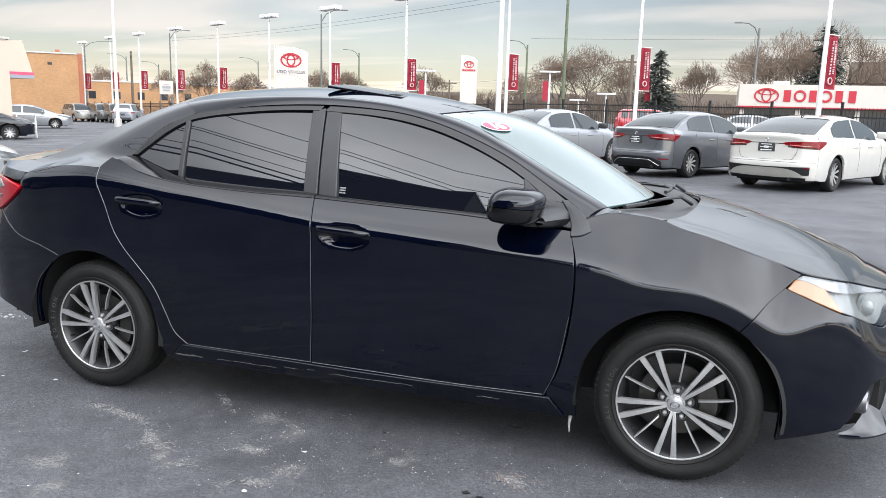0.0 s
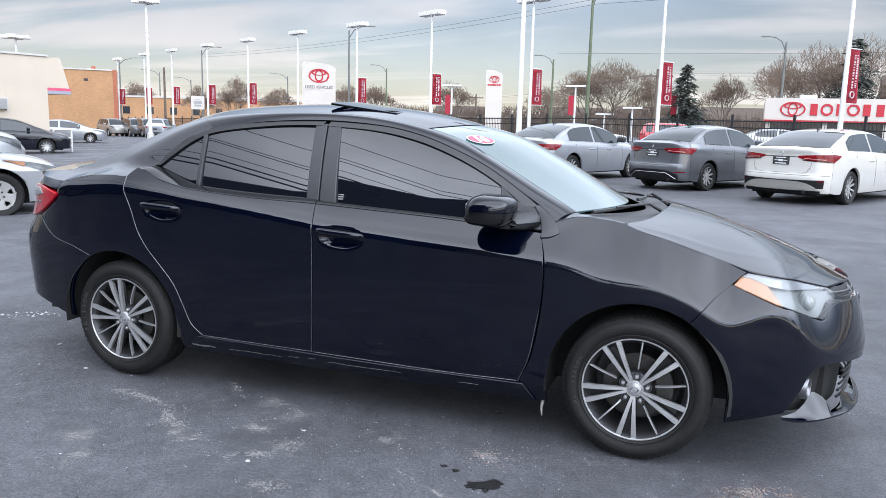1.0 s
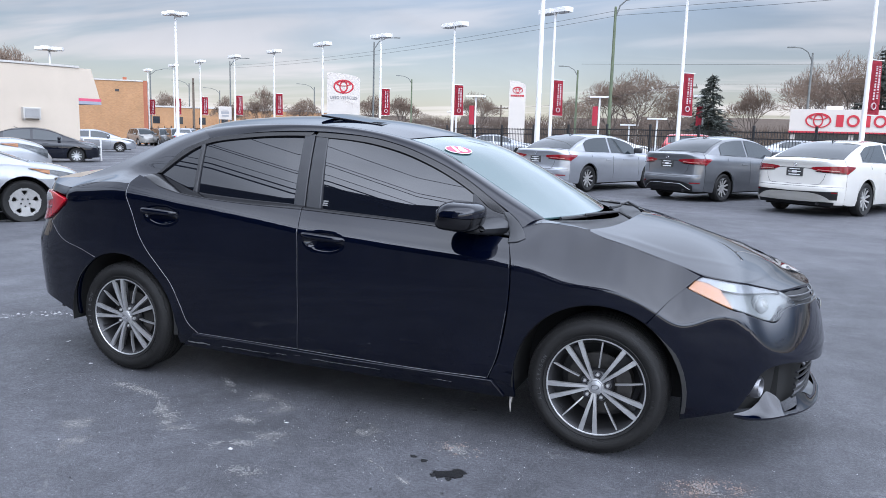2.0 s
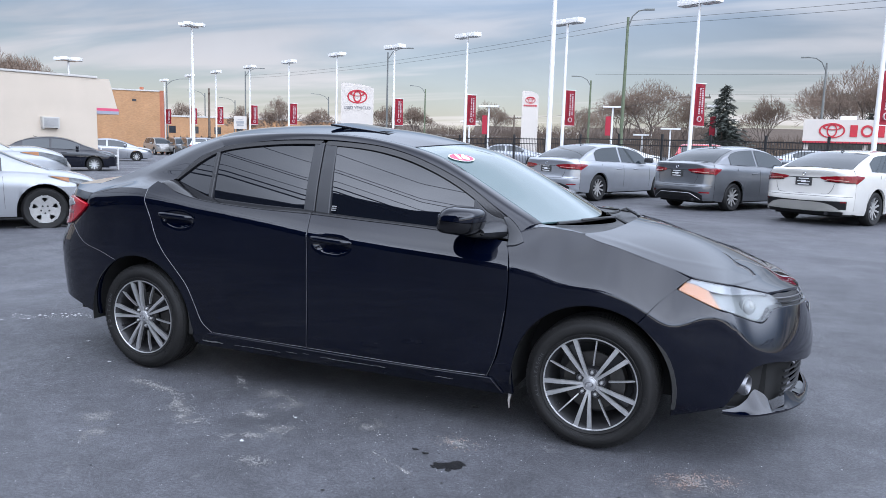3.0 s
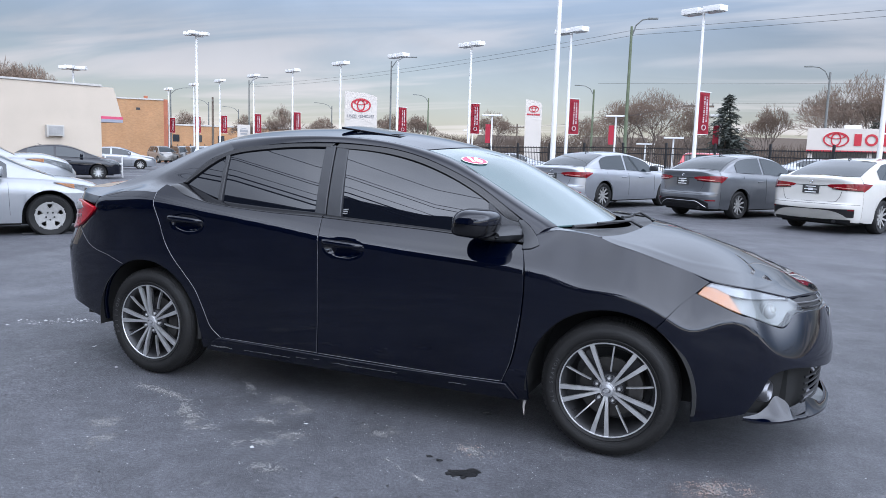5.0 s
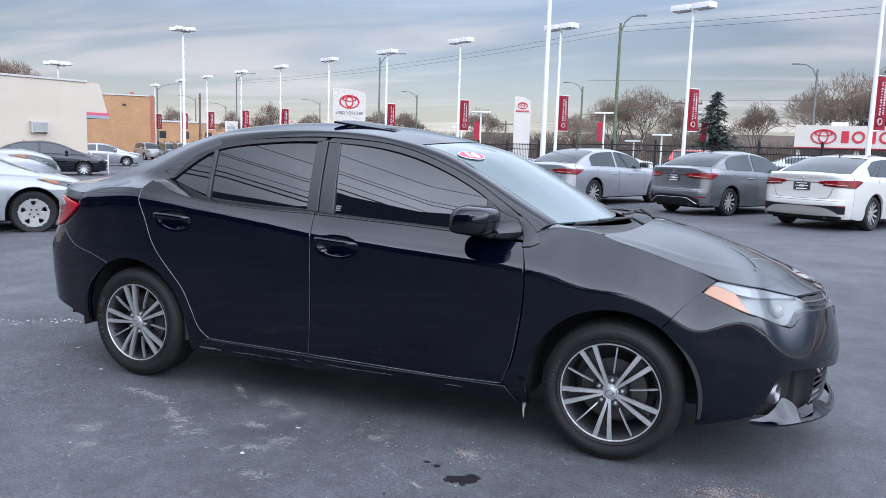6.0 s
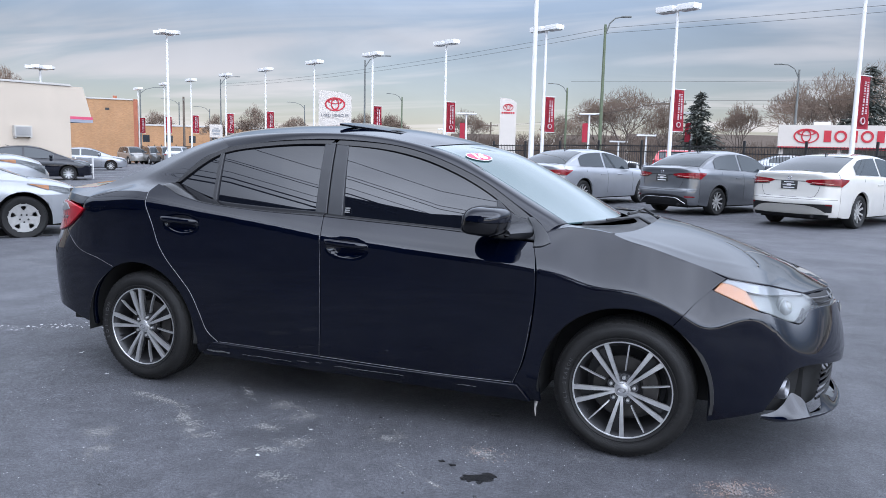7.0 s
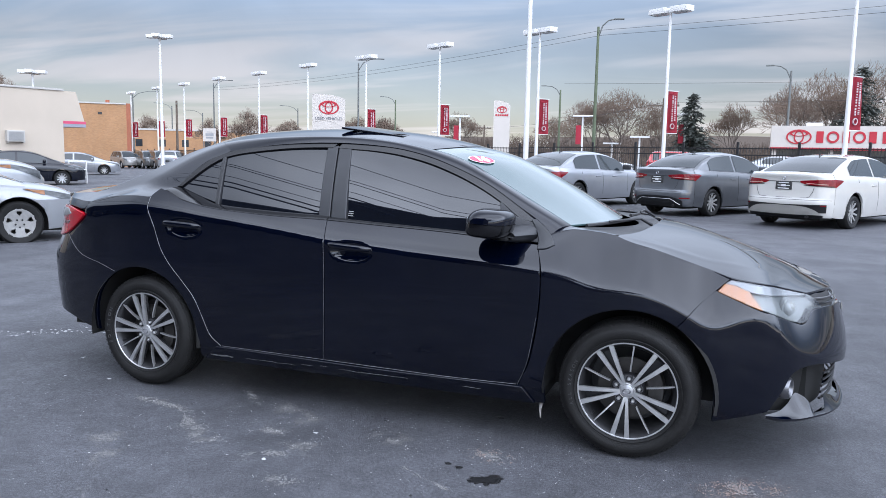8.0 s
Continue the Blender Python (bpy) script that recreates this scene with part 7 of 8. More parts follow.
def white_building():
    T = thing("white_building", "cream stucco building with sloped canopy and striped edge", "building", kind="structure")
    c = Vector((-29.27, 26.86))
    d = Vector((-0.2756, -0.9613)).normalized()      # along the wall, away from the canopy end
    ang = math.degrees(math.atan2(d.y, d.x))
    Lw, dep, H = 30.0, 14.0, 4.07
    bm = bmesh.new()
    box(bm, 0, Lw, -dep, 0, -0.8, H)
    part("wall", bm, M_STUCCO, T)
    bm = bmesh.new()
    box(bm, -0.06, Lw + 0.06, -dep - 0.06, 0.06, H + 0.003, H + 0.10, 0.01)
    part("coping", bm, M_COPING, T)
    # sloped canopy over the front, facing away along -x here
    bm = bmesh.new()
    prof = [(0.0, 2.28), (-1.17, 2.28), (-1.17, 2.40), (-0.72, H + 0.0), (0.0, H + 0.0)]
    A = [bm.verts.new((x, 0.0, z)) for x, z in prof]
    B = [bm.verts.new((x, -dep, z)) for x, z in prof]
    bm.faces.new(A); bm.faces.new(B[::-1])
    for i in range(5):
        j = (i + 1) % 5
        bm.faces.new((A[i], B[i], B[j], A[j]))
    part("canopy", bm, M_STUCCO, T)
    for z0, z1, mm, nm in ((2.42, 2.56, M_PINK, "red_stripe"), (2.26, 2.415, M_GREYSTRIPE, "grey_stripe")):
        bm = bmesh.new()
        box(bm, -1.20, 0.0, -dep - 0.01, 0.012, z0, z1)
        part(nm, bm, mm, T)
    T.matrix_world = pose(c.x, c.y, 0, 0, 0, ang)
    # air conditioner through the wall
    A_ = thing("air_conditioner", "grey window air conditioner set in the stucco wall", "air conditioner")
    bm = bmesh.new(); box(bm, -0.42, 0.42, -0.02, 0.24, -0.27, 0.27, 0.02)
    part("case", bm, M_COPING, A_)
    bm = bmesh.new(); box(bm, -0.34, 0.34, 0.242, 0.252, -0.21, 0.21)
    gr = part("grille", bm, M_ACGREY, A_)
    for k in range(9):
        bm = bmesh.new(); box(bm, -0.33, 0.33, 0.253, 0.262, -0.20 + k * 0.047, -0.185 + k * 0.047)
        part("louver", bm, M_COPING, gr)
    for sx in (-0.36, 0.36):
        bm = bmesh.new(); box(bm, sx - 0.03, sx + 0.03, -0.02, 0.22, -0.33, -0.272)
        part("bracket", bm, M_COPING, A_)
    p = c + d * 2.45
    A_.matrix_world = pose(p.x, p.y, 1.72, 0, 0, ang)


white_building()


def brick_building():
    T = thing("brick_building", "tan brick flat-roofed building with red brick corner", "building", kind="structure")
    bm = bmesh.new(); box(bm, -34, 0, 0, 20, -1.6, 5.66)
    part("wall", bm, M_BRICK, T)
    bm = bmesh.new(); box(bm, 0.003, 0.42, -0.02, 20, -1.6, 5.78)
    part("corner_pier", bm, M_REDBRICK, T)
    bm = bmesh.new(); box(bm, -34.1, -0.01, -0.08, 20.1, 5.663, 5.80)
    part("coping", bm, M_COPING, T)
    bm = bmesh.new(); box(bm, -2.0, -1.6, 0.5, 0.9, 5.80, 6.10, 0.03)
    part("vent", bm, M_REDBRICK, T)
    bm = bmesh.new(); box(bm, -2.75, -2.35, -0.03, 0.0, 4.55, 4.80)
    part("wall_vent", bm, M_TRIM, T)
    T.matrix_world = pose(-57.57, 61.55, 0, 0, 0, 43)


brick_building()


def far_shops():
    for x, y, w, h, yaw, mm, lab in ((-78, 96, 46, 3.8, 40, M_BRICK, "low tan brick shop row with dark windows"), (-40, 128, 46, 2.2, 25, M_WOODPOLE, "low brown shop row beyond the street")):
        T = thing("shop_row", lab, "building", "far buildings")
        bm = bmesh.new(); box(bm, -w / 2, w / 2, 0, 10, -1.8, h)
        part("wall", bm, mm, T)
        bm = bmesh.new(); box(bm, -w / 2 - 0.1, w / 2 + 0.1, -0.1, 10.1, h + 0.003, h + 0.25)
        part("coping", bm, M_COPING, T)
        k = -w / 2 + 2
        while k < w / 2 - 2:
            bm = bmesh.new(); box(bm, k, k + 1.0, -0.03, 0.1, 1.3, 2.4)
            part("window", bm, M_DARKFRONT, T)
            k += 3.4
        T.matrix_world = pose(x, y, 0, 0, 0, yaw)


far_shops()


def brand_building():
    T = thing("showroom", "white fascia showroom with red lettering bars and dark glass front", "building", kind="structure")
    w, h = 16.0, 3.25
    bm = bmesh.new(); box(bm, 0, w, 0, 12, 0, h - 1.25)
    part("wall", bm, M_DARKFRONT, T)
    bm = bmesh.new(); box(bm, -0.05, w + 0.05, -0.35, 12, h - 1.25, h)
    part("fascia", bm, M_SIGN, T)
    bm = bmesh.new(); box(bm, -0.06, w + 0.06, -0.37, 0.02, h - 1.38, h - 1.253)
    part("red_edge", bm, M_SIGNRED, T)
    for x in (0.05, 3.1, 6.2, 9.3, 12.4, 15.7):
        bm = bmesh.new(); box(bm, x, x + 0.25, -0.12, -0.002, 0, h - 1.38)
        part("column", bm, M_SIGN, T)
    # oval mark and six plain red blocks for the lettering
    def oval(rx, rz, cx, cz, t):
        bm = bmesh.new()
        revolve(bm, [(1 - t, -0.04), (1.0, -0.04), (1.0, 0.0), (1 - t, 0.0)], 36, closed=True)
        bmesh.ops.transform(bm, matrix=Matrix.Translation((cx, -0.353, cz)) @ Matrix.Diagonal((rx, 1, rz, 1)), verts=bm.verts)
        return bm
    zc = h - 0.64
    part("oval_mark", oval(0.68, 0.43, 1.45, zc, 0.14), M_SIGNRED, T)
    part("inner_oval", oval(0.27, 0.39, 1.45, zc, 0.26), M_SIGNRED, T)
    part("cross_oval", oval(0.50, 0.16, 1.45, zc + 0.19, 0.26), M_SIGNRED, T)
    for k in range(6):
        x = 2.56 + k * 0.675
        if k in (1, 3):
            part("ring_mark", oval(0.33, 0.34, x, zc, 0.36), M_SIGNRED, T)
        else:
            bm = bmesh.new(); box(bm, x - 0.19, x + 0.19, -0.39, -0.353, zc - 0.33, zc + 0.33, 0.0)
            part("letter_block", bm, M_SIGNRED, T)
    for x in (1.9, 9.0, 12.5):
        bm = bmesh.new(); box(bm, x, x + 0.9, 2, 3, h + 0.003, h + 0.28, 0.03)
        part("roof_unit", bm, M_POLE, T)
    T.matrix_world = pose(5.05, 46.6, 0, 0, 0, -2)
    return T


brand_building()


# ---- trees ----
def bare_tree(x, y, h, spread, seed, label="bare deciduous tree with fine brown twigs", depth=8, wide=1.0):
    rnd = random.Random(seed)
    T = thing("tree", label, "tree", "bare trees")
    segs = []

    def grow(p, d, ln, r, lev):
        q = p + d * ln
        mid = p + d * ln * 0.5 + Vector((rnd.uniform(-1, 1), rnd.uniform(-1, 1), rnd.uniform(-1, 1))) * ln * 0.07
        segs.append((p, mid, q, r, lev))
        if lev >= depth:
            return
        k = 3 if lev < 5 else rnd.choice((2, 3)) if lev < 7 else 2
        a0 = rnd.uniform(0, 6.28)
        for i in range(k):
            a = a0 + 6.283 * i / k + rnd.uniform(-0.5, 0.5)
            t = rnd.uniform(0.28, 0.66) * spread
            o = d.orthogonal().normalized()
            o2 = d.cross(o)
            nd = (d * math.cos(t) + (o * math.cos(a) + o2 * math.sin(a)) * math.sin(t) + Vector((0, 0, 0.13))).normalized()
            s = p + (q - p) * (1.0 if i == 0 else rnd.uniform(0.55, 1.0))
            grow(s, nd, ln * rnd.uniform(0.66, 0.88), r * 0.60, lev + 1)
    grow(Vector((0, 0, 0)), Vector((rnd.uniform(-0.05, 0.05), rnd.uniform(-0.05, 0.05), 1)).normalized(), 1.0, 0.085, 0)
    top = max(s[2].z for s in segs)
    k = h / top
    g0 = ground_z(x, y)

    def dome(p):
        """Draws the upper twigs in to a rounded crown."""
        f = max(0.0, p.z / top - 0.52) / 0.48
        g = 1.0 - 0.42 * f * f
        return Vector((p.x * g, p.y * g, p.z - 0.10 * top * min(1.0, math.hypot(p.x, p.y) / (0.5 * top)) ** 2 * f))
    segs = [(dome(p), dome(m), dome(q), r, lev) for p, m, q, r, lev in segs]
    segs = [(Vector((p.x * k * wide, p.y * k * wide, p.z * k)), Vector((m.x * k * wide, m.y * k * wide, m.z * k)), Vector((q.x * k * wide, q.y * k * wide, q.z * k)), r * k, lev) for p, m, q, r, lev in segs]
    bm = bmesh.new()
    for p, m, q, r, lev in segs:
        if lev <= 1:
            tube(bm, [p, m, q], r, r * 0.66, 7, cap=False)
    part("trunk", bm, M_BARK, T, smooth=60)
    for nm, lo, hi, mm in (("branching", 2, 4, M_BARK), ("crown", 5, 9, M_TWIG)):
        vs, fs = [], []
        for p, mid, q, r, lev in segs:
            if not lo <= lev <= hi:
                continue
            d = (q - p).normalized()
            o = d.orthogonal().normalized()
            c = d.cross(o)
            r = max(r, 0.014)
            b = len(vs)
            for pt, rr in ((p, r), (mid, r * 0.8), (q, r * 0.5)):
                for a in (0, 2.094, 4.189):
                    vs.append(pt + (o * math.cos(a) + c * math.sin(a)) * rr)
            for s in (0, 3):
                for i in range(3):
                    j = (i + 1) % 3
                    fs.append((b + s + i, b + s + j, b + s + 3 + j, b + s + 3 + i))
        me = bpy.data.meshes.new(nm)
        me.from_pydata(vs, [], fs)
        me.materials.append(mm)
        o = new(nm, me)
        o.parent = T
        tagged(o, kind="stuff")
    T.matrix_world = pose(x, y, g0)
    return T


def spruce(x, y, h, seed):
    rnd = random.Random(seed)
    T = thing("spruce", "dark green spruce tree with drooping boughs", "tree")
    bm = bmesh.new()
    tube(bm, [(0, 0, 0), (0, 0, h * 0.5), (0, 0, h)], h * 0.016, 0.02, 8)
    part("trunk", bm, M_BARK, T, smooth=60)
    vs, fs = [], []
    z = h * 0.10
    while z < h * 0.99:
        f = 1 - z / h
        R = h * 0.40 * (f ** 0.75) + 0.12
        nb = 8 + int(14 * f)
        for k in range(nb):
            a = rnd.uniform(0, 6.283)
            lump = noise.noise(Vector((1.6 * math.cos(a), 1.6 * math.sin(a), z * 1.1 + seed)))
            if lump < -0.22:
                continue
            ln = R * rnd.uniform(0.55, 1.05) * (1.0 + 0.75 * lump)
            for s in range(max(4, int(13 * f) + 3)):
                t = (s + rnd.random()) / max(4, int(13 * f) + 3)
                c = Vector((math.cos(a) * ln * t, math.sin(a) * ln * t, z - 0.35 * ln * t * t + rnd.uniform(-0.08, 0.08)))
                for _ in range(2):
                    d = Vector((math.cos(a + rnd.uniform(-1.0, 1.0)), math.sin(a + rnd.uniform(-1.0, 1.0)), rnd.uniform(-0.7, 0.25))).normalized()
                    o = d.cross(Vector((rnd.uniform(-1, 1), rnd.uniform(-1, 1), 1))).normalized()
                    L_, w = rnd.uniform(0.25, 0.5), rnd.uniform(0.05, 0.10)
                    b = len(vs)
                    vs += [c - o * w, c + o * w, c + d * L_ + o * w * 0.3, c + d * L_ - o * w * 0.3]
                    fs.append((b, b + 1, b + 2, b + 3))
        z += h * 0.030
    me = bpy.data.meshes.new("needles")
    me.from_pydata(vs, [], fs)
    me.materials.append(M_PINE)
    o = new("crown", me); o.parent = T
    T.matrix_world = pose(x, y, 0)


for x, y, h, yaw, mm, reach, r in ((-4.54, 40.96, 8.88, 10, M_GREENPOLE, 0.9, 0.115), (-27.37, 56.21, 9.09, 27, M_STEELPOLE, 1.7, 0.10), (-40.17, 92.18, 8.54, 204, M_GREENPOLE, 1.6, 0.14),
                                   (-64.63, 107.38, 8.33, 212, M_STEELPOLE, 2.4, 0.13), (-14.35, 76.72, 8.37, 192, M_GREENPOLE, 1.5, 0.14), (6.46, 57.5, 7.95, 177, M_STEELPOLE, 1.2, 0.11),
                                   (-53.76, 71.28, 9.08, 37, M_STEELPOLE, 1.7, 0.10), (-76.72, 83.37, 9.04, 43, M_STEELPOLE, 3.0, 0.13), (-87.0, 103.6, 8.6, 220, M_STEELPOLE, 2.4, 0.14), (-89.3, 114.6, 8.0, 218, M_STEELPOLE, 2.4, 0.14)):
    street_light(x, y, h, yaw, mm, reach, r, "street light with curved arm on a weathered green pole" if mm is M_GREENPOLE else "grey street light with curved arm")

mono_sign(-24.67, 46.27, 5.33, 2.35, 28, "USED VEHICLES")
mono_sign(-13.93, 54.09, 5.35, 1.25, 17, "")


def tee_lamp(x, y, h, banner):
    T = thing("tee_lamp", "slim white post with flat crossbar lamp head", "lamp post", "low lot lamps")
    bm = bmesh.new(); tube(bm, [(0, 0, ground_z(x, y)), (0, 0, h)], 0.10, 0.08, 8)
    part("post", bm, M_POLE, T, smooth=40)
    bm = bmesh.new(); box(bm, -0.95, 0.95, -0.25, 0.25, h, h + 0.16, 0.03)
    part("crossbar", bm, M_POLE, T)
    if banner:
        bm = bmesh.new(); box(bm, -0.62, -0.12, -0.01, 0.01, h - 2.6, h - 0.8)
        part("banner_cloth", bm, M_BANNER, T, "red banner cloth")
    T.matrix_world = pose(x, y, 0, 0, 0, 8)


for x, y, h, b in ((-1.4, 71.5, 5.1, 1), (-10.7, 70.3, 4.9, 1), (-22.0, 67.2, 4.7, 1), (-6.0, 76.1, 3.1, 0), (-9.4, 80.7, 2.5, 0), (-27.0, 75.0, 3.4, 0)):
    tee_lamp(x, y, h, b)


def utility_pole(x, y, h, yaw):
    T = thing("utility_pole", "weathered wooden utility pole with crossarm", "utility pole", "utility poles")
    bm = bmesh.new(); tube(bm, [(0, 0, ground_z(x, y)), (0, 0, h)], 0.16, 0.11, 8)
    part("pole", bm, M_WOODPOLE, T, smooth=40)
    bm = bmesh.new(); box(bm, -1.1, 1.1, -0.06, 0.06, h - 0.6, h - 0.46)
    part("crossarm", bm, M_WOODPOLE, T)
    for k in (-1.0, -0.5, 0.5, 1.0):
        bm = bmesh.new(); tube(bm, [(k, 0, h - 0.46), (k, 0, h - 0.30)], 0.04, 0.03, 6)
        part("insulator", bm, M_STEELPOLE, T)
    T.matrix_world = pose(x, y, 0, 0, 0, yaw)


utility_pole(-2.1, 56.4, 5.6, 5)
utility_pole(-33.5, 110.8, 5.6, 18)


def cable(a, b, sag, r=0.012):
    a, b = Vector(a), Vector(b)
    T = tagged(new("cable"), "thin black overhead cable", "cable", "overhead cables")
    bm = bmesh.new()
    tube(bm, [a.lerp(b, t) + Vector((0, 0, -4 * sag * t * (1 - t))) for t in np.linspace(0, 1, 21)], r, seg=5)
    part("wire", bm, M_WIRE, T)


for dz in (0.0, 0.28):
    cable((40, 24.0, 8.6 - dz), (-4.3, 41.0, 8.3 - dz), 0.35, 0.009)
    cable((-4.3, 41.0, 8.3 - dz), (-53.6, 71.4, 8.2 - dz), 0.5, 0.009)
cable((60, 50, 6.2), (-2.1, 56.4, 5.3), 0.3, 0.011)
cable((-2.1, 56.4, 5.3), (-33.5, 110.8, 5.2), 0.5, 0.016)
cable((60, 78, 9.4), (-14.0, 76.8, 8.6), 0.4, 0.012)

for x, y, h, sp, sd, wd in ((-8.8, 80.7, 8.9, 1.0, 1, 1.35), (-12.0, 84.0, 8.0, 1.05, 12, 1.1), (-5.5, 85.0, 7.6, 1.05, 22, 1.1), (2.5, 86.6, 7.4, 0.95, 2, 1.0), (10.3, 71.3, 9.2, 1.0, 3, 1.15), (15.0, 75.8, 10.4, 1.0, 4, 1.15), (8.0, 84.0, 9.5, 0.9, 13, 1.0), (-54.3, 78.3, 7.4, 1.0, 5, 1.0), (-60.8, 98.0, 7.0, 1.0, 6, 1.1),
                            (-49.5, 98.7, 7.3, 1.0, 7, 1.0), (-43.3, 96.3, 7.1, 0.95, 8, 1.0), (-34.0, 100.1, 7.8, 1.0, 9, 1.1), (-56.0, 42.5, 9.0, 1.0, 10, 1.0), (-60.0, 46.8, 9.3, 1.0, 11, 1.0), (-96.3, 108.7, 9.0, 1.0, 14, 1.0), (22.0, 82.0, 10.5, 1.0, 15, 1.0), (-22.0, 110.0, 7.4, 1.0, 16, 1.2), (-70, 92, 7.0, 1.0, 17, 1.1), (13.0, 88.0, 10.0, 1.0, 18, 1.0)):
    bare_tree(x, y, h, sp, sd, wide=wd)
spruce(-0.9, 71.5, 7.2, 1)
spruce(12.4, 68.5, 9.0, 2)


def far_brush(name_seed, count, y0, low, tall):
    """The leafless thicket along the far street, too fine to count."""
    rnd = random.Random(name_seed)
    vs, fs = [], []
    for _ in range(count):
        x = -150 + 230 * rnd.random()
        y = y0 + 0.25 * min(x, 0) * -1 + rnd.uniform(-6, 10) - 0.10 * max(x, 0)
        top = tall + 1.6 * noise.noise(Vector((x * 0.06, 3.1 + name_seed, 0))) + 1.0 * noise.noise(Vector((x * 0.3, 7.0, name_seed)))
        z = low + max(0, top) * rnd.random() ** 0.8
        ln, w = rnd.uniform(0.5, 1.6), rnd.uniform(0.012, 0.045)
        a = rnd.gauss(0, 0.6)
        d = Vector((math.sin(a), rnd.uniform(-0.3, 0.3), math.cos(a)))
        b = len(vs)
        c = Vector((x, y, z))
        vs += [c + Vector((-w, 0, 0)), c + Vector((w, 0, 0)), c + d * ln + Vector((w * 0.3, 0, 0)), c + d * ln - Vector((w * 0.3, 0, 0))]
        fs.append((b, b + 1, b + 2, b + 3))
    me = bpy.data.meshes.new("thicket")
    me.from_pydata(vs, [], fs)
    me.materials.append(M_THICKET)
    tagged(new("thicket", me), "leafless brown thicket along the far street", "thicket", kind="stuff")


far_brush(5, 60000, 104, -1.6, 4.2)
far_brush(8, 30000, 150, -1.8, 5.6)


def house(x, y, w, d, h, yaw, label):
    T = thing("house", label, "house", "far houses")
    bm = bmesh.new(); box(bm, -w / 2, w / 2, 0, d, -1.8, h)
    part("wall", bm, M_HOUSE, T)
    bm = bmesh.new()
    A = [bm.verts.new(p) for p in ((-w / 2 - 0.3, -0.3, h - 0.01), (-w / 2 - 0.3, d + 0.3, h - 0.01), (-w / 2 - 0.3, d / 2, h + d * 0.28))]
    B = [bm.verts.new((w / 2 + 0.3, v.co.y, v.co.z)) for v in A]
    bm.faces.new(A); bm.faces.new(B[::-1])
    for i in range(3):
        bm.faces.new((A[i], B[i], B[(i + 1) % 3], A[(i + 1) % 3]))
    part("roof", bm, M_ROOFING, T)
    for k in (-w * 0.3, w * 0.05, w * 0.32):
        bm = bmesh.new(); box(bm, k - 0.5, k + 0.5, -0.03, 0.1, 1.0, 2.2)
        part("window", bm, M_DARKFRONT, T)
    T.matrix_world = pose(x, y, 0, 0, 0, yaw)


for i, (x, y) in enumerate(((-26, 150), (-8, 136), (8, 131), (-52, 158), (-84, 166), (26, 128))):
    house(x, y, 12 + i % 3 * 2, 8, 2.6, 10 + 4 * (i % 3), "low brown house beyond the street")
house(22.5, 84, 10, 8, 5.0, -6, "tall house behind the showroom")

BEYOND = "cars in the lot beyond the fence"
stand(build_car("suv", "red suv in the lot beyond the fence", M_REDCAR, BEYOND, L=4.5, wb=2.65, W=1.84, H=1.62, rear_over=0.9, style="suv", belt=1.02), -1.0, 44.0, 5, 1.84)
for x, y, a, mm, lb in ((-6.0, 42.0, 10, M_WHITE, "white"), (-14, 45.5, 15, M_SILVER, "silver"), (-20, 49, 20, M_WHITE, "white"), (4.5, 41, 5, M_SILVER, "silver"), (-33, 56, 28, M_WHITE, "white"), (-41, 61, 30, M_SILVER, "silver"), (-48, 66, 30, M_WHITE, "white")):
    stand(build_car("sedan", lb + " car in the lot beyond the fence", mm, BEYOND), x, y, a, 1.84)


# ---- the side of the lot behind the camera, seen only as reflections ----
def rear_side():
    T = thing("service_building", "tall flat-roofed dark brick service building with bay doors", "building", kind="structure")
    bm = bmesh.new(); box(bm, -60, 0, -40, 0, 0, 10.95)
    part("wall", bm, M_DARKWALL, T)
    bm = bmesh.new(); box(bm, -60.03, 0.03, -40.03, 0.03, 10.953, 11.07)
    part("coping", bm, M_DARKFRONT, T)
    for k in range(-11, 0):
        bm = bmesh.new(); box(bm, k * 5.0 + 0.6, k * 5.0 + 4.2, -0.05, 0.04, 0.0, 3.6)
        part("bay_door", bm, M_DARKFRONT, T)
    T.matrix_world = pose(-1.6, -10.9, 0, 0, 0, 0)
    for x, z, dz, sag, r in ((0.0, 10.6, 0.6, 0.5, 0.06), (0.0, 11.1, 0.6, 0.55, 0.05), (0.4, 12.8, 1.6, 0.9, 0.030), (0.8, 14.2, 0.2, 1.2, 0.026), (1.2, 15.2, 2.0, 0.8, 0.028), (0.6, 11.9, 0.2, 0.3, 0.024)):
        cable((-33.0 - x, 4.3, z + dz), (28.0 - x, -29.0, z - 0.3 * dz), sag, r)
    for x, y in ((-33.4, 4.4), (27.6, -29.1)):
        utility_pole(x, y, 16.0, 60)
    bare_tree(0.9, -12.8, 10.2, 1.0, 21)
    for x, y, h, sd in ((14, -30, 9, 31), (24, -24, 10, 32), (31, -14, 9, 33), (36, -4, 9.5, 34), (40, 7, 9, 35), (8, -34, 9, 36)):
        bare_tree(x, y, h, 1.0, sd, depth=7)


rear_side()


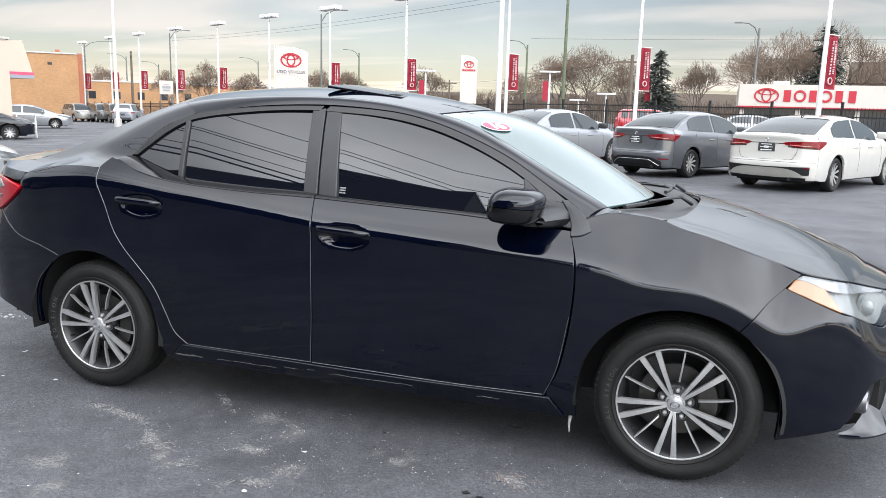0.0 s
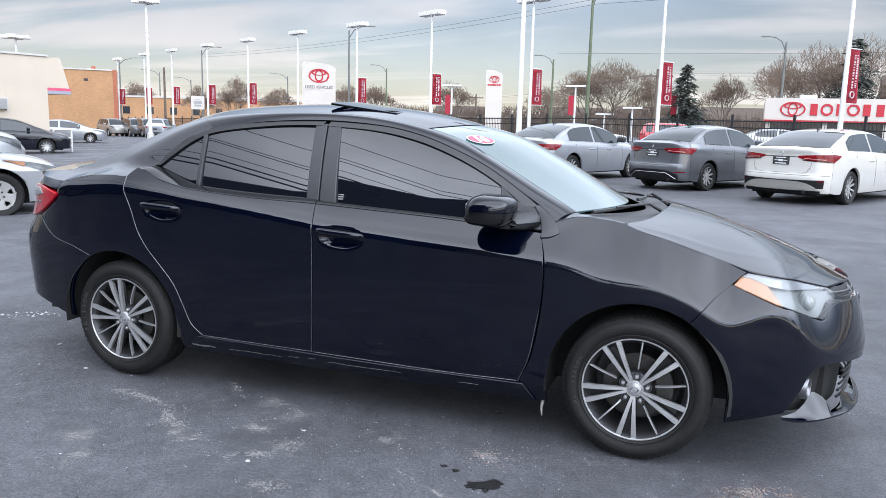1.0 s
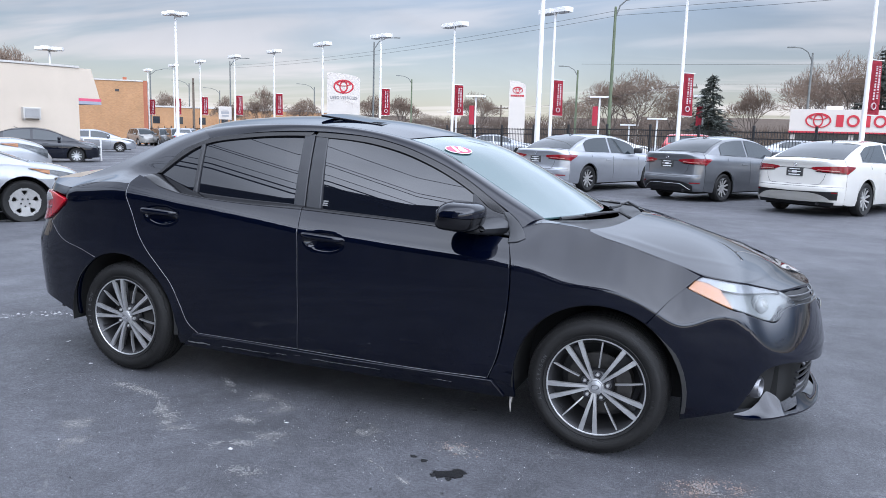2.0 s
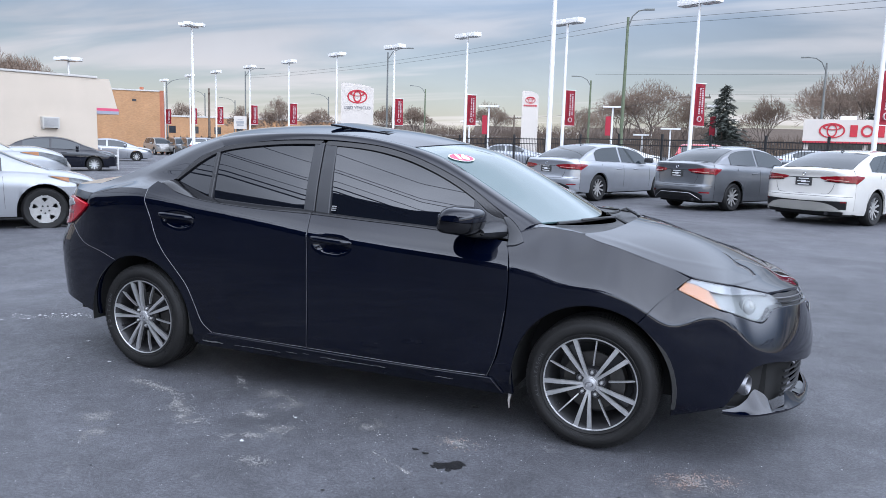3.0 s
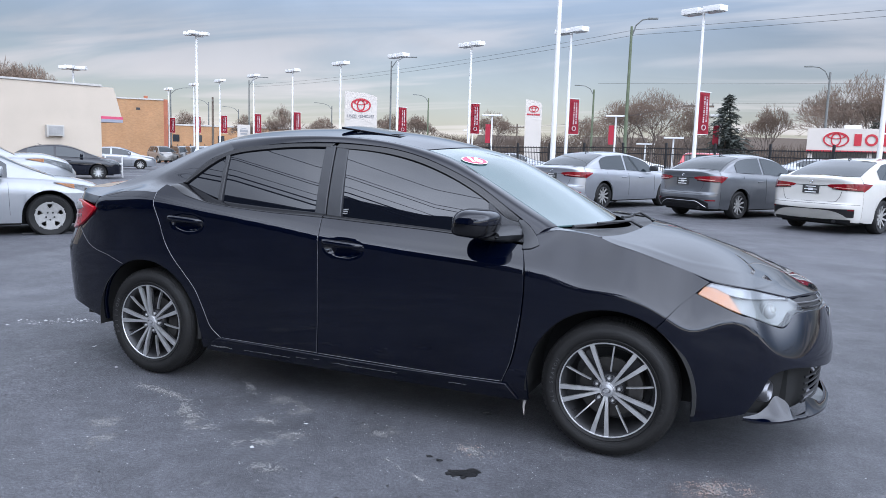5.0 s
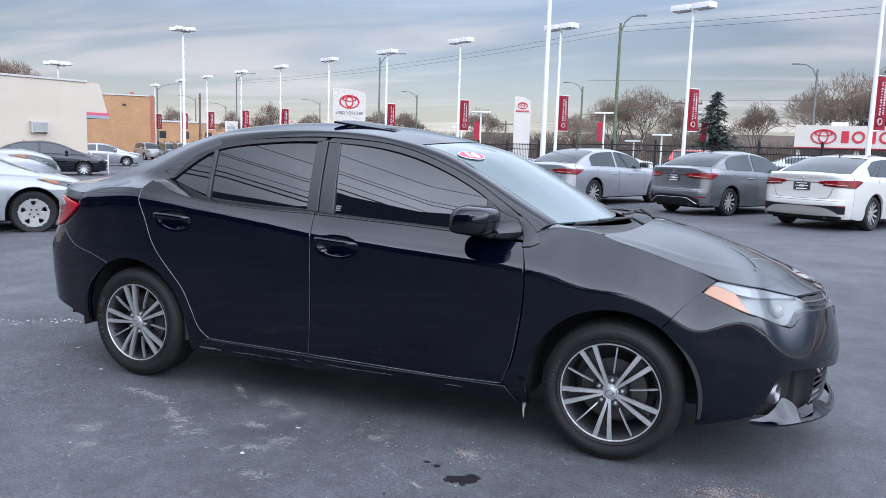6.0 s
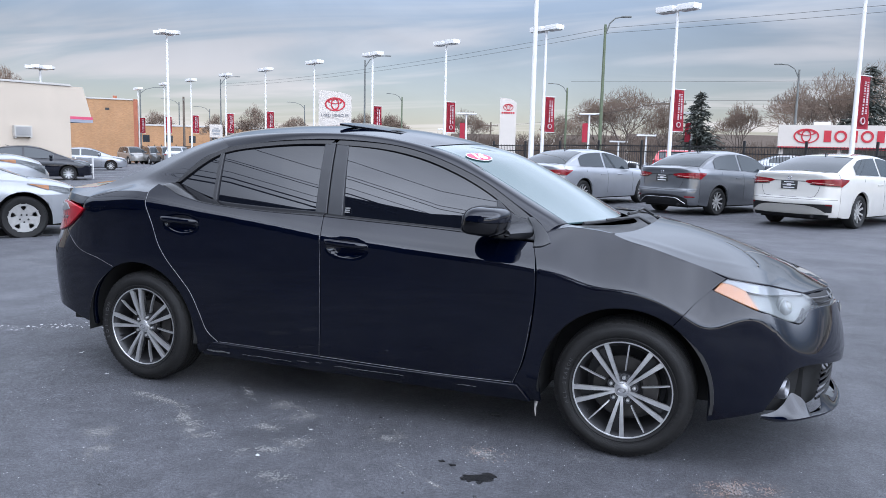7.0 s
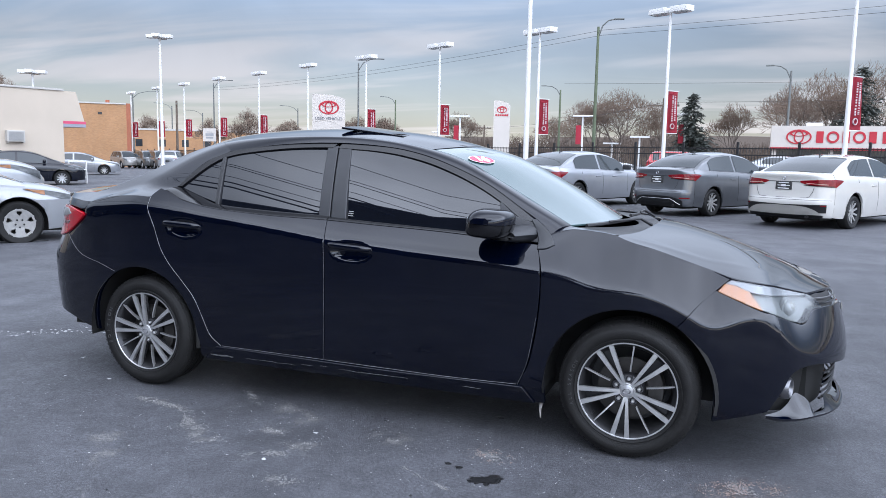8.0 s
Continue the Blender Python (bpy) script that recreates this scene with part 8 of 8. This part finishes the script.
# ---- marks and litter on the asphalt ----
def chips(name, label, category, spots, material, count, size, seed):
    """Loose flat flecks scattered round the lines in spots: (points, half width)."""
    rnd = random.Random(seed)
    vs, fs = [], []
    for pts, wd, share in spots:
        line = crom(pts, 40) if len(pts) > 1 else np.array([pts[0]] * 40)
        for _ in range(int(count * share)):
            k = rnd.random() * 38.99
            p = line[int(k)] + (line[int(k) + 1] - line[int(k)]) * (k % 1)
            x, y = p[0] + rnd.gauss(0, wd * 1.15), p[1] + rnd.gauss(0, wd * 0.8)
            if noise.noise(Vector((x * 14, y * 14, seed))) + 0.5 * noise.noise(Vector((x * 60, y * 60, seed))) < -0.05:
                continue
            r = size * rnd.uniform(0.4, 1.6) ** 1.5
            a = rnd.uniform(0, 6.28)
            n = rnd.choice((3, 4, 5))
            b = len(vs)
            h = 0.0015 + 0.5 * r * rnd.random()
            for i in range(n):
                q = a + 6.283 * i / n
                rr = r * rnd.uniform(0.6, 1.2)
                vs.append((x + rr * math.cos(q), y + rr * math.sin(q) * 0.8, 0.001))
            vs.append((x, y, 0.001 + h))
            for i in range(n):
                fs.append((b + i, b + (i + 1) % n, b + n))
    me = bpy.data.meshes.new(name)
    me.from_pydata(vs, [], fs)
    me.materials.append(material)
    tagged(new(name, me), label, category, kind="stuff")


SMEARS = [([(0.09, -0.16), (0.29, -0.18), (0.50, -0.24)], 0.025, 0.16), ([(0.55, -0.30), (0.76, -0.47), (0.89, -0.54)], 0.035, 0.30), ([(1.14, -0.63), (1.18, -0.55), (1.27, -0.52)], 0.022, 0.14),
          ([(1.38, -0.78), (1.44, -0.75)], 0.030, 0.12), ([(1.82, -0.44), (2.10, -0.59)], 0.008, 0.05), ([(0.59, 0.19), (0.79, -0.03)], 0.015, 0.06), ([(0.96, -0.27), (1.14, -0.31)], 0.035, 0.06), ([(1.24, -0.42), (1.37, -0.40)], 0.035, 0.06), ([(2.08, -0.16), (2.20, -0.18)], 0.04, 0.06), ([(3.16, -0.14), (3.28, -0.05)], 0.06, 0.22)]
chips("scuff_marks", "pale chalky scuffs worn into the asphalt", "scuff marks", SMEARS, M_SCUFF, 5200, 0.0022, 3)
chips("salt_grains", "white salt grains scattered on the asphalt", "salt grains", [([(-1.78, 0.55), (-1.5, 0.75), (-1.30, 0.87)], 0.05, 0.07), ([(-3, -1.0), (5, -0.8)], 0.75, 1.0), ([(0.3, -0.2), (2.4, -0.2)], 0.25, 0.35)], M_LIT, 2600, 0.0019, 4)
chips("salt_crumbs", "larger salt crumbs on the asphalt", "salt crumbs", [([(-1.85, 0.50), (-1.5, 0.75), (-1.25, 0.90)], 0.055, 0.9), ([(-0.78, 0.32)], 0.012, 0.12), ([(-2, -0.6), (4, -0.7)], 0.6, 0.4)], M_LIT, 80, 0.0092, 5)
chips("dark_debris", "small dark leaf crumbs and tar bits on the asphalt", "debris", [([(1.33, 0.12), (1.45, 0.14), (1.66, -0.10)], 0.09, 0.18), ([(2.02, 0.34), (2.06, -0.35), (1.99, -0.33)], 0.06, 0.2), ([(-2, -0.6), (4, -0.6)], 0.6, 1.0)], M_OIL, 130, 0.006, 6)


def smear_material(name, color, most):
    """Chalk rubbed into the asphalt: dense along the middle of its streak, broken up and fading out at the sides."""
    m = bpy.data.materials.new(name)
    m.use_nodes = True
    nt = m.node_tree
    N, L = nt.nodes.new, nt.links.new
    b, out = nt.nodes["Principled BSDF"], nt.nodes["Material Output"]
    b.inputs["Base Color"].default_value, b.inputs["Roughness"].default_value = (*color, 1), 0.9
    uv, co, sep = N("ShaderNodeUVMap"), N("ShaderNodeTexCoord"), N("ShaderNodeSeparateXYZ")
    L(uv.outputs[0], sep.inputs[0])
    val = None
    for i in (0, 1):
        d = N("ShaderNodeMath"); d.operation = "PINGPONG"; d.inputs[1].default_value = 0.5
        L(sep.outputs[i], d.inputs[0])
        r = N("ShaderNodeMapRange"); r.interpolation_type = "SMOOTHSTEP"
        r.inputs[2].default_value = 0.40 if i else 0.16
        L(d.outputs[0], r.inputs[0])
        if val is not None:
            q = N("ShaderNodeMath"); q.operation = "MULTIPLY"
            L(val, q.inputs[0]); L(r.outputs[0], q.inputs[1])
            val = q.outputs[0]
        else:
            val = r.outputs[0]
    for scale, lo, hi in ((9.0, 0.40, 0.62), (70.0, 0.30, 0.62)):
        n = N("ShaderNodeTexNoise"); n.inputs["Scale"].default_value, n.inputs["Detail"].default_value = scale, 4.0
        L(co.outputs["Object"], n.inputs[0])
        r = N("ShaderNodeMapRange"); r.interpolation_type = "SMOOTHSTEP"
        r.inputs[1].default_value, r.inputs[2].default_value = lo, hi
        L(n.outputs[0], r.inputs[0])
        q = N("ShaderNodeMath"); q.operation = "MULTIPLY"
        L(val, q.inputs[0]); L(r.outputs[0], q.inputs[1])
        val = q.outputs[0]
    q = N("ShaderNodeMath"); q.operation = "MULTIPLY"; q.inputs[1].default_value = most
    L(val, q.inputs[0])
    L(q.outputs[0], b.inputs["Alpha"])
    return m


def smears():
    """Thin rubbed-in streaks that the loose chalk lies on."""
    pale, rusty = smear_material("rubbed_chalk", (0.23, 0.225, 0.22), 0.75), smear_material("rubbed_rust", (0.15, 0.115, 0.10), 0.7)
    rusts = [([(3.06, -0.17), (3.20, -0.10), (3.34, 0.0)], 0.06, 1)]
    more = [([(0.30, -0.62), (0.50, -0.75), (0.62, -0.95)], 0.05, 1), ([(1.55, -0.10), (1.75, -0.22)], 0.05, 1), ([(-0.9, -0.4), (-0.6, -0.75)], 0.06, 1), ([(0.9, 0.05), (1.2, -0.12)], 0.06, 1), ([(2.5, -0.7), (2.9, -0.75)], 0.06, 1)]
    for lines, mt, nm, lab in ((SMEARS[:-1] + more, pale, "chalk_smear", "pale rubbed chalk streak on the asphalt"), (rusts, rusty, "rust_smear", "brownish rubbed streak on the asphalt")):
        for pts, wd, share in lines:
            bm = bmesh.new()
            lay = bm.loops.layers.uv.new("UVMap")
            line = crom(pts, 14)
            d = np.gradient(line, axis=0)
            d /= np.linalg.norm(d, axis=1)[:, None]
            line[0] -= d[0, :] * wd * 1.5; line[-1] += d[-1, :] * wd * 1.5
            rows = []
            for i, p in enumerate(line):
                h = wd * (1.9 + 0.8 * noise.noise(Vector((p[0] * 9, p[1] * 9, 2))))
                rows.append([bm.verts.new((p[0] - d[i, 1] * h * k, p[1] + d[i, 0] * h * k, 0.0012)) for k in (-1, -0.5, 0, 0.5, 1)])
            for i in range(len(rows) - 1):
                for j in range(4):
                    f = bm.faces.new((rows[i][j], rows[i + 1][j], rows[i + 1][j + 1], rows[i][j + 1]))
                    for lp, (a, c) in zip(f.loops, ((i, j), (i + 1, j), (i + 1, j + 1), (i, j + 1))):
                        lp[lay].uv = (a / (len(rows) - 1), c / 4)
            tagged(link(nm, bm, mt), lab, "scuff mark", "scuffs on the asphalt", "structure")


smears()


def oil_spot():
    rnd = random.Random(9)
    T = thing("oil_spot", "black oily tar spot on the asphalt", "stain")
    for cx, cy, r in ((2.165, -0.442, 0.030), (2.205, -0.425, 0.034), (2.225, -0.395, 0.026), (2.14, -0.46, 0.012), (2.21, -0.47, 0.010), (2.245, -0.43, 0.010), (2.05, -0.35, 0.012), (1.99, -0.33, 0.010), (2.03, 0.33, 0.016)):
        bm = bmesh.new()
        n = 22
        vs = [bm.verts.new((cx + r * (1 + rnd.uniform(-0.35, 0.35)) * math.cos(6.283 * i / n) * 1.25, cy + r * (1 + rnd.uniform(-0.35, 0.35)) * math.sin(6.283 * i / n), 0.004)) for i in range(n)]
        c = bm.verts.new((cx, cy, 0.006))
        lo = [bm.verts.new((v.co.x, v.co.y, 0.0005)) for v in vs]
        for i in range(n):
            j = (i + 1) % n
            bm.faces.new((vs[i], vs[j], c)); bm.faces.new((lo[i], lo[j], vs[j], vs[i]))
        part("blot", bm, M_OIL, T)


oil_spot()


def cart_rack():
    T = thing("barrier_rack", "small white metal rack standing on the asphalt", "rack")
    for x in (-0.35, 0.35):
        for y in (-0.18, 0.18):
            bm = bmesh.new(); tube(bm, [(x, y, 0), (x, y, 1.0)], 0.025, seg=6)
            part("leg", bm, M_POLE, T)
    for z in (0.25, 0.6, 0.97):
        bm = bmesh.new(); box(bm, -0.37, 0.37, -0.2, 0.2, z, z + 0.04)
        part("shelf", bm, M_POLE, T)
    T.matrix_world = pose(-24.3, 22.9, ground_z(-24.3, 22.9), 0, 0, 50)


cart_rack()


def parking_lines():
    """Worn white stall lines on the far part of the lot."""
    for x0, y0, x1, y1 in ((-32.9, 33.5, -29.9, 32.3), (-25.6, 25.6, -23.6, 26.6), (-33.4, 31.8, -32.0, 32.6), (-36.2, 38.7, -34.8, 39.5), (-28.6, 29.2, -26.6, 30.0)):
        T = tagged(new("stall_line"), "worn white painted stall line on asphalt", "road marking", "stall lines", "structure")
        d = Vector((x1 - x0, y1 - y0, 0)).normalized()
        n = Vector((-d.y, d.x, 0)) * 0.07
        bm = bmesh.new()
        rows = []
        for k in np.linspace(0, 1, 8):
            x, y = x0 + (x1 - x0) * k, y0 + (y1 - y0) * k
            c = Vector((x, y, ground_z(x, y) + 0.006))
            rows.append([c - n, c + n])
        grid(bm, rows)
        bmesh.ops.solidify(bm, geom=bm.faces, thickness=0.003)
        part("paint", bm, M_LINE, T)


parking_lines()


def rubber_strip():
    T = thing("rubber_strip", "thin black rubber strip lying on the asphalt", "strip")
    bm = bmesh.new()
    tube(bm, [(-6.95, 4.62, ground_z(-6.95, 4.6) + 0.012), (-6.7, 4.88, ground_z(-6.7, 4.9) + 0.02), (-6.42, 5.16, ground_z(-6.4, 5.1) + 0.012)], 0.012, seg=6)
    part("strip", bm, M_TRIM, T, smooth=40)


rubber_strip()


def lot_board():
    """A white notice board on two posts behind the fence."""
    T = thing("notice_board", "white square notice board on two grey posts", "sign")
    bm = bmesh.new(); box(bm, -0.56, 0.56, -0.04, 0.04, 1.95, 3.10, 0.01)
    part("panel", bm, M_SIGN, T)
    for z, w, h in ((2.78, 0.22, 0.03), (2.55, 0.34, 0.12), (2.28, 0.30, 0.08)):
        bm = bmesh.new(); box(bm, -w, w, -0.052, -0.042, z - h, z + h)
        part("print_bar", bm, M_ACGREY, T)
    for x in (-0.5, 0.5):
        bm = bmesh.new(); box(bm, x - 0.04, x + 0.04, 0.045, 0.12, -1.2, 3.0)
        part("post", bm, M_STEELPOLE, T)
    T.matrix_world = pose(-40.9, 53.7, -0.08, 0, 0, 38)


lot_board()
utility_pole(-57.6, 69.5, 6.6, 130)
chips("rust_grains", "pinkish brown crumbs worn out of the asphalt", "rust crumbs", [([(3.10, -0.15), (3.20, -0.10), (3.30, -0.02)], 0.045, 0.7), ([(2.10, -0.15), (2.20, -0.18)], 0.04, 0.3)], M_RUST, 1500, 0.0024, 12)
